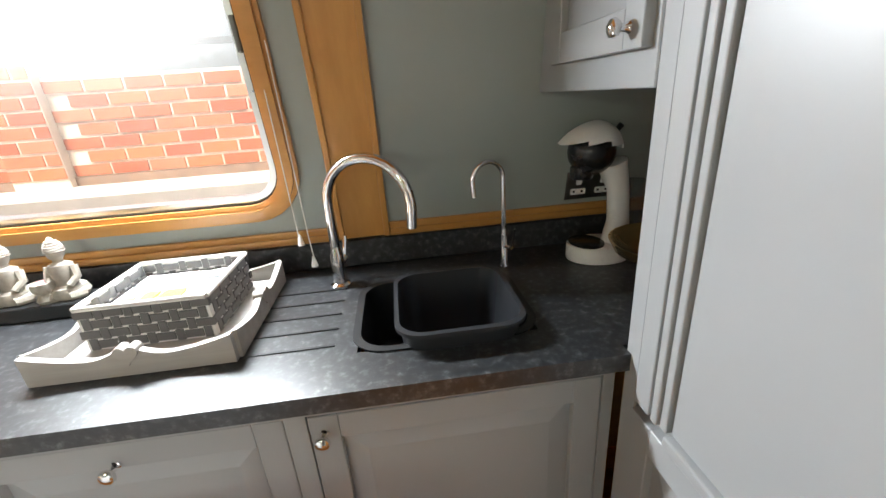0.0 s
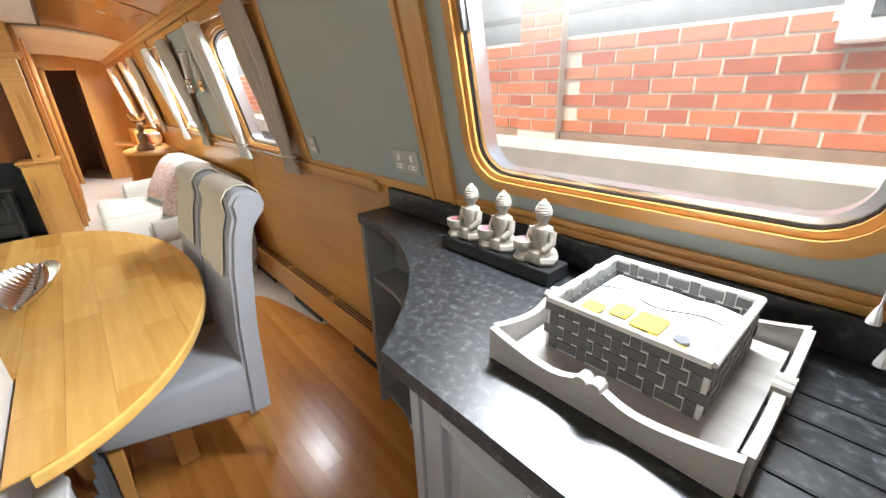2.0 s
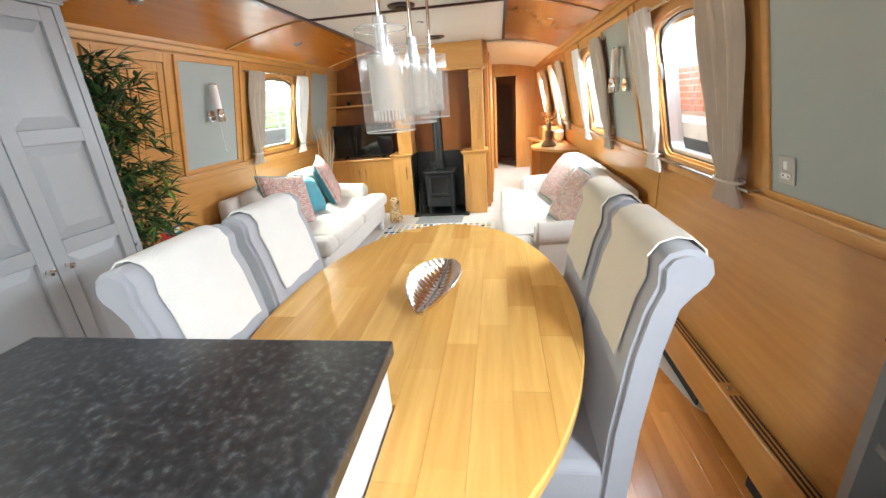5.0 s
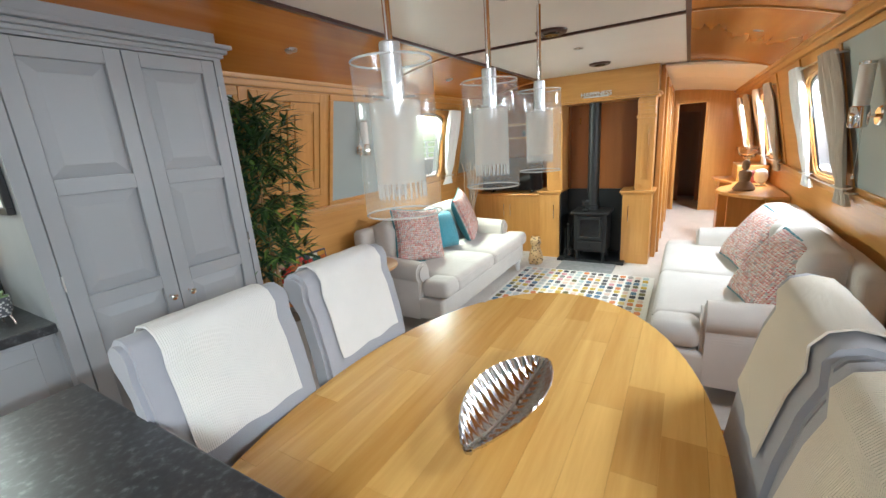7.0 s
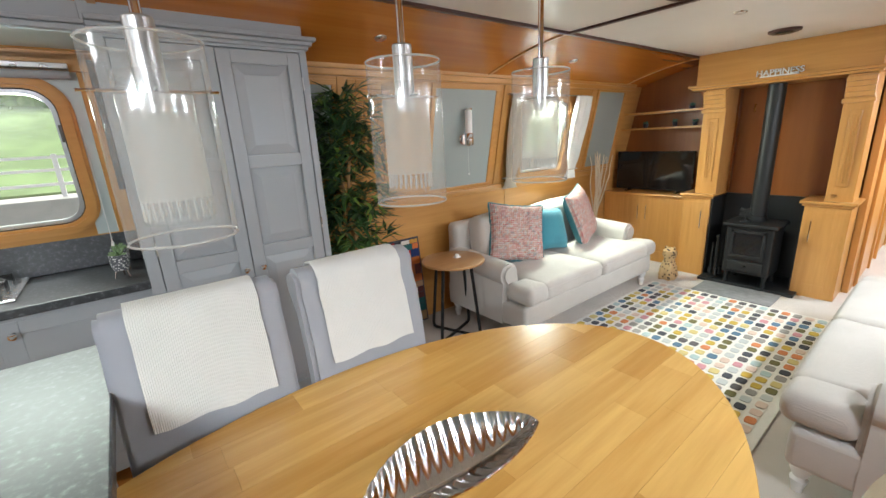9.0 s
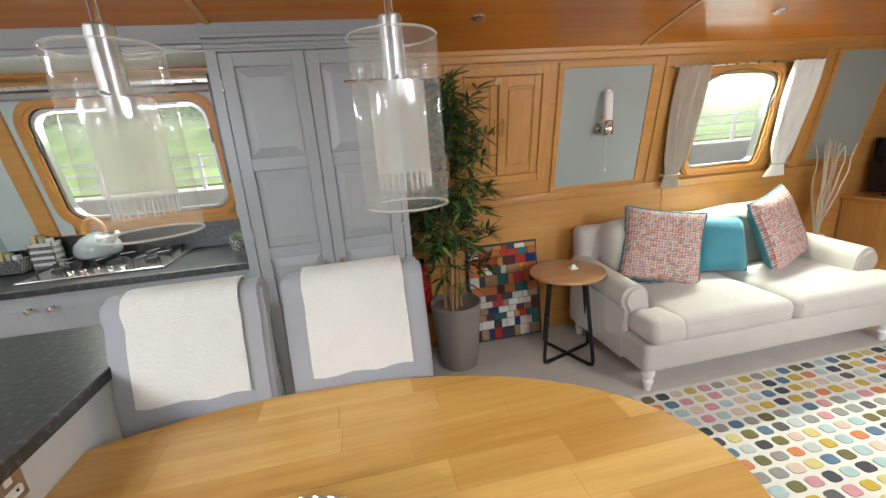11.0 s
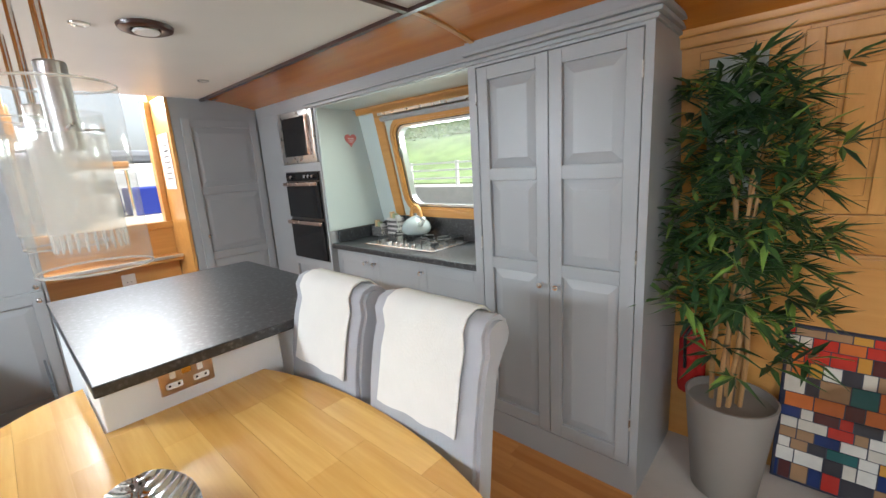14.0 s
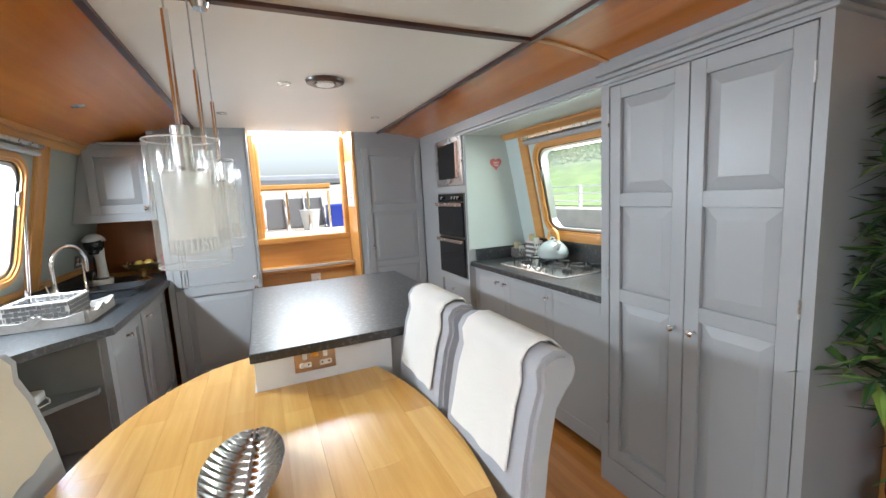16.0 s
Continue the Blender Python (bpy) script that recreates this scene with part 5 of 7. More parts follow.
pic = thing("mosaic_picture", (-3.27, -2.02, 0.02), "framed picture of bright coloured rectangles leaning on the side", "picture")
bm = B()
PX0, PX1, PZ0, PZ1 = -3.50, -2.995, 0.02, 0.69
lean_y = lambda z: -1.975 - 0.07 * (z - 0.02) / 0.635
vs = box(bm, PX0, PX1, -0.02, 0.0, PZ0, PZ1, 0.003, 1)
for v in vs:
    v.co.y += lean_y(v.co.z)
part("backing", bm, paint("navy picture edge", (0.02, 0.025, 0.05), 0.3), pic)
mos = [(0.50, 0.04, 0.03), (0.72, 0.70, 0.64), (0.02, 0.04, 0.14), (0.55, 0.28, 0.05), (0.03, 0.13, 0.13), (0.10, 0.03, 0.03), (0.36, 0.22, 0.12), (0.62, 0.58, 0.50), (0.05, 0.05, 0.06), (0.58, 0.16, 0.04)]
mos_mat = by_piece("glossy mosaic colours", mos, 0.15, 0.04)
rl = random.Random(5)
z = PZ0 + 0.012
while z < PZ1 - 0.03:
    h = min(rl.choice((0.045, 0.06, 0.075)), PZ1 - 0.01 - z)
    x = PX0 + 0.012
    while x < PX1 - 0.02:
        w = min(rl.choice((0.04, 0.055, 0.075, 0.09)), PX1 - 0.01 - x)
        bm = B()
        vs = box(bm, x + 0.002, x + w - 0.002, 0.0005, 0.003, z + 0.002, z + h - 0.002)
        for v in vs:
            v.co.y += lean_y(v.co.z)
        part("tile", bm, mos_mat, pic)
        x += w
    z += h
ext = thing("fire_extinguisher", (-2.68, -1.96, 0.02), "red fire extinguisher fixed beside the larder", "extinguisher")
bm = B()
lathe(bm, [(0.0, 0.32), (0.05, 0.32), (0.055, 0.34), (0.055, 0.58), (0.04, 0.62), (0.02, 0.64), (0, 0.64)], (-2.68, -1.97, 0), 20)
part("cylinder", bm, paint("red enamel", (0.42, 0.02, 0.02), 0.25), ext, smooth=True)
bm = B()
box(bm, -2.70, -2.66, -1.985, -1.93, 0.64, 0.68, 0.006)
tube(bm, [(-2.68, -1.93, 0.65), (-2.66, -1.90, 0.60), (-2.665, -1.905, 0.45)], 0.007)
part("valve", bm, black_plastic, ext)
ext.location = (-2.68, -1.96, 0.02)

# hatch shutters in the west side
sh = thing("side_hatch", (-3.27, -1.95, 1.13), "pair of fielded oak hatch shutters in a moulded frame", "shutters")
bm = B()
for a, b, c, d in ((-3.54, -3.488, 1.095, 1.775), (-3.005, -2.953, 1.095, 1.775), (-3.488, -3.005, 1.095, 1.147), (-3.488, -3.005, 1.722, 1.775)):
    slab(bm, a, b, c, d, 0.0, 0.028, -1, 0.005)
part("frame", bm, oak_z, sh)
for a, b in ((-3.485, -3.222), (-3.212, -3.008)):
    bm = B()
    slab(bm, a, b, 1.15, 1.719, 0.001, 0.010, -1, 0.003)
    slab(bm, a, a + 0.045, 1.15, 1.719, 0.010, 0.02, -1, 0.003)
    slab(bm, b - 0.045, b, 1.15, 1.719, 0.010, 0.02, -1, 0.003)
    slab(bm, a + 0.045, b - 0.045, 1.15, 1.20, 0.010, 0.02, -1, 0.003)
    slab(bm, a + 0.045, b - 0.045, 1.664, 1.719, 0.010, 0.02, -1, 0.003)
    slab(bm, a + 0.06, b - 0.06, 1.215, 1.649, 0.010, 0.017, -1, 0.006)
    d = part("shutter", bm, oak_z, sh)
    bm = B()
    hx = b - 0.022 if a < -3.35 else a + 0.022
    pts = [(hx, 0.02, 1.39), (hx, 0.04, 1.40), (hx, 0.045, 1.44), (hx, 0.04, 1.48), (hx, 0.02, 1.49)]
    tube(bm, pts, 0.004)
    lean(bm, -1)
    part("handle", bm, brass, d, "brass bow handle", True)
bm = B()
slab(bm, -3.24, -3.19, 1.675, 1.719, 0.02, 0.03, -1, 0.003)
part("catch", bm, chrome, sh, "chrome catch")
sage_panel(-2.86, -2.68, 1.2, 1.74, -1, 0.03)
# upright stiles on the west side
bm = B()
for x in (-4.35, -5.58, -2.93):
    slab(bm, x - 0.035, x + 0.035, 1.0, 1.79, 0.0, 0.012, -1, 0.003)
for x in (-2.465, -3.62, -4.40, -5.3, -6.2):
    slab(bm, x - 0.035, x + 0.035, 1.0, 1.79, 0.0, 0.012, 1, 0.003)
slab(bm, -3.44, -3.425, 0.02, 0.945, 0.0, 0.006, 1)
slab(bm, -4.49, -4.475, 0.02, 0.945, 0.0, 0.006, -1)
solo("trim", bm, oak_z, "honey oak stiles between panels and windows", "trim", "structure")


def sconce(x, side):
    s = thing("wall_light", (x, wall_y(side, 1.37), 1.37), "chrome wall light with a white glass tube", "wall light", "pair of wall lights")
    y = wall_y(side, 1.4) - side * 0.012
    bm = B()
    lathe(bm, [(0.0, 0), (0.042, 0), (0.042, 0.012), (0.036, 0.018), (0, 0.018)], (0, 0, 0), 24)
    for v in bm.verts:
        v.co = Vector((x + v.co.x, y - side * v.co.z, 1.39 + v.co.y))
    part("back_plate", bm, chrome, s, smooth=True)
    bm = B()
    tube(bm, [(x, y - side * 0.015, 1.39), (x, y - side * 0.07, 1.39)], 0.008)
    lathe(bm, [(0.0, 1.345), (0.03, 1.345), (0.034, 1.355), (0.034, 1.43), (0.03, 1.435), (0, 1.435)], (x, y - side * 0.075, 0), 20)
    part("holder", bm, chrome, s, smooth=True)
    bm = B()
    lathe(bm, [(0.0, 1.435), (0.027, 1.435), (0.027, 1.60), (0.02, 1.608), (0, 1.608)], (x, y - side * 0.075, 0), 20)
    part("shade", bm, frosted, s, "white glass tube", True)
    bm = B()
    lathe(bm, [(0.028, 1.60), (0.029, 1.612), (0.0, 1.615)], (x, y - side * 0.075, 0), 20)
    part("cap", bm, chrome, s, smooth=True)
    bm = B()
    tube(bm, [(x, y - side * 0.06, 1.345), (x, y - side * 0.06, 1.14)], 0.001, 5)
    lathe(bm, [(0, 0), (0.005, 0.003), (0.005, 0.014), (0, 0.017)], (x, y - side * 0.06, 1.123), 8)
    part("pull_cord", bm, white_plastic, s)


sconce(-3.915, -1)
sconce(-3.86, 1)


def curtain(x0, x1, z0, z1, side, waist, lining=False):
    """A gathered curtain, tied near its foot, hanging down the sloping side; waist: x of the tied foot."""
    bm = B()
    n, m = 36, 22
    rows = []
    for j in range(m + 1):
        f = j / m
        z = z1 + (z0 - z1) * f
        pinch = 1 - 0.42 * math.exp(-((f - 0.88) / 0.10) ** 2) - 0.12 * f
        r = []
        for i in range(n + 1):
            g = i / n
            xx = x0 + (x1 - x0) * g
            xx = waist + (xx - waist) * pinch
            d = 0.055 + (0.016 * pinch + 0.004) * math.sin(g * 2 * math.pi * 5.5 + 0.5 * math.sin(5 * f)) + 0.006 * math.sin(7 * f + 3 * g)
            r.append(bm.verts.new((xx, d, z)))
        rows.append(r)
    for a, b in zip(rows, rows[1:]):
        for i in range(n):
            bm.faces.new((a[i], a[i + 1], b[i + 1], b[i]))
    lean(bm, side)
    bmesh.ops.recalc_face_normals(bm, faces=bm.faces)
    bmesh.ops.solidify(bm, geom=bm.faces[:], thickness=0.002)
    c = thing("curtain", (waist, wall_y(side, z0), z0), "gathered oatmeal curtain tied back beside the window" if not lining else "gathered white-lined curtain tied back beside the window", "curtain", "window curtains")
    part("cloth", bm, curtain_lining if lining else curtain_cloth, c, smooth=True)
    bm = B()
    zt = z1 + (z0 - z1) * 0.88
    w = abs(x1 - x0) * 0.34
    pts = [(waist + w * math.cos(t) * 1.0, 0.055 + 0.035 * math.sin(t), zt) for t in (2 * math.pi * k / 16 for k in range(17))]
    tube(bm, pts, 0.005, 6)
    lean(bm, side)
    part("tie", bm, curtain_cloth, c)


def rod(x0, x1, z, side):
    bm = B()
    tube(bm, [(x0, 0.055, z), (x1, 0.055, z)], 0.006)
    for x in (x0, x1):
        tube(bm, [(x + (0.02 if x == x0 else -0.02), 0.0, z), (x + (0.02 if x == x0 else -0.02), 0.055, z)], 0.005)
    lean(bm, side)
    solo("curtain_rod", bm, steel, "thin steel curtain rod along the window", "curtain rod", at=((x0 + x1) / 2, wall_y(side, z), z))


for (x0, x1, z0, z1) in A_WINS[1:]:
    curtain(x1 - 0.02, x1 + 0.24, 0.93, 1.72, 1, x1 + 0.12)
    curtain(x0 - 0.22, x0 + 0.04, 0.93, 1.72, 1, x0 - 0.10, True)
    rod(x0 - 0.24, x1 + 0.26, 1.70, 1)
    rod(x0 - 0.24, x1 + 0.26, 1.005, 1)
x0, x1, z0, z1 = B_WINS[1]
curtain(x1 + 0.02, x1 + 0.24, 0.95, 1.72, -1, x1 + 0.15)
curtain(x0 - 0.26, x0 - 0.02, 0.95, 1.72, -1, x0 - 0.17, True)
rod(x0 - 0.26, x1 + 0.28, 1.72, -1)

# heater box along the east side
hb = thing("heater_duct", (-2.6, 1.06, 0.0), "low oak heater duct with slots and chrome knobs", "heater")
bm = B()
box(bm, -5.6, -1.81, 1.035, 1.098, 0.05, 0.225, 0.004, 1)
part("casing", bm, oak_x, hb)
for k, (a, b) in enumerate(((-2.35, -1.85), (-2.95, -2.43), (-3.55, -3.03))):
    for d in (1.047, 1.064, 1.081):
        bm = B()
        box(bm, a, b, d, d + 0.008, 0.2235, 0.2265)
        part("slot", bm, black_matt, hb)
    bm = B()
    lathe(bm, [(0.012, 0), (0.012, 0.006), (0.006, 0.012), (0, 0.013)], (a - 0.04, 1.067, 0.225), 14)
    part("knob", bm, chrome, hb, "chrome knob", True)
for x in (-1.95, -2.75, -3.5):
    bm = B()
    box(bm, x - 0.2, x + 0.2, 1.04, 1.05, 0.0, 0.052)
    part("foot", bm, rubber, hb)

# twisted white branches and the leopard-spotted figure
vb = thing("branch_vase", (-5.72, -1.90, 0.0), "bundle of twisted whitewashed branches in a floor vase", "decoration")
bm = B()
lathe(bm, [(0, 0.004), (0.07, 0.004), (0.10, 0.15), (0.08, 0.40), (0.05, 0.48), (0.045, 0.48), (0, 0.42)], (-5.72, -1.90, 0), 20)
part("vase", bm, white_paint, vb, smooth=True)
rl = random.Random(8)
wash = wood("whitewashed branch", (0.45, 0.36, 0.25), (0.68, 0.60, 0.47), "z", 0.7)
for k in range(12):
    a = rl.random() * 6.28
    pts, p = [], Vector((-5.72, -1.90, 0.42))
    for q in range(9):
        pts.append(p.copy())
        p = p + Vector((0.011 * math.cos(a) + rl.uniform(-0.014, 0.014), 0.011 * math.sin(a) + rl.uniform(-0.012, 0.012) + 0.003, rl.uniform(0.08, 0.105)))
    bm = B()
    tube(bm, pts, [0.010 - 0.0008 * q for q in range(9)], 6)
    part("branch", bm, wash, vb, smooth=True)
bm = B()
lathe(bm, [(0.0, 0.004), (0.07, 0.006), (0.085, 0.04), (0.07, 0.12), (0.05, 0.18), (0.045, 0.20), (0.062, 0.235), (0.058, 0.28), (0.03, 0.305), (0, 0.31)], (-5.70, -1.10, 0.0), 16)
for dy in (-0.035, 0.035):
    lathe(bm, [(0.016, 0.0), (0.012, 0.02), (0, 0.028)], (-5.70, -1.10 + dy, 0.295), 8)
    tube(bm, [(-5.63, -1.10 + dy, 0.008), (-5.635, -1.10 + dy, 0.09), (-5.66, -1.10 + dy, 0.15)], [0.022, 0.018, 0.02], 8)
sp_mat, n_, l_, b_ = base("spotted plush", 0.9)
vv = coords(n_, l_)
vo = n_.new("ShaderNodeTexVoronoi")
vo.inputs["Scale"].default_value = 42
l_.new(vv, vo.inputs["Vector"])
l_.new(ramp(n_, l_, vo.outputs["Distance"], [(0.28, (0.03, 0.02, 0.015)), (0.42, (0.50, 0.33, 0.16))]), b_.inputs["Base Color"])
solo("leopard_figure", bm, sp_mat, "spotted leopard figure sitting on the carpet", "statue", at=(-5.70, -1.10, 0.004), smooth=True)


# ---- pendants over the table ----
def pendant():
    p = thing("pendant_lamp", (0, 0, 0), "clear glass cylinder pendant with an inner frosted tube", "pendant lamp", "pendants over the table")
    bm = B()
    lathe(bm, [(0.0520, -0.194), (0.0520, 0.0)], (0, 0, 0), 48, False)
    g = part("outer_glass", bm, lamp_glass, p, "clear glass cylinder", True)
    g.visible_shadow = False
    for z in (0.0, -0.194):
        bm = B()
        lathe(bm, [(0.0502, z), (0.0513, z + 0.0014), (0.0526, z), (0.0513, z - 0.0014), (0.0502, z)], (0, 0, 0), 48, False)
        part("glass_rim", bm, rim_glass, g, "polished rim of the glass", True)
    bm = B()
    lathe(bm, [(0.033, -0.152), (0.033, -0.05)], (0, 0, 0), 32, False)
    part("inner_tube", bm, sheer, p, "frosted white inner tube", True)
    bm = B()
    for k in range(26):
        a = 2 * math.pi * k / 26
        tube(bm, [(0.032 * math.cos(a), 0.032 * math.sin(a), -0.150), (0.032 * math.cos(a), 0.032 * math.sin(a), -0.172)], 0.0013, 5)
    part("fringe", bm, rim_glass, p, "clear fluted glass rim")
    bm = B()
    lathe(bm, [(0.033, -0.176), (0.033, -0.152)], (0, 0, 0), 32, False)
    lathe(bm, [(0.033, -0.05), (0.033, -0.028)], (0, 0, 0), 32, False)
    part("clear_band", bm, lamp_glass, p, "clear ends of the inner tube", True)
    bm = B()
    lathe(bm, [(0.0, 0.022), (0.0125, 0.022), (0.0135, 0.020), (0.0135, -0.066), (0.0, -0.066)], (0, 0, 0), 28)
    part("lampholder", bm, metal("brushed lamp steel", (0.42, 0.41, 0.40), 0.38), p)
    bm = B()
    tube(bm, [(-0.060, 0, -0.045), (0.060, 0, -0.045)], 0.0015, 6)
    tube(bm, [(0, -0.033, -0.045), (0, 0.033, -0.045)], 0.0015, 6)
    part("cross_wire", bm, steel, p)
    bm = B()
    tube(bm, [(0, 0, 0.022), (0, 0, 0.19)], 0.005, 12)
    part("stem", bm, chrome, p, smooth=True)
    bm = B()
    tube(bm, [(0, 0, 0.19), (0, 0, 0.455)], 0.0016, 6)
    part("cable", bm, steel, p)
    bm = B()
    lathe(bm, [(0, 0.455), (0.022, 0.455), (0.026, 0.448), (0.02, 0.435), (0, 0.432)], (0, 0, 0), 20)
    part("ceiling_cup", bm, chrome, p, smooth=True)
    return p


pd = pendant()
pd.matrix_basis = pose(-1.829, -0.038, 1.514)
copy_thing(pd, pose(-2.126, -0.034, 1.514))
copy_thing(pd, pose(-2.421, -0.030, 1.516))

for x, y in ((-1.09, -0.48), (-3.95, -0.43), (-5.45, -0.42)):
    v = thing("ceiling_vent", (x, y, 1.985), "round dark wooden ceiling vent ring", "vent", "round ceiling vents")
    bm = B()
    lathe(bm, [(0.045, 1.984), (0.05, 1.972), (0.07, 1.965), (0.088, 1.972), (0.092, 1.984)], (x, y, 0), 36, False)
    part("ring", bm, dark_trim, v, smooth=True)
    bm = B()
    lathe(bm, [(0.0, 1.960), (0.04, 1.960), (0.045, 1.966), (0.04, 1.972), (0, 1.972)], (x, y, 0), 28)
    part("disc", bm, white_plastic if x > -2 else black_plastic, v, smooth=True)
for x, y in ((-0.25, 0.02), (-0.25, -0.95), (-3.2, -0.42), (-1.0, -0.30), (-4.6, -0.42), (-3.2, -0.15)):
    s = thing("downlight", (x, y, 1.985), "small round chrome ceiling downlight, unlit", "downlight", "ceiling downlights")
    bm = B()
    lathe(bm, [(0.018, 1.984), (0.02, 1.978), (0.03, 1.978), (0.033, 1.984)], (x, y, 0), 20, False)
    part("bezel", bm, steel, s, smooth=True)
    bm = B()
    lathe(bm, [(0.0, 1.981), (0.018, 1.981)], (x, y, 0), 16, False)
    part("lens", bm, frosted, s)
for x, sd in ((-3.0, -1), (-4.7, -1), (-0.6, 1), (-3.0, 1), (-4.7, 1)):
    y = 0.62 if sd > 0 else -1.53
    z = 1.985 - 0.155 * (abs(y - (0.26 if sd > 0 else -1.15)) / 0.7) ** 1.6
    bm = B()
    lathe(bm, [(0.0, -0.006), (0.022, -0.006), (0.03, -0.003), (0.032, 0.004)], (0, 0, 0), 18, False)
    ob = solo("downlight", bm, steel, "small round steel downlight in the ply ceiling", "downlight", group="ceiling downlights", smooth=True)
    ob.matrix_basis = pose(x, y, z, 14 * -sd, 0, 0)

# leaf-shaped metal bowl on the table
bowl = thing("leaf_bowl", (-2.2, -0.035, TZ), "hammered silver leaf-shaped bowl on the table", "bowl")
bm = B()
n, m = 120, 14
rows = []
ax = Vector((-2.40 + 1.99, -0.015 + 0.055, 0)).normalized()
side_v = Vector((-ax.y, ax.x, 0))
for i in range(n + 1):
    f = i / n
    wd = 0.086 * math.sin(math.pi * f ** 0.92) ** 0.75 + 0.0005
    rise = 0.012 + 0.05 * abs(2 * f - 1) ** 2.2
    r = []
    for j in range(m + 1):
        g = 2 * j / m - 1
        rib = 0.0052 * math.sin(f * math.pi * 32 - abs(g) * 5.5) * abs(g) ** 0.5 * (1 - abs(g) ** 6)
        z = 0.006 + rise * 0.55 + 0.066 * abs(g) ** 1.8 * math.sin(math.pi * f) ** 0.6 + rib
        p = Vector((-2.195, -0.036, TZ)) + ax * (f - 0.5) * 0.42 + side_v * g * wd
        r.append(bm.verts.new((p.x, p.y, TZ + z)))
    rows.append(r)
for a, b in zip(rows, rows[1:]):
    for j in range(m):
        bm.faces.new((a[j], a[j + 1], b[j + 1], b[j]))
bmesh.ops.recalc_face_normals(bm, faces=bm.faces)
bmesh.ops.solidify(bm, geom=bm.faces[:], thickness=0.003)
part("shell", bm, metal("polished aluminium", (0.66, 0.65, 0.64), 0.16), bowl, smooth=True)
bm = B()
tube(bm, [Vector((-2.195, -0.036, TZ + 0.0)) + ax * (f - 0.5) * 0.40 + Vector((0, 0, 0.016 + 0.03 * abs(2 * f - 1) ** 2.2)) for f in (k / 12 for k in range(13))], 0.003, 6)
part("midrib", bm, steel, bowl)


# ---- sockets ----
def socket(x, y, z, m, w, h, material, label, usb=False):
    """A socket plate in the local x-z plane facing -y; m places it."""
    s = thing("wall_socket", (0, 0, 0), label, "socket")
    bm = B()
    box(bm, -w / 2, w / 2, -0.005, 0.0, -h / 2, h / 2, 0.002, 1)
    part("plate", bm, material, s)
    for cx in ((-w / 4, w / 4) if w > 0.1 else (0.0,)):
        bm = B()
        box(bm, cx - 0.022, cx + 0.022, -0.0065, -0.005, -0.026, -0.008, 0.004)
        part("socket_insert", bm, white_plastic, s)
        bm = B()
        box(bm, cx - 0.008, cx + 0.008, -0.008, -0.005, 0.004, 0.028, 0.003)
        part("switch", bm, white_plastic, s)
        for k in (-0.012, 0.012):
            bm = B()
            box(bm, cx + k - 0.003, cx + k + 0.003, -0.0068, -0.006, -0.020, -0.014)
            part("slot", bm, black_plastic, s)
    if usb:
        bm = B()
        box(bm, -0.013, 0.013, -0.008, -0.005, 0.008, 0.03, 0.002, 1)
        part("usb_port", bm, brass, s)
    s.matrix_basis = m
    return s


bronze = metal("brushed bronze plate", (0.55, 0.43, 0.34), 0.35)
socket(0, 0, 0, pose(-1.646, -0.262, 0.832, 0, 0, -90), 0.146, 0.086, bronze, "brushed bronze double socket on the island end", True)
slope = math.degrees(math.atan(0.2))
socket(0, 0, 0, pose(-1.57, wall_y(1, 1.10) - 0.009, 1.10, slope, 0, 0), 0.146, 0.086, paint("sage plate", (0.42, 0.41, 0.38), 0.4), "pale double socket on the sage panel")
socket(0, 0, 0, pose(-2.32, wall_y(1, 1.10) - 0.009, 1.10, slope, 0, 0), 0.075, 0.086, paint("sage plate", (0.42, 0.41, 0.38), 0.4), "pale single socket on the sage panel")
socket(0, 0, 0, pose(0.46, wall_y(1, 1.08) - 0.009, 1.08, slope, 0, 0), 0.146, 0.086, dark_steel, "dark steel double socket above the worktop")


# ---- galley things ----
# sink with a washing-up bowl
sink = thing("sink", (-0.04, 0.8, 0.70), "black composite sink set into the worktop", "sink")
bm = B()
inner = round_rect(SX0 + 0.004, SX1 - 0.004, SY0 + 0.004, SY1 - 0.004, 0.06)
outer = round_rect(SX0 - 0.012, SX1 + 0.012, SY0 - 0.012, SY1 + 0.012, 0.07)
n = len(inner)
rings = [[bm.verts.new((x, y, z)) for x, y in o] for o, z in ((outer, CT + 0.001), (outer, CT + 0.004), (inner, CT + 0.004), ([(x * 0.96 - 0.0015, 0.8 + (y - 0.8) * 0.95) for x, y in inner], 0.74))]
for p, q in zip(rings, rings[1:]):
    for k in range(n):
        bm.faces.new((p[k], p[(k + 1) % n], q[(k + 1) % n], q[k]))
bm.faces.new(rings[-1])
part("basin", bm, black_matt, sink, smooth=True)
bm = B()
lathe(bm, [(0.0, 0.7415), (0.036, 0.7415), (0.040, 0.7435), (0.044, 0.7405)], (-0.17, 0.78, 0), 24, False)
part("drain", bm, steel, sink, "steel waste ring", True)
bowl2 = thing("washing_up_bowl", (0.0, 0.8, 0.745), "dark grey plastic washing-up bowl standing in the sink", "bowl")
bm = B()
top_o = round_rect(-0.128, 0.132, 0.592, 0.882, 0.055)
sc_ = lambda o, f, g: [(0.002 + (x - 0.002) * f, 0.74 + (y - 0.74) * g) for x, y in o]
n = len(top_o)
rings = [[bm.verts.new((x, y, z)) for x, y in o] for o, z in ((sc_(top_o, 0.80, 0.80), 0.76), (sc_(top_o, 0.93, 0.92), 0.93), (top_o, 0.935), (top_o, 0.943), (sc_(top_o, 0.93, 0.92), 0.943), (sc_(top_o, 0.78, 0.78), 0.772))]
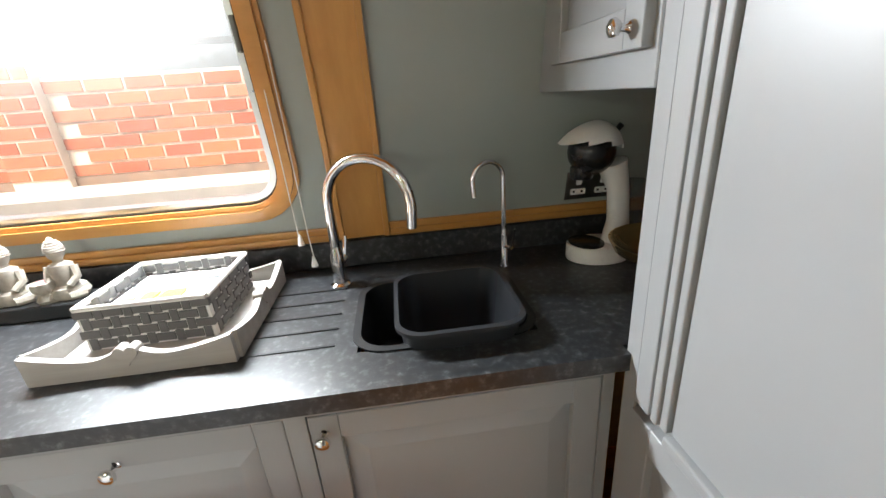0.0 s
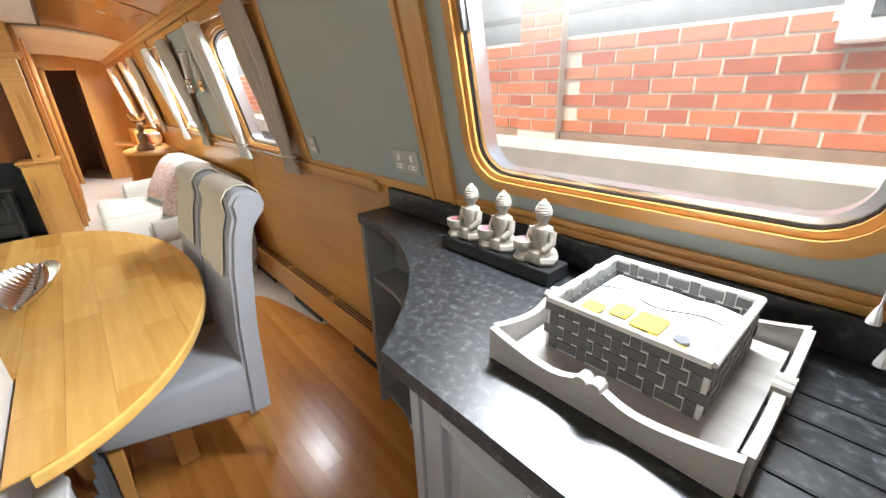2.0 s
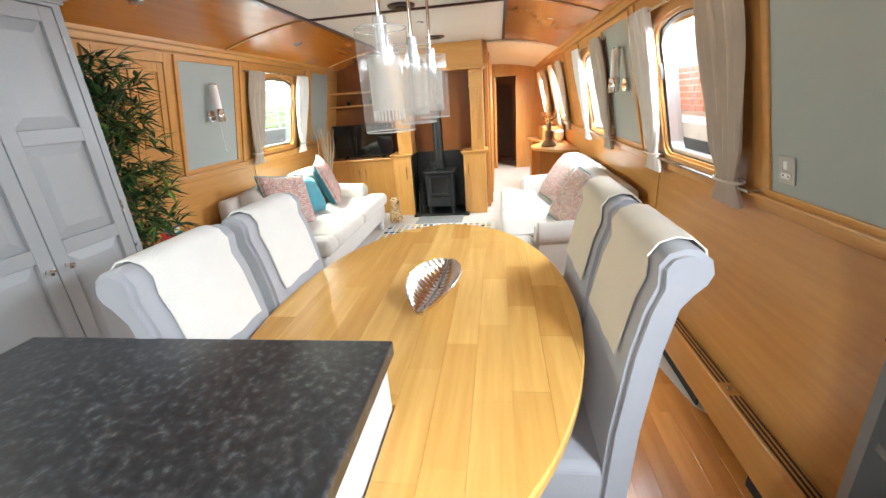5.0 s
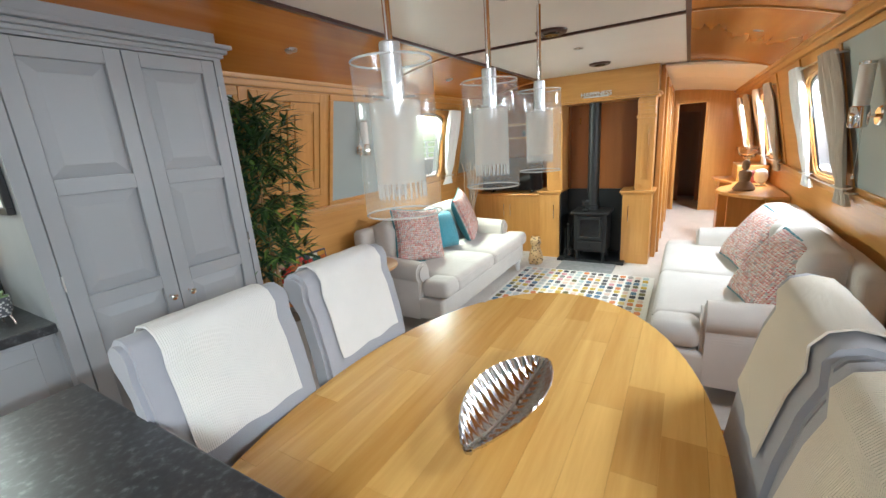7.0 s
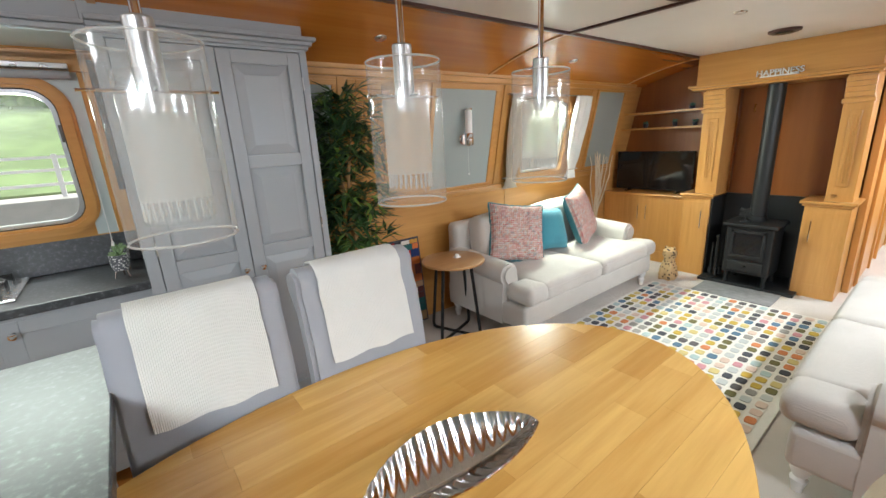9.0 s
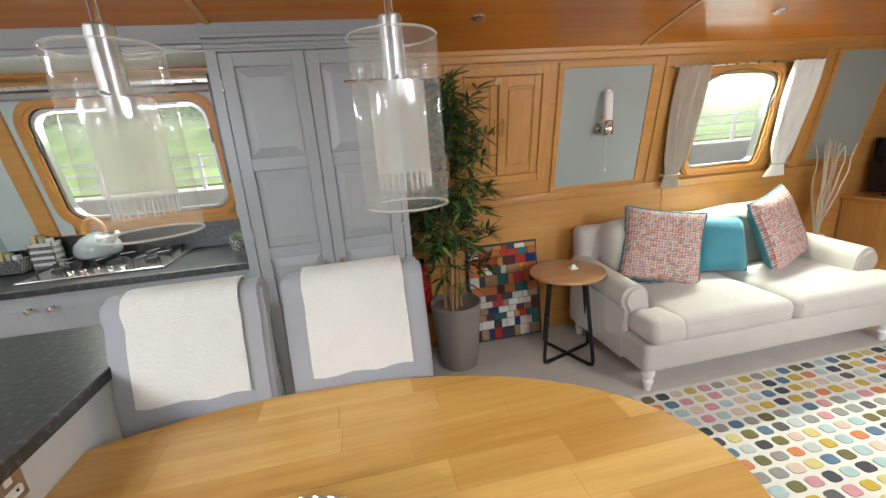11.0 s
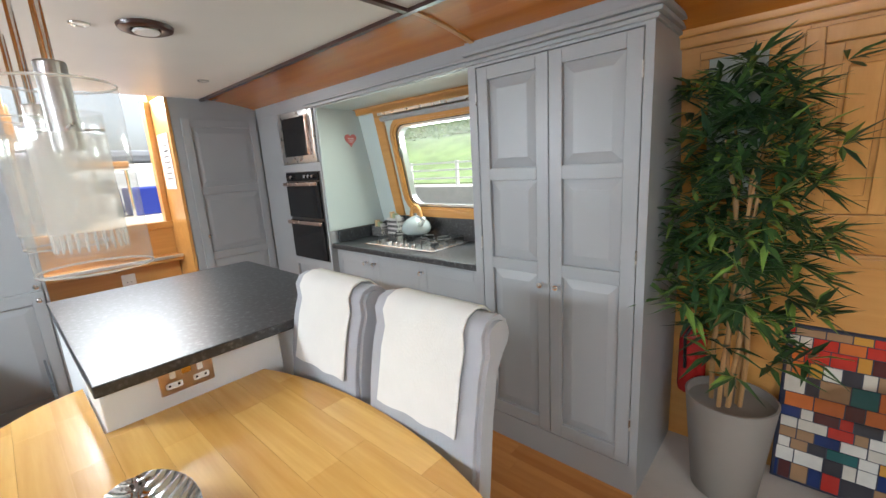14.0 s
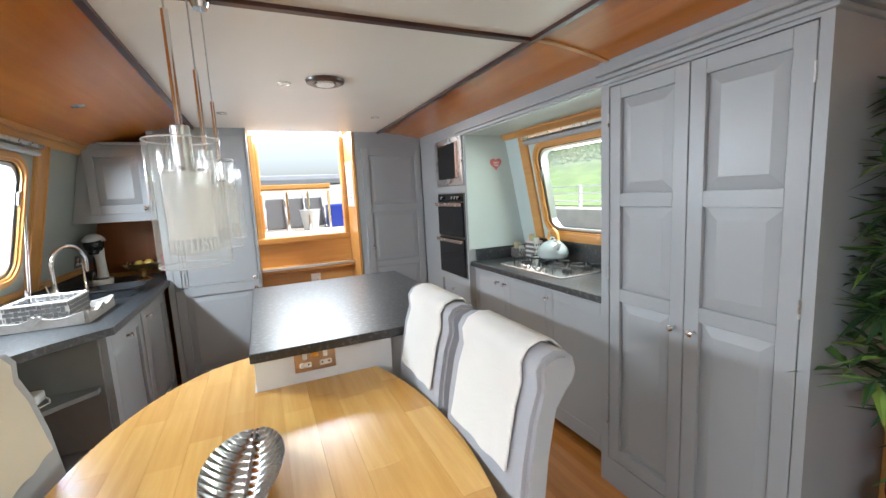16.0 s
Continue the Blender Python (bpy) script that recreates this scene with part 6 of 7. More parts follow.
for p, q in zip(rings, rings[1:]):
    for k in range(n):
        bm.faces.new((p[k], p[(k + 1) % n], q[(k + 1) % n], q[k]))
bm.faces.new(rings[0])
bm.faces.new(rings[-1])
part("shell", bm, paint("charcoal plastic", (0.022, 0.024, 0.028), 0.35), bowl2, smooth=True)
for k in range(4):
    bm = B()
    box(bm, -0.06 + k * 0.012, -0.02 + k * 0.03, 0.70 + 0.02 * k, 0.71 + 0.02 * k, 0.772, 0.778, 0.002, 1)
    part("rib", bm, black_matt, bowl2)


def arc_tap(base_at, height, reach, r, toward, name, label):
    """A swan-neck tap: upright, half circle and drop towards a direction."""
    t = thing(name, base_at, label, "tap")
    b0 = Vector(base_at)
    d = Vector((*toward, 0)).normalized()
    bm = B()
    lathe(bm, [(r * 2.1, 0), (r * 2.1, 0.006), (r * 1.5, 0.012), (r * 1.4, 0.09), (r * 1.1, 0.10), (r, 0.11), (0, 0.11)], base_at, 24)
    part("body", bm, chrome, t, smooth=True)
    pts = [b0 + Vector((0, 0, 0.10)), b0 + Vector((0, 0, height * 0.5))]
    rad = reach / 2
    for k in range(15):
        a = math.pi * k / 14 * 1.06
        pts.append(b0 + d * (rad - rad * math.cos(a)) + Vector((0, 0, height - rad + rad * math.sin(a))))
    last = pts[-1] - pts[-2]
    pts.append(pts[-1] + last.normalized() * height * 0.10)
    bm = B()
    tube(bm, pts, r, 14)
    part("spout", bm, chrome, t, "polished chrome swan neck", True)
    bm = B()
    sv = Vector((-d.y, d.x, 0))
    tube(bm, [b0 + sv * r * 1.2 + Vector((0, 0, 0.06)), b0 + sv * 0.035 + Vector((0, 0, 0.065))], r * 0.9, 12)
    tube(bm, [b0 + sv * 0.033 + Vector((0, 0, 0.065)), b0 + sv * 0.05 + Vector((0, 0, 0.12))], r * 0.45, 8)
    part("lever", bm, chrome, t, smooth=True)
    return t


arc_tap((-0.268, 0.95, CT), 0.33, 0.22, 0.0125, (1, -0.45), "mixer_tap", "chrome swan-neck mixer tap beside the sink")
arc_tap((0.173, 0.955, CT), 0.29, 0.09, 0.0065, (-1, -0.35), "filter_tap", "slim chrome filter tap beside the sink")

# tray with a woven basket
whitewash = wood("grey whitewashed wood", (0.27, 0.25, 0.225), (0.46, 0.44, 0.41), "x", 0.65, coat=0.0)
tray = thing("serving_tray", (-0.64, 0.85, CT), "grey whitewashed wooden tray with heart cut-outs", "tray")
TX0, TX1, TY0, TY1 = -0.80, -0.432, 0.655, 1.022
bm = B()
box(bm, TX0 + 0.015, TX1 - 0.015, TY0 + 0.015, TY1 - 0.015, CT + 0.002, CT + 0.014)
part("base", bm, whitewash, tray)


def tray_side(p0, p1, hump):
    """A side board with a rising middle between two floor points."""
    p0, p1 = Vector(p0), Vector(p1)
    bm = B()
    n = 24
    d = (p1 - p0).normalized()
    nrm = Vector((-d.y, d.x, 0)) * 0.007
    rows = []
    for k in range(n + 1):
        f = k / n
        h = 0.050 + (hump * (math.exp(-((f - 0.5) / 0.11) ** 2)) - 0.016 * math.sin(math.pi * f) + 0.01 * abs(2 * f - 1) ** 3)
        p = p0.lerp(p1, f)
        out = nrm.normalized() * -0.0
        rows.append([bm.verts.new(p + nrm), bm.verts.new(p - nrm), bm.verts.new(p - nrm * 1.0 + Vector((0, 0, h)) + out), bm.verts.new(p + nrm + Vector((0, 0, h)) + out)])
    for a, b in zip(rows, rows[1:]):
        for k in range(4):
            bm.faces.new((a[k], a[(k + 1) % 4], b[(k + 1) % 4], b[k]))
    bm.faces.new(rows[0])
    bm.faces.new(rows[-1])
    return part("side", bm, whitewash, tray)


def heart_outline(s):
    return [(s * 0.062 * math.sin(t) ** 3, s * 0.0039 * (13 * math.cos(t) - 5 * math.cos(2 * t) - 2 * math.cos(3 * t) - math.cos(4 * t))) for t in (2 * math.pi * k / 28 for k in range(28))]


z = CT + 0.002
for p0, p1, hm in (((TX0, TY0, z), (TX1, TY0, z), 0.022), ((TX0, TY1, z), (TX1, TY1, z), 0.022), ((TX0, TY0 + 0.008, z), (TX0, TY1 - 0.008, z), 0.022), ((TX1, TY0 + 0.008, z), (TX1, TY1 - 0.008, z), 0.022)):
    s = tray_side(p0, p1, hm)
    mid = (Vector(p0) + Vector(p1)) / 2
    bm = B()
    along_x = abs(p1[0] - p0[0]) > 0.1
    for k, (sc2, dd) in enumerate(((0.34, 0.0115),)):
        vs0 = []
        for sg in (-1, 1):
            vs0.append([bm.verts.new((mid.x + u, mid.y + sg * dd, CT + 0.048 + w) if along_x else (mid.x + sg * dd, mid.y + u, CT + 0.048 + w)) for u, w in heart_outline(sc2)])
        for j in range(28):
            bm.faces.new((vs0[0][j], vs0[0][(j + 1) % 28], vs0[1][(j + 1) % 28], vs0[1][j]))
        bm.faces.new(vs0[0])
        bm.faces.new(vs0[1])
    part("heart", bm, whitewash, s, "carved heart")

basket = thing("woven_basket", (-0.64, 0.82, CT + 0.015), "grey and white woven rectangular basket with tea towels", "basket")
BX0, BX1, BY0, BY1, BZ0, BZ1 = -0.745, -0.497, 0.735, 0.972, CT + 0.015, 1.008
grey_weave = cloth("charcoal woven strap", (0.095, 0.092, 0.09), 500, 0.9)
white_weave = cloth("white woven cord", (0.62, 0.60, 0.57), 500, 0.9)
for a, b, c, d in ((BX0, BX1, BY0, BY0 + 0.006), (BX0, BX1, BY1 - 0.006, BY1), (BX0, BX0 + 0.006, BY0 + 0.006, BY1 - 0.006), (BX1 - 0.006, BX1, BY0 + 0.006, BY1 - 0.006)):
    bm = B()
    box(bm, a, b, c, d, BZ0, BZ1)
    part("wall", bm, white_weave, basket)
bm = B()
for (x0_, y0_, x1_, y1_) in ((BX0, BY0, BX1, BY0), (BX1, BY0, BX1, BY1), (BX1, BY1, BX0, BY1), (BX0, BY1, BX0, BY0)):
    tube(bm, [(x0_, y0_, BZ1), (x1_, y1_, BZ1)], 0.006, 8)
part("rim", bm, white_weave, basket, smooth=True)
bm = B()
cell, high = 0.0275, 0.0225
for face in range(4):
    ln = (BX1 - BX0) if face < 2 else (BY1 - BY0)
    n_cells = int(ln / cell)
    pad = (ln - n_cells * cell) / 2
    for i in range(n_cells):
        for j in range(4):
            u0, w0 = pad + i * cell, BZ0 + 0.002 + j * high
            if (i + j) % 2:
                ra, rb, rc, rd = u0 - 0.004, u0 + cell + 0.004, w0 + 0.003, w0 + high - 0.003
            else:
                ra, rb, rc, rd = u0 + 0.006, u0 + cell - 0.006, w0 - 0.001, w0 + high + 0.001
            proud = 0.003 if (i + j) % 2 else 0.0022
            for lift in ((-proud, 0.0), (0.006, 0.006 + proud)):
                if face == 0:
                    box(bm, BX0 + ra, BX0 + rb, BY0 + lift[0], BY0 + lift[1], rc, rd)
                elif face == 1:
                    box(bm, BX0 + ra, BX0 + rb, BY1 - lift[0], BY1 - lift[1], rc, rd)
                elif face == 2:
                    box(bm, BX0 + lift[0], BX0 + lift[1], BY0 + ra, BY0 + rb, rc, rd)
                else:
                    box(bm, BX1 - lift[0], BX1 - lift[1], BY0 + ra, BY0 + rb, rc, rd)
tagged(part("weave", bm, grey_weave, basket, "charcoal woven straps"), kind="stuff")
towels = []
for k, (z0_, col, ya, label) in enumerate(((0.950, (0.66, 0.50, 0.10), 0.008, "folded yellow checked tea towel in the basket"), (0.966, (0.70, 0.69, 0.66), 0.022, "folded white tea towel in the basket"), (0.980, (0.72, 0.72, 0.70), 0.034, "folded white tea towel with a yellow and grey print"))):
    bm = B()
    puff(bm, BX0 + 0.014, BX1 - 0.014, BY0 + ya, BY1 - 0.012, z0_ - 0.013, z0_, 0.005, 0.0)
    towels.append(solo("tea_towel", bm, cloth("tea towel %d" % k, col, 500, 0.95), label, "towel", at=((BX0 + BX1) / 2, (BY0 + BY1) / 2, z0_ - 0.013), smooth=True))
yellow_print, grey_print = cloth("yellow print", (0.72, 0.48, 0.04), 500, 0.95), cloth("grey print", (0.12, 0.13, 0.14), 500, 0.95)
for x0_, x1_, y0_, y1_ in ((-0.715, -0.68, 0.785, 0.82), (-0.672, -0.64, 0.80, 0.845), (-0.632, -0.585, 0.79, 0.845), (-0.60, -0.53, 0.772, 0.786), (-0.70, -0.61, 0.772, 0.783)):
    bm = B()
    prism(bm, round_rect(x0_, x1_, y0_, y1_, 0.006, 4), 0.9835, 0.985)
    part("print", bm, yellow_print, towels[2], "yellow printed patch")
bm = B()
prism(bm, oval_cut([(-0.57, 0.79), (-0.54, 0.79), (-0.54, 0.82), (-0.57, 0.82)], 0.012, 0.012, -0.555, 0.805, 24), 0.9835, 0.985)
part("print", bm, grey_print, towels[2], "grey printed dot")
bm = B()
tube(bm, [(-0.725 + 0.2 * f, 0.885 + 0.012 * math.sin(9 * f), 0.9835) for f in (k / 16 for k in range(17))], 0.0015, 5)
part("print", bm, grey_print, towels[2], "thin grey printed line")

# tealight figures on a black plinth
tl = B()
box(tl, -1.25, -0.882, 0.938, 1.022, CT, CT + 0.038, 0.003, 1)
solo("plinth", tl, black_matt, "long black wooden tealight plinth on the worktop", "candle holder", at=(-1.06, 0.965, CT))
stone = paint("pale antique stone", (0.37, 0.34, 0.29), 0.55, 0.28, 38, 200, 0.15)
bm = B()
prof = [(0.0, 0), (0.045, 0.002), (0.052, 0.014), (0.045, 0.03), (0.030, 0.036), (0.028, 0.05), (0.034, 0.075), (0.030, 0.088), (0.013, 0.094), (0.012, 0.100), (0.019, 0.108), (0.022, 0.120), (0.021, 0.130), (0.016, 0.140), (0.010, 0.147), (0.006, 0.155), (0, 0.158)]
lathe(bm, prof, (0, 0, 0), 20)
for v in bm.verts:
    if v.co.z < 0.09:
        v.co.y *= 0.72
        v.co.x *= 0.84
    else:
        v.co.x *= 0.86
        v.co.y *= 0.86
for k in range(5):
    z = 0.122 + 0.006 * k
    rad = (0.0195, 0.019, 0.0178, 0.0152, 0.0112)[k]
    tube(bm, [(rad * math.cos(t), rad * math.sin(t), z) for t in (2 * math.pi * q / 16 for q in range(17))], 0.0022, 5)
for sg in (-1, 1):
    tube(bm, [(sg * 0.028, 0, 0.082), (sg * 0.033, -0.006, 0.055), (sg * 0.022, -0.024, 0.038)], [0.010, 0.009, 0.008], 8)
    tube(bm, [(sg * 0.038, -0.005, 0.012), (sg * 0.016, -0.030, 0.012)], [0.014, 0.012], 8)
fig = solo("seated_figure", bm, stone, "pale stone seated figurine with beaded hair", "statue", group="figures on the plinth", smooth=True)
fig.matrix_basis = pose(-1.180, 0.988, CT + 0.038)
for x in (-1.062, -0.938):
    copy_thing(fig, pose(x, 0.986, CT + 0.038))
pot0 = thing("tealight_cup", (0, 0, 0), "pale stone cup with a pink tealight", "candle holder", "cups on the plinth")
bm = B()
lathe(bm, [(0.0, 0), (0.020, 0), (0.024, 0.008), (0.019, 0.018), (0.015, 0.024), (0.022, 0.029), (0.025, 0.036), (0.0255, 0.052), (0.0215, 0.053), (0.0205, 0.046), (0, 0.046)], (0, 0, 0), 22)
part("cup", bm, stone, pot0, smooth=True)
bm = B()
lathe(bm, [(0.0, 0.0465), (0.0185, 0.0465), (0.0185, 0.0515), (0.013, 0.050), (0, 0.050)], (0, 0, 0), 18)
part("tealight", bm, paint("pink wax", (0.62, 0.22, 0.26), 0.5), pot0, "pink tealight", True)
pot0.matrix_basis = pose(-1.222, 0.966, CT + 0.038)
for x in (-1.100, -0.978):
    copy_thing(pot0, pose(x, 0.966, CT + 0.038))

# wall cupboard above the coffee machine
wc = thing("wall_cupboard", (0.5, 0.75, 1.34), "warm grey wall cupboard with a fielded door", "cupboard")
bm = B()
vs = box(bm, 0.285, STERN - 0.003, 0.535, 0.965, 1.34, 1.86, 0.002, 1)
for v in vs:
    if v.co.y > 0.8:
        v.co.y = wall_y(1, v.co.z) - 0.012
part("body", bm, grey_paint, wc)
bm = B()
box(bm, 0.262, 0.30, 0.535, 0.925, 1.86, 1.875, 0.004)
part("cornice", bm, grey_paint, wc)
panel_door(wc, 0.345, 0.43, (), grey_paint, facing(0.268, 0.895, 1.395, "-x"), stile=0.05)
knob(wc, (0.267, 0.585, 1.425), (-1, 0, 0))
bm = B()
box(bm, STERN - 0.012, STERN - 0.004, 0.535, 1.06, 0.935, 1.34)
solo("splash_panel", bm, brown_ply, "brown ply panel behind the coffee machine", "panel", "structure")

CX, CY = 0.448, 0.95
cm = thing("coffee_machine", (CX, CY, CT), "white and black capsule coffee machine with a beaked lid", "coffee machine")


def oval(cx, cy, a, b, n=28):
    return [(cx + a * math.cos(2 * math.pi * k / n), cy + b * math.sin(2 * math.pi * k / n)) for k in range(n)]


bm = B()
prism(bm, oval(CX - 0.01, CY, 0.088, 0.068), CT, CT + 0.045, 0.006)
part("base", bm, white_plastic, cm, smooth=True)
bm = B()
prism(bm, oval(CX - 0.045, CY, 0.046, 0.056), CT + 0.0452, CT + 0.050, 0.002)
part("drip_tray", bm, black_plastic, cm, smooth=True)
bm = B()
tube(bm, [(CX + 0.035, CY, CT + 0.035), (CX + 0.042, CY, CT + 0.10), (CX + 0.035, CY, CT + 0.19), (CX + 0.012, CY, CT + 0.26)], [0.036, 0.029, 0.028, 0.038], 18)
part("column", bm, white_plastic, cm, smooth=True)
bm = B()
tube(bm, [(CX + 0.085, CY + 0.02, CT + 0.03), (CX + 0.095, CY + 0.02, CT + 0.12), (CX + 0.082, CY + 0.02, CT + 0.20)], [0.034, 0.04, 0.036], 18)
part("water_tank", bm, film("smoky tank plastic", (0.72, 0.74, 0.75), 0.8, 0.12), cm, "translucent grey water tank", True)
bm = B()
bmesh.ops.create_uvsphere(bm, u_segments=28, v_segments=18, radius=0.060, matrix=Matrix.LocRotScale((CX - 0.045, CY, CT + 0.292), None, (1, 0.95, 1)))
lathe(bm, [(0.026, 0.0), (0.03, 0.012), (0.03, 0.03)], (CX - 0.068, CY, CT + 0.225), 16)
part("head", bm, black_plastic, cm, "black round head", True)
bm = B()
bmesh.ops.create_uvsphere(bm, u_segments=28, v_segments=18, radius=0.066, matrix=Matrix.Translation((CX - 0.040, CY, CT + 0.298)))
bmesh.ops.delete(bm, geom=[v for v in bm.verts if v.co.z < CT + 0.312 + 0.25 * (CX - 0.04 - v.co.x)], context="VERTS")
for v in bm.verts:
    d = CX - 0.04 - v.co.x
    if d > 0:
        v.co.x -= d * 0.55
        v.co.z -= d * 0.30
bmesh.ops.solidify(bm, geom=bm.faces[:], thickness=-0.004)
part("lid", bm, white_plastic, cm, "white beaked lid", True)
bm = B()
tube(bm, [(CX + 0.012, CY, CT + 0.335), (CX + 0.030, CY, CT + 0.352)], [0.006, 0.008], 8)
part("lever", bm, black_plastic, cm, "black locking lever")
FX, FY = 0.475, 0.705
fs = thing("fruit_stand", (FX, FY, CT), "brass footed bowl of fruit on the worktop", "bowl")
bm = B()
lathe(bm, [(0.0, 0), (0.055, 0), (0.05, 0.008), (0.014, 0.022), (0.014, 0.055), (0.05, 0.07), (0.115, 0.105), (0.128, 0.13), (0.122, 0.13), (0.05, 0.08), (0, 0.075)], (FX, FY, CT), 32)
part("bowl", bm, brass, fs, smooth=True)
for k, (dx, dy, col) in enumerate(((-0.03, 0.01, (0.45, 0.32, 0.04)), (0.03, 0.03, (0.10, 0.05, 0.03)), (0.01, -0.04, (0.42, 0.30, 0.05)))):
    bm = B()
    bmesh.ops.create_uvsphere(bm, u_segments=16, v_segments=12, radius=0.032, matrix=Matrix.LocRotScale((FX + dx, FY + dy, CT + 0.118), None, (1.0, 1.0, 0.92)))
    solo("fruit", bm, paint("fruit skin %d" % k, col, 0.4, 0.2, 20), "ripe fruit in the brass bowl", "fruit", group="fruit in the bowl", smooth=True)
bm = B()
lathe(bm, [(0.0, 0), (0.03, 0), (0.032, 0.004), (0.032, 0.14), (0.022, 0.155), (0.012, 0.16), (0.012, 0.185), (0, 0.186)], (0.68, 0.60, CT), 20)
solo("red_bottle", bm, paint("red bottle plastic", (0.42, 0.03, 0.03), 0.3), "red plastic bottle on the worktop", "bottle", at=(0.68, 0.60, CT), smooth=True)

# blind cords
for x, zb in ((-0.37, 0.995), (-0.345, 0.93)):
    bm = B()
    tube(bm, [(x, 0.945, 1.78), (x, 1.02, 1.02), (x + 0.001, 1.03, zb + 0.03)], 0.0016, 6)
    lathe(bm, [(0.003, 0.03), (0.009, 0.005), (0.009, 0), (0, 0)], (x, 1.03, zb), 12)
    solo("blind_cord", bm, white_plastic, "white blind cord with an acorn pull", "cord", at=(x, 1.03, zb))

# hob, kettle, pots
hob = thing("gas_hob", (-1.13, -1.80, CT), "stainless gas hob with cast pan supports", "hob")
HX0, HX1, HY0, HY1 = -1.39, -0.76, -2.02, -1.64
bm = B()
box(bm, HX0, HX1, HY0, HY1, CT + 0.001, CT + 0.012, 0.004)
part("plate", bm, metal("stainless steel", (0.72, 0.71, 0.69), 0.22), hob)
for x, y, r in ((-1.28, -1.93, 0.035), (-1.28, -1.78, 0.026), (-1.08, -1.86, 0.045), (-0.87, -1.93, 0.03), (-0.87, -1.78, 0.03)):
    bm = B()
    lathe(bm, [(0.0, 0.012), (r * 1.2, 0.012), (r * 1.15, 0.022), (r, 0.022), (r, 0.030), (0, 0.032)], (x, y, CT), 20)
    part("burner", bm, black_iron, hob, smooth=True)
    for k in range(4):
        bm = B()
        a = radians(45 + 90 * k)
        p = Vector((x, y, CT + 0.012))
        d = Vector((math.cos(a), math.sin(a), 0))
        tube(bm, [p + d * 0.085, p + d * 0.085 + Vector((0, 0, 0.032)), p + d * 0.02 + Vector((0, 0, 0.036))], 0.0045, 6)
        part("pan_support", bm, black_iron, hob)
for k in range(5):
    bm = B()
    lathe(bm, [(0.0, 0.012), (0.015, 0.012), (0.014, 0.03), (0.011, 0.033), (0, 0.033)], (-1.20 + 0.055 * k, -1.67, CT), 14)
    part("knob", bm, chrome, hob, "chrome hob knob", True)
kt = thing("kettle", (-0.97, -1.90, CT + 0.048), "pale green stovetop kettle with a wooden handle", "kettle")
bm = B()
lathe(bm, [(0.0, 0), (0.085, 0), (0.10, 0.012), (0.105, 0.035), (0.095, 0.07), (0.065, 0.10), (0.035, 0.115), (0.03, 0.12), (0.01, 0.125), (0.012, 0.14), (0, 0.143)], (-0.97, -1.90, CT + 0.048), 32)
part("body", bm, paint("pale sage enamel", (0.27, 0.31, 0.31), 0.2, coat=0.4), kt, smooth=True)
bm = B()
tube(bm, [(-1.04, -1.87, CT + 0.12), (-1.09, -1.85, CT + 0.15), (-1.11, -1.84, CT + 0.17)], [0.022, 0.015, 0.011], 12)
part("spout", bm, paint("pale sage enamel", (0.42, 0.46, 0.43), 0.2, coat=0.4), kt, smooth=True)
bm = B()
tube(bm, [(-0.92 - 0.05 * (1 - math.cos(t)), -1.905, CT + 0.165 + 0.075 * math.sin(t)) for t in (math.pi * k / 14 for k in range(15))], 0.011, 10)
part("handle", bm, pale_leg, kt, "pale wooden hoop handle", True)
kt.location = kt.location + Vector((-0.01, -0.02, 0))
for x, y, w, h in ((-0.575, -1.93, 0.055, 0.075), (-0.715, -1.965, 0.055, 0.14)):
    cb = thing("storage_basket", (x, y, CT), "small grey and white woven basket on the worktop", "basket", "small woven baskets")
    bm = B()
    for a, b, c, d in ((-w, w, -w * 0.7, -w * 0.7 + 0.004), (-w, w, w * 0.7 - 0.004, w * 0.7), (-w, -w + 0.004, -w * 0.7, w * 0.7), (w - 0.004, w, -w * 0.7, w * 0.7)):
        box(bm, x + a, x + b, y + c, y + d, CT + 0.001, CT + h)
    box(bm, x - w, x + w, y - w * 0.7, y + w * 0.7, CT + 0.001, CT + 0.006)
    part("shell", bm, white_weave, cb)
    bm = B()
    for i in range(8):
        for j in range(4):
            u0 = -w + 0.003 + i * (2 * w / 8)
            w0 = CT + 0.005 + j * h / 4.2
            if (i + j) % 2:
                box(bm, x + u0, x + u0 + 0.012, y + w * 0.7, y + w * 0.7 + 0.002, w0, w0 + 0.008)
                box(bm, x + u0, x + u0 + 0.012, y + w * 0.7, y + w * 0.7 + 0.002, w0 + 0.010, w0 + 0.017)
                box(bm, x - w - 0.002, x - w, y - w * 0.7 + (u0 + w) * 0.68, y - w * 0.7 + (u0 + w) * 0.68 + 0.009, w0, w0 + 0.015)
            else:
                box(bm, x + u0, x + u0 + 0.005, y + w * 0.7, y + w * 0.7 + 0.002, w0, w0 + 0.018)
                box(bm, x + u0 + 0.007, x + u0 + 0.012, y + w * 0.7, y + w * 0.7 + 0.002, w0, w0 + 0.018)
    tagged(part("weave", bm, grey_weave, cb), kind="stuff")
    for k in range(3):
        bm = B()
        box(bm, x - w * 0.7 + 0.03 * k, x - w * 0.7 + 0.03 * k + 0.02, y - 0.02, y + 0.02, CT + 0.01, CT + h + 0.02 + 0.012 * k, 0.003, 1)
        part("packet", bm, paint("packet %d" % k, ((0.62, 0.62, 0.60), (0.35, 0.42, 0.25), (0.6, 0.45, 0.25))[k], 0.5), cb)
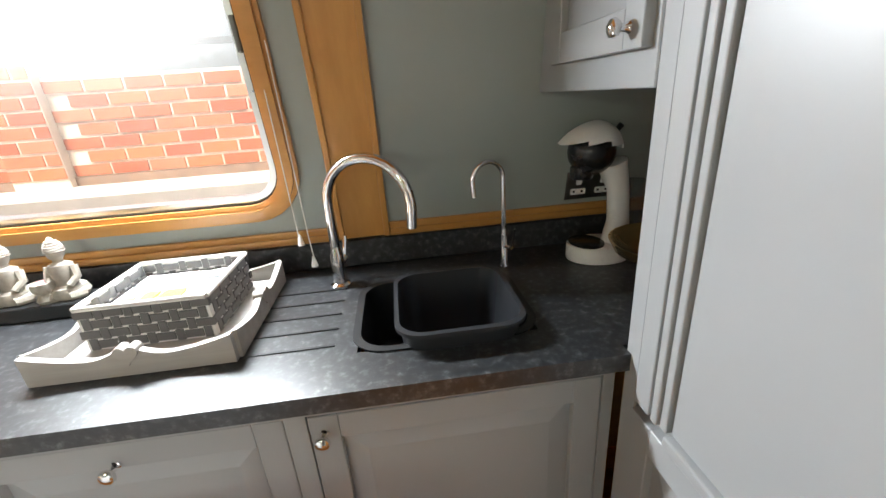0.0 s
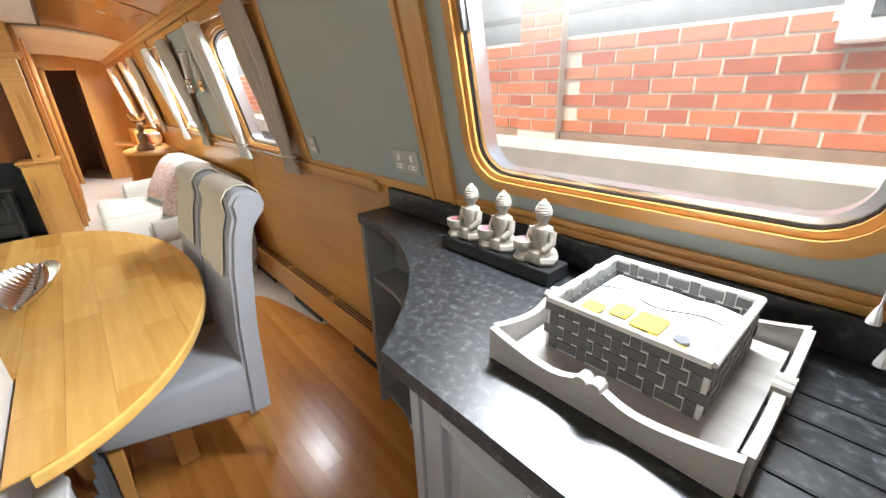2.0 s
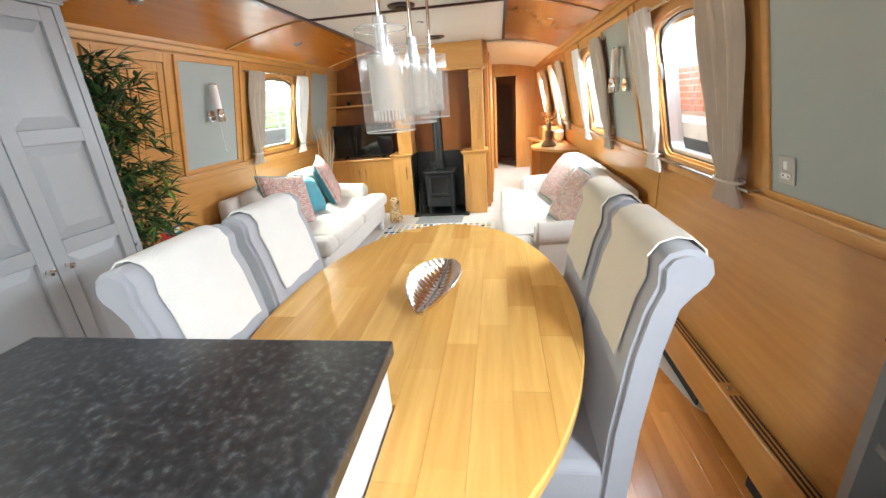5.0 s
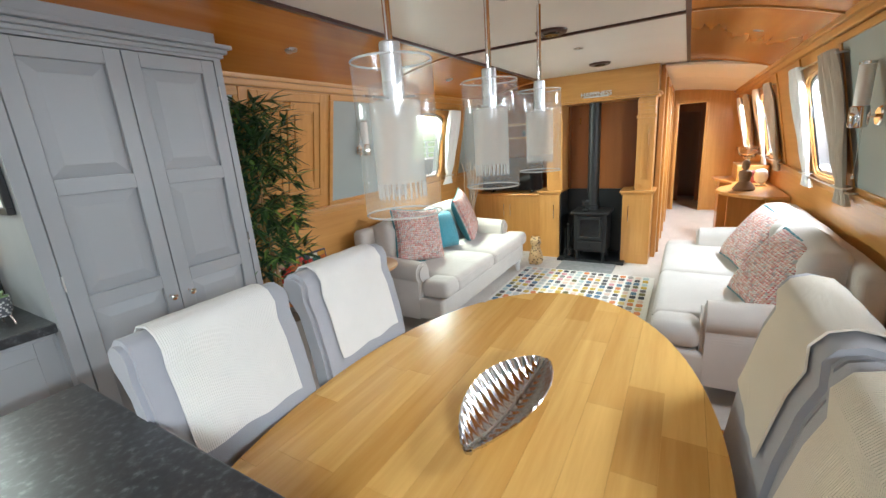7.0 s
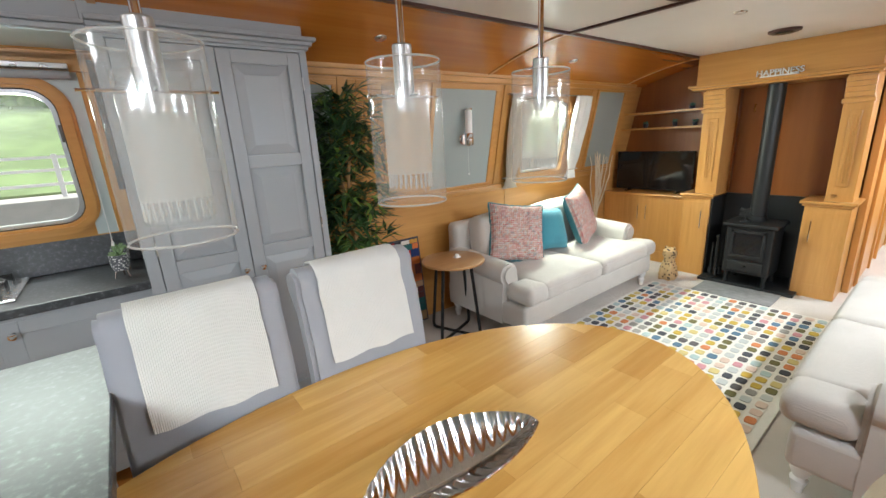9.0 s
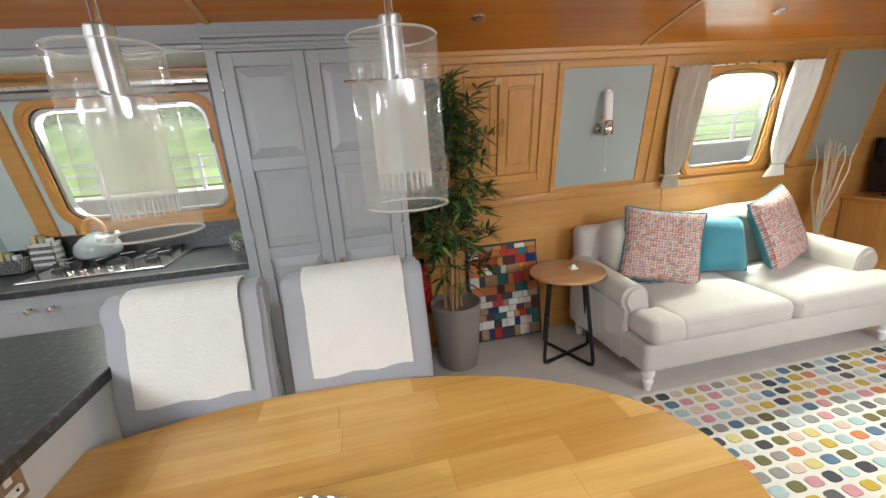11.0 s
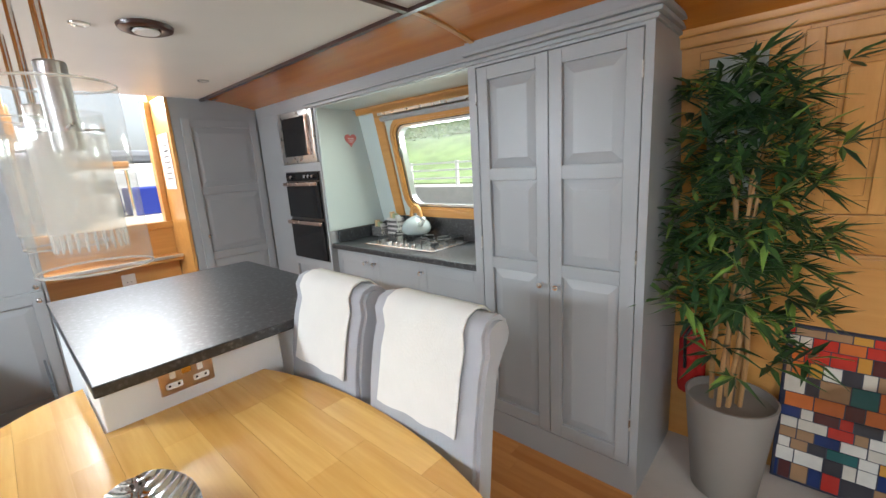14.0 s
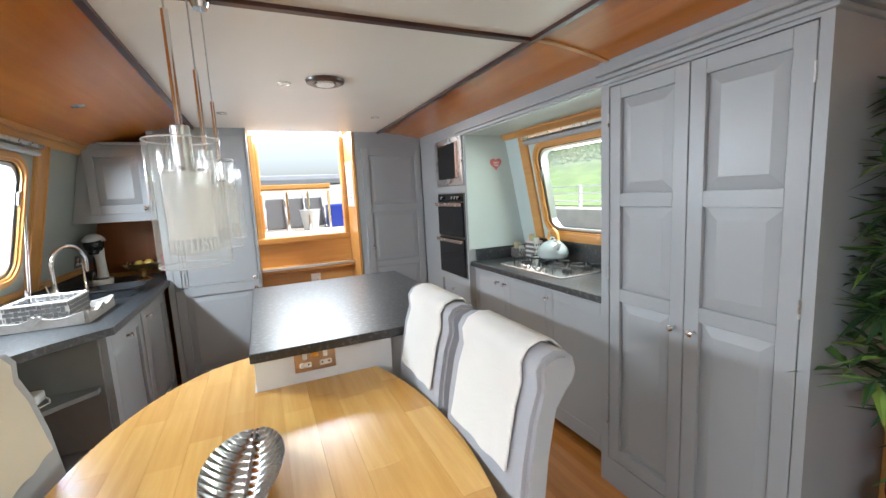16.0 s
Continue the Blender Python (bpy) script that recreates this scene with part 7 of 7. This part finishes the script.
for x, y in ((-1.715, -1.72), (-1.72, -1.86)):
    sp = thing("footed_planter", (x, y, CT), "small patterned planter on three legs with a succulent", "plant", "footed planters")
    bm = B()
    lathe(bm, [(0.0, 0.03), (0.025, 0.032), (0.033, 0.05), (0.035, 0.10), (0.031, 0.10), (0.028, 0.09), (0, 0.088)], (x, y, CT), 20)
    pm, n_, l_, b_ = base("black and white dots", 0.4)
    vo = n_.new("ShaderNodeTexVoronoi")
    vo.inputs["Scale"].default_value = 110
    l_.new(coords(n_, l_), vo.inputs["Vector"])
    l_.new(ramp(n_, l_, vo.outputs["Distance"], [(0.30, (0.75, 0.74, 0.70)), (0.42, (0.10, 0.10, 0.11))]), b_.inputs["Base Color"])
    part("pot", bm, pm, sp, "white pot with a black dotted pattern", True)
    for k in range(3):
        bm = B()
        a = radians(120 * k + 20)
        tube(bm, [(x + 0.02 * math.cos(a), y + 0.02 * math.sin(a), CT + 0.04), (x + 0.03 * math.cos(a), y + 0.03 * math.sin(a), CT)], 0.003, 6)
        part("leg", bm, copper, sp)
    bm = B()
    rl = random.Random(int(-x * 100))
    for k in range(22):
        a, e = rl.random() * 6.28, rl.uniform(0.2, 1.4)
        d3 = Vector((math.cos(a) * math.cos(e), math.sin(a) * math.cos(e), math.sin(e)))
        p0 = Vector((x, y, CT + 0.09))
        tube(bm, [p0, p0 + d3 * 0.02, p0 + d3 * 0.038], [0.004, 0.007, 0.001], 5)
    part("leaves", bm, paint("pale succulent", (0.16, 0.24, 0.10), 0.5), sp, smooth=True)
# blind cord at the hob window
bm = B()
tube(bm, [(-1.70, -1.92, 1.70), (-1.70, -1.98, 1.02)], 0.0016, 6)
lathe(bm, [(0.003, 0.03), (0.009, 0.005), (0.009, 0), (0, 0)], (-1.70, -1.98, 0.99), 12)
solo("blind_cord", bm, white_plastic, "white blind cord with an acorn pull", "cord", at=(-1.70, -1.98, 0.99))
# window surround and blind in the niche
bm = B()
for a, b, c, d in ((-1.80, -0.68, 1.752, 1.82), (-0.765, -0.68, 1.055, 1.752), (-1.80, -1.735, 1.055, 1.752)):
    slab(bm, a, b, c, d, 0.0, 0.03, -1, 0.005)
solo("trim", bm, oak_x, "honey oak surround of the hob window", "trim", "structure")
bm = B()
for a, b, c, d in ((-1.735, -1.655, 1.055, 1.752), (-0.835, -0.765, 1.055, 1.752), (-1.655, -0.835, 1.70, 1.752), (-0.68, -0.49, 1.0, 1.82)):
    slab(bm, a, b, c, d, 0.001, 0.010, -1)
solo("wall_panel", bm, mint, "pale mint panelling round the hob window", "panel", "structure")
for x0_, x1_, sd in ((-1.715, -0.78, -1), (-1.27, -0.33, 1)):
    bl = thing("roller_blind", ((x0_ + x1_) / 2, wall_y(sd, 1.72), 1.71), "rolled-up blind on a steel headrail above the window", "blind", "roller blinds")
    bm = B()
    tube(bm, [(x0_, 0.05, 1.735), (x1_, 0.05, 1.735)], 0.016, 12)
    lean(bm, sd)
    part("roll", bm, paint("grey blind cloth", (0.30, 0.30, 0.30), 0.8), bl, smooth=True)
    bm = B()
    slab(bm, x0_, x1_, 1.755, 1.775, 0.02, 0.075, sd, 0.003)
    part("headrail", bm, steel, bl)
# heart on the niche side
bm = B()
vs = []
for sg in (0, 1):
    vs.append([bm.verts.new((-0.4945 - 0.008 * sg, -1.79 + u, 1.625 + w)) for u, w in heart_outline(0.78)])
for j in range(28):
    bm.faces.new((vs[0][j], vs[0][(j + 1) % 28], vs[1][(j + 1) % 28], vs[1][j]))
bm.faces.new(vs[0])
bm.faces.new(vs[1])
ht = solo("heart_plaque", bm, paint("coral wood", (0.55, 0.15, 0.13), 0.6), "coral red wooden heart hung on the niche side", "plaque")
bm = B()
for k in range(3):
    box(bm, -0.5045, -0.503, -1.815 + 0.004 * k, -1.765 - 0.004 * k, 1.630 - 0.012 * k, 1.634 - 0.012 * k)
part("lettering", bm, white_paint, ht)

# ovens
ov = thing("built_in_oven", (-0.215, OY, 0.757), "dark steel double built-in oven", "oven")
bm = B()
box(bm, -0.454, 0.021, OY - 0.02, OY + 0.004, 0.757, 1.418, 0.003, 1)
part("casing", bm, dark_steel, ov)
for z0_, z1_, zh in ((0.765, 1.06, 1.03), (1.08, 1.345, 1.315)):
    bm = B()
    box(bm, -0.444, 0.011, OY + 0.004, OY + 0.018, z0_, z1_, 0.003, 1)
    d = part("door", bm, black_gloss, ov, "black glass door")
    bm = B()
    box(bm, -0.449, 0.016, OY + 0.03, OY + 0.045, zh, zh + 0.028, 0.006)
    for x in (-0.424, -0.024):
        box(bm, x, x + 0.015, OY + 0.015, OY + 0.032, zh + 0.006, zh + 0.022)
    part("handle", bm, copper, d, "pinkish steel bar handle")
bm = B()
box(bm, -0.444, 0.011, OY + 0.004, OY + 0.012, 1.352, 1.412, 0.003, 1)
part("control_panel", bm, black_gloss, ov)
for x in (-0.384, -0.334, -0.284, -0.084):
    bm = B()
    lathe(bm, [(0.0, 0), (0.013, 0), (0.012, 0.018), (0, 0.019)], (0, 0, 0), 14)
    for v in bm.verts:
        v.co = Vector((x + v.co.x, OY + 0.012 + v.co.z, 1.382 + v.co.y))
    part("dial", bm, chrome, ov, smooth=True)
mw = thing("microwave", (-0.215, OY, 1.478), "built-in microwave with a steel frame and black door", "microwave")
bm = B()
box(bm, -0.454, 0.021, OY - 0.02, OY + 0.012, 1.478, 1.838, 0.003, 1)
part("frame", bm, steel, mw)
bm = B()
box(bm, -0.374, -0.044, OY + 0.012, OY + 0.022, 1.53, 1.80, 0.004)
part("door", bm, black_gloss, mw, "black glass door")
bm = B()
box(bm, -0.404, -0.379, OY + 0.012, OY + 0.035, 1.53, 1.80, 0.005)
part("handle", bm, copper, mw, "pinkish steel handle")

# things on the corner shelves
bm = B()
box(bm, -1.20, -1.125, 0.82, 0.88, 0.64, 0.745, 0.008)
solo("speaker", bm, wood("small speaker veneer", (0.05, 0.035, 0.025), (0.10, 0.065, 0.04), "x", 0.5), "small wooden box on the corner shelf", "box", at=(-1.16, 0.85, 0.64))
bm = B()
box(bm, -1.06, -0.975, 0.775, 0.825, 0.64, 0.685, 0.012)
tube(bm, [(-1.0, 0.775, 0.66), (-1.01, 0.755, 0.645), (-1.05, 0.74, 0.645), (-1.09, 0.76, 0.645)], 0.003, 6)
solo("charger", bm, white_plastic, "white plug adaptor with a cable on the shelf", "charger", at=(-1.02, 0.80, 0.64))
bm = B()
lathe(bm, [(0.0, 0), (0.03, 0), (0.045, 0.03), (0.048, 0.05), (0.044, 0.05), (0.0, 0.02)], (-1.08, 0.90, 0.36), 24)
solo("small_bowl", bm, paint("dark red glaze", (0.16, 0.02, 0.015), 0.25), "small dark red bowl on the lower shelf", "bowl", at=(-1.08, 0.90, 0.36), smooth=True)

# shelf in the island's open side under the table
ish = thing("island_shelf", (-1.45, 0.02, 0), "pale painted bracket shelf on the island's side with a round plate", "shelf")
for x0_, x1_, y1_, z0_ in ((-1.40, -1.12, 0.0, 0.60), (-1.45, -1.28, 0.02, 0.28)):
    bm = B()
    box(bm, x0_, x1_, -0.055, y1_, z0_, z0_ + 0.018, 0.003, 1)
    part("board", bm, island_white, ish)
bm = B()
lathe(bm, [(0.0, 0.6185), (0.018, 0.6185), (0.026, 0.625), (0.025, 0.628), (0.018, 0.622), (0, 0.621)], (-1.22, -0.027, 0), 32)
part("plate", bm, white_plastic, ish, "white round plate", True)

# hatch surroundings: notice, step tread, door leaf
bm = B()
box(bm, 0.46, 0.70, -0.904, -0.900, 1.35, 1.75)
nt = solo("notice", bm, white_paint, "white notice sheet on the hatch side", "notice", at=(0.58, -0.902, 1.35))
bm = B()
for k in range(7):
    box(bm, 0.49, 0.49 + 0.15 - 0.02 * (k % 3), -0.8995, -0.8985, 1.42 + 0.04 * k, 1.432 + 0.04 * k)
part("lettering", bm, dark_steel, nt)
bm = B()
box(bm, STERN - 0.175, STERN - 0.155, -0.90, -0.10, 0.825, 0.848, 0.004)
solo("step_nosing", bm, alu, "aluminium nosing on the oak step", "nosing", "structure")
hd = thing("hatch_door", (STERN + 0.1, -0.12, 1.1), "open oak hatch door leaf", "door")
bm = B()
box(bm, STERN + 0.08, STERN + 0.52, -0.155, -0.125, 1.10, 1.95, 0.004)
part("leaf", bm, oak_z, hd)
for z0_, z1_ in ((1.16, 1.50), (1.56, 1.90)):
    bm = B()
    box(bm, STERN + 0.14, STERN + 0.46, -0.163, -0.155, z0_, z1_, 0.006)
    part("panel", bm, oak_z, hd)
socket(0, 0, 0, pose(STERN - 0.031, -0.55, 0.70, 0, 0, -90), 0.086, 0.086, white_plastic, "white single socket below the hatch step")

# ---- outside, stern deck ----
bm = B()
box(bm, STERN + 0.06, 3.2, -2.1, 1.15, 0.95, 1.05)
solo("deck", bm, paint("buff deck paint", (0.55, 0.48, 0.40), 0.7, 0.1), "buff painted stern deck", "deck", "structure")
binm = paint("dark grey moulded plastic", (0.10, 0.10, 0.105), 0.6)
for x, y, w, h in ((2.55, -0.32, 0.15, 0.42), (2.6, -0.58, 0.13, 0.42), (2.75, -0.82, 0.16, 0.42)):
    bn = thing("deck_chair", (x, y, 1.05), "dark grey folded deck chair standing on the deck", "chair", "folded deck chairs")
    bm = B()
    vs = box(bm, x - 0.03, x + 0.03, y - w * 0.8, y + w * 0.8, 1.07, 1.05 + h, 0.012)
    turn(bm, vs, (0, 12, 6), (x, y, 1.07))
    part("panel", bm, binm, bn)
    bm = B()
    for dy in (-w * 0.8, w * 0.8):
        tube(bm, [(x - 0.05, y + dy, 1.05), (x + 0.05, y + dy, 1.05 + h + 0.05)], 0.010)
    part("frame", bm, chrome, bn, "chrome tube frame", True)
bk = thing("bucket", (2.3, -0.72, 1.05), "pale grey plastic bucket on the deck", "bucket")
bm = B()
lathe(bm, [(0.0, 0), (0.09, 0), (0.125, 0.25), (0.135, 0.255), (0.13, 0.262), (0.115, 0.25), (0.085, 0.01), (0, 0.01)], (2.3, -0.72, 1.05), 24)
part("shell", bm, paint("pale grey plastic", (0.45, 0.48, 0.50), 0.45), bk, smooth=True)
bm = B()
box(bm, 2.5, 2.9, -1.32, -1.0, 1.05, 1.36, 0.02)
solo("blue_crate", bm, paint("royal blue plastic", (0.01, 0.035, 0.30), 0.4), "royal blue storage crate on the deck", "crate", at=(2.7, -1.16, 1.05))
bm = B()
for y in (0.0, -0.45, -0.7, -0.95):
    tube(bm, [(2.2, y, 1.05), (2.2, y, 1.55)], 0.016)
tube(bm, [(2.2, 0.05, 1.56), (2.2, -1.0, 1.56)], 0.022)
solo("deck_rail", bm, chrome, "chrome posts and rail round the stern deck", "rail", at=(2.2, -0.5, 1.05), smooth=True)
bm = B()
box(bm, 2.15, 2.25, -0.98, 0.1, 1.58, 1.63, 0.01)
solo("rail_cap", bm, oak_y, "oak cap on the stern rail", "rail", at=(2.2, -0.5, 1.58))
bm = B()
vs = box(bm, 6.0, 10.0, -5.0, 4.0, 0.9, 1.75, 0.15)
nb = thing("moored_boat", (8, -0.5, 0.5), "white moored boat with a grey canopy behind the stern", "boat")
part("hull", bm, white_paint, nb)
bm = B()
box(bm, 6.2, 9.5, -4.5, 3.5, 1.78, 2.0, 0.1)
part("canopy", bm, paint("grey canvas", (0.22, 0.23, 0.25), 0.8), nb, "grey canvas canopy")

# ---- outside, east: towpath and brick wall ----
bm = B()
box(bm, -400, 400, 1.9, 400, 0.9, 1.03)
solo("ground", bm, paint("pale dry gravel", (0.48, 0.45, 0.40), 0.9, 0.15, 6, 90, 0.5), "pale gravel towpath", "ground", "structure")
bw = thing("brick_wall", (-1.5, 2.4, 1.03), "red brick wall with pale mortar and a pier", "wall", kind="structure")
WY = 2.30
bm = B()
box(bm, -9.0, 3.0, WY + 0.006, WY + 0.21, 1.03, 1.555)
box(bm, -2.03, -1.76, WY - 0.048, WY + 0.006, 1.03, 1.755)
part("mortar", bm, paint("pale mortar", (0.62, 0.55, 0.46), 0.9, 0.12, 10, 200, 0.4), bw)
bm = B()
box(bm, -9.0, 3.0, WY - 0.012, WY + 0.006, 1.03, 1.075)
part("plinth_course", bm, paint("dirty brick base", (0.26, 0.17, 0.12), 0.9, 0.2, 12), bw)
bricks = by_piece("red bricks", [(0.46, 0.125, 0.055), (0.52, 0.16, 0.075), (0.40, 0.105, 0.05), (0.50, 0.19, 0.10), (0.55, 0.17, 0.07)], 0.85, 0.06, False, 0.4, 120)
brick_mesh = {}


def brick(x0, x1, y0, y1, z0, z1):
    key = (round(x1 - x0, 3), round(y1 - y0, 3), round(z1 - z0, 3))
    if key not in brick_mesh:
        bm = B()
        box(bm, -key[0] / 2, key[0] / 2, -key[1] / 2, key[1] / 2, -key[2] / 2, key[2] / 2)
        me = bpy.data.meshes.new("brick")
        bm.to_mesh(me)
        bm.free()
        me.materials.append(bricks)
        brick_mesh[key] = me
    ob = new("brick", brick_mesh[key])
    ob.parent = bw
    ob.location = Vector(((x0 + x1) / 2, (y0 + y1) / 2, (z0 + z1) / 2)) - Vector((-1.5, 2.4, 1.03))


rb = random.Random(3)
far = B()
PITCH, COURSE, TALL, LONG = 0.188, 0.0675, 0.0545, 0.1755
for c in range(7):
    z0_ = 1.079 + COURSE * c
    x = -8.9 + (PITCH / 2 if c % 2 else 0.0)
    while x < 2.8:
        if not (-2.03 < x + LONG / 2 < -1.76):
            if -3.4 < x < 0.6:
                brick(x, x + LONG, WY - 0.002 + rb.random() * 0.003, WY + 0.03, z0_, z0_ + TALL)
            else:
                box(far, x, x + LONG, WY - 0.002, WY + 0.03, z0_, z0_ + TALL)
        x += PITCH
for c in range(10):
    z0_ = 1.079 + COURSE * c
    cut = -1.83 if c % 2 else -1.925
    brick(-2.025, cut - 0.012, WY - 0.053, WY - 0.03, z0_, z0_ + TALL)
    brick(cut, -1.765, WY - 0.053, WY - 0.03, z0_, z0_ + TALL)
tagged(part("far_bricks", far, by_piece("red bricks far", [(0.46, 0.125, 0.055), (0.52, 0.16, 0.075), (0.40, 0.105, 0.05), (0.50, 0.19, 0.10)], 0.85, 0.06, True, 0.4, 120), bw), kind="stuff")
fn = thing("metal_fence", (-1.5, 2.42, 1.555), "dark grey metal palisade fence on the brick wall", "fence")
pal = paint("dark grey fence paint", (0.10, 0.11, 0.12), 0.5)
me = None
for k in range(64):
    x = -3.9 + k * 0.062
    if me is None:
        bm = B()
        box(bm, -0.014, 0.014, -0.005, 0.005, 0.0, 0.42)
        for v in bm.verts:
            if v.co.z > 0.3:
                v.co.x *= 0.25
        o = part("pale", bm, pal, fn)
        me = o.data
    else:
        o = new("pale", me)
        o.parent = fn
    o.location = Vector((x + 1.5, 0.0, 0.0))
bm = B()
for z in (1.68, 1.98):
    box(bm, -9, 3, 2.43, 2.45, z, z + 0.03)
part("rail", bm, pal, fn)
bm = B()
box(bm, -9, 3, 2.62, 2.66, 1.03, 2.0)
solo("screen_fence", bm, paint("grey slatted screen", (0.20, 0.22, 0.24), 0.8, 0.1, 20), "grey screening behind the fence", "fence", "structure", at=(-3, 2.64, 1.03))

mb = thing("meter_box", (-0.6, WY - 0.05, 1.43), "white meter box with a dark window on the brick wall", "meter box")
bm = B()
box(bm, -0.668, -0.538, WY - 0.10, WY - 0.004, 1.43, 1.72, 0.012)
part("casing", bm, white_plastic, mb)
bm = B()
box(bm, -0.595, -0.555, WY - 0.104, WY - 0.099, 1.50, 1.56, 0.002, 1)
part("window", bm, black_gloss, mb, "dark glazed window")
bm = B()
box(bm, -0.69, -0.667, WY - 0.07, WY - 0.03, 1.50, 1.53, 0.004)
part("latch", bm, white_plastic, mb)

# ---- outside, west: water, bank and hedge ----
bm = B()
box(bm, -400, 400, -400, -2.6, 0.0, 0.20)
wm, n_, l_, b_ = base("canal water", 0.06)
b_.inputs["Base Color"].default_value = (0.09, 0.11, 0.07, 1)
bump(n_, l_, b_, noisy(n_, l_, coords(n_, l_), 3.0, 3), 0.15, 0.05)
solo("water", bm, wm, "still greenish canal water", "water", "structure")
bm = B()
box(bm, -60, 60, -60, -9.0, 0.21, 0.75)
solo("bank", bm, paint("pale concrete bank", (0.50, 0.48, 0.44), 0.9, 0.1, 4), "pale concrete canal bank", "ground", "structure")
bm = B()
extrude_x(bm, [(-10.2, 0.755), (-10.2, 0.80), (-12.5, 1.25), (-16.0, 2.7), (-22.0, 3.6), (-60.0, 4.0), (-60.0, 0.755)], -60, 60)
solo("grass", bm, paint("meadow grass", (0.17, 0.25, 0.085), 0.95, 0.3, 1.2, 30, 0.6), "bright green grass bank rising from the canal", "grass", "structure")
rf = thing("bank_railing", (-3, -9.6, 0.75), "white railing along the far bank", "railing")
bm = B()
for z in (0.95, 1.2, 1.42):
    box(bm, -25, 18, -9.63, -9.57, z, z + 0.05)
part("rail", bm, white_paint, rf)
for k in range(22):
    bm = B()
    box(bm, -25 + 2 * k, -24.93 + 2 * k, -9.66, -9.56, 0.75, 1.5)
    part("post", bm, white_paint, rf)
bm = B()
rl = random.Random(14)
for k in range(13000):
    x, h = rl.uniform(-34, 22), rl.random()
    top_h = 4.6 + 1.1 * math.sin(x * 0.55) + 0.7 * math.sin(x * 1.7 + 1)
    p = Vector((x, -16.5 - rl.random() * 2.5 + 0.5 * math.sin(x * 2.3), 2.3 + h * top_h))
    s_ = rl.uniform(0.07, 0.19)
    d1 = Vector((rl.uniform(-1, 1), rl.uniform(-1, 1), rl.uniform(-1, 1))).normalized()
    d2 = d1.orthogonal().normalized()
    bm.faces.new([bm.verts.new(p + d1 * s_), bm.verts.new(p + d2 * s_ * 0.6), bm.verts.new(p - d1 * s_), bm.verts.new(p - d2 * s_ * 0.6)])
hd2 = solo("hedge", bm, by_piece("hedge leaves", [(0.22, 0.33, 0.09), (0.17, 0.28, 0.07), (0.26, 0.36, 0.12), (0.14, 0.24, 0.06)], 0.8, 0.05, True, 0.1), "leafy green hedge on the far bank", "hedge", "stuff")
bm = B()
box(bm, -36, 24, -20.5, -18.6, 2.5, 6.4, 0.4)
solo("hedge_core", bm, paint("deep hedge green", (0.18, 0.28, 0.08), 0.95, 0.4, 3, 20, 0.8), "dense shaded inside of the hedge", "hedge", "stuff")


# ---- framed print on the larder's side, beside the hob ----
fp = thing("framed_print", (LX1, -1.745, 1.50), "black-framed red and white print on the cupboard side", "picture")
for ya, yb, za, zb in ((-1.93, -1.56, 1.28, 1.302), (-1.93, -1.56, 1.728, 1.75), (-1.93, -1.908, 1.302, 1.728), (-1.582, -1.56, 1.302, 1.728)):
    bm = B()
    box(bm, LX1 + 0.001, LX1 + 0.022, ya, yb, za, zb, 0.002, 1)
    part("frame_bar", bm, black_matt, fp, "black wooden frame")
bm = B()
box(bm, LX1 + 0.001, LX1 + 0.010, -1.908, -1.582, 1.302, 1.728)
mount = part("mount", bm, paint("white picture mount", (0.72, 0.70, 0.68), 0.7), fp, "white mount")
print_red, print_grey = paint("red print ink", (0.55, 0.10, 0.07), 0.7, 0.15, 30), paint("grey print ink", (0.33, 0.31, 0.30), 0.7, 0.15, 30)
for ya, yb, za, zb, ink in ((-1.87, -1.66, 1.40, 1.68, print_red), (-1.65, -1.605, 1.33, 1.70, print_grey), (-1.87, -1.80, 1.325, 1.385, print_grey), (-1.79, -1.67, 1.325, 1.39, print_red)):
    bm = B()
    box(bm, LX1 + 0.010, LX1 + 0.0115, ya, yb, za, zb)
    part("printed_patch", bm, ink, mount)

# ---- floor strips ----
plank_mesh = {}
fl = bpy.data.objects["floor"]
rl = random.Random(17)
y = -2.05
while y < 1.08:
    x = -3.95 - rl.random() * 0.6
    while x < 0.75:
        ln = rl.choice((0.6, 0.8, 1.0))
        x1_ = min(x + ln, 0.76)
        if x1_ - x > 0.05:
            key = round(x1_ - x, 3)
            if key not in plank_mesh:
                bm = B()
                box(bm, -key / 2 + 0.0002, key / 2 - 0.0002, -0.0448, 0.0448, -0.013, 0.0, 0.0003, 1)
                me = bpy.data.meshes.new("plank")
                bm.to_mesh(me)
                bm.free()
                me.materials.append(plank_wood)
                plank_mesh[key] = me
            o = new("plank", plank_mesh[key])
            o.parent = fl
            o.location = ((x + x1_) / 2, y + 0.045, -0.0005)
        x = x1_
    y += 0.09
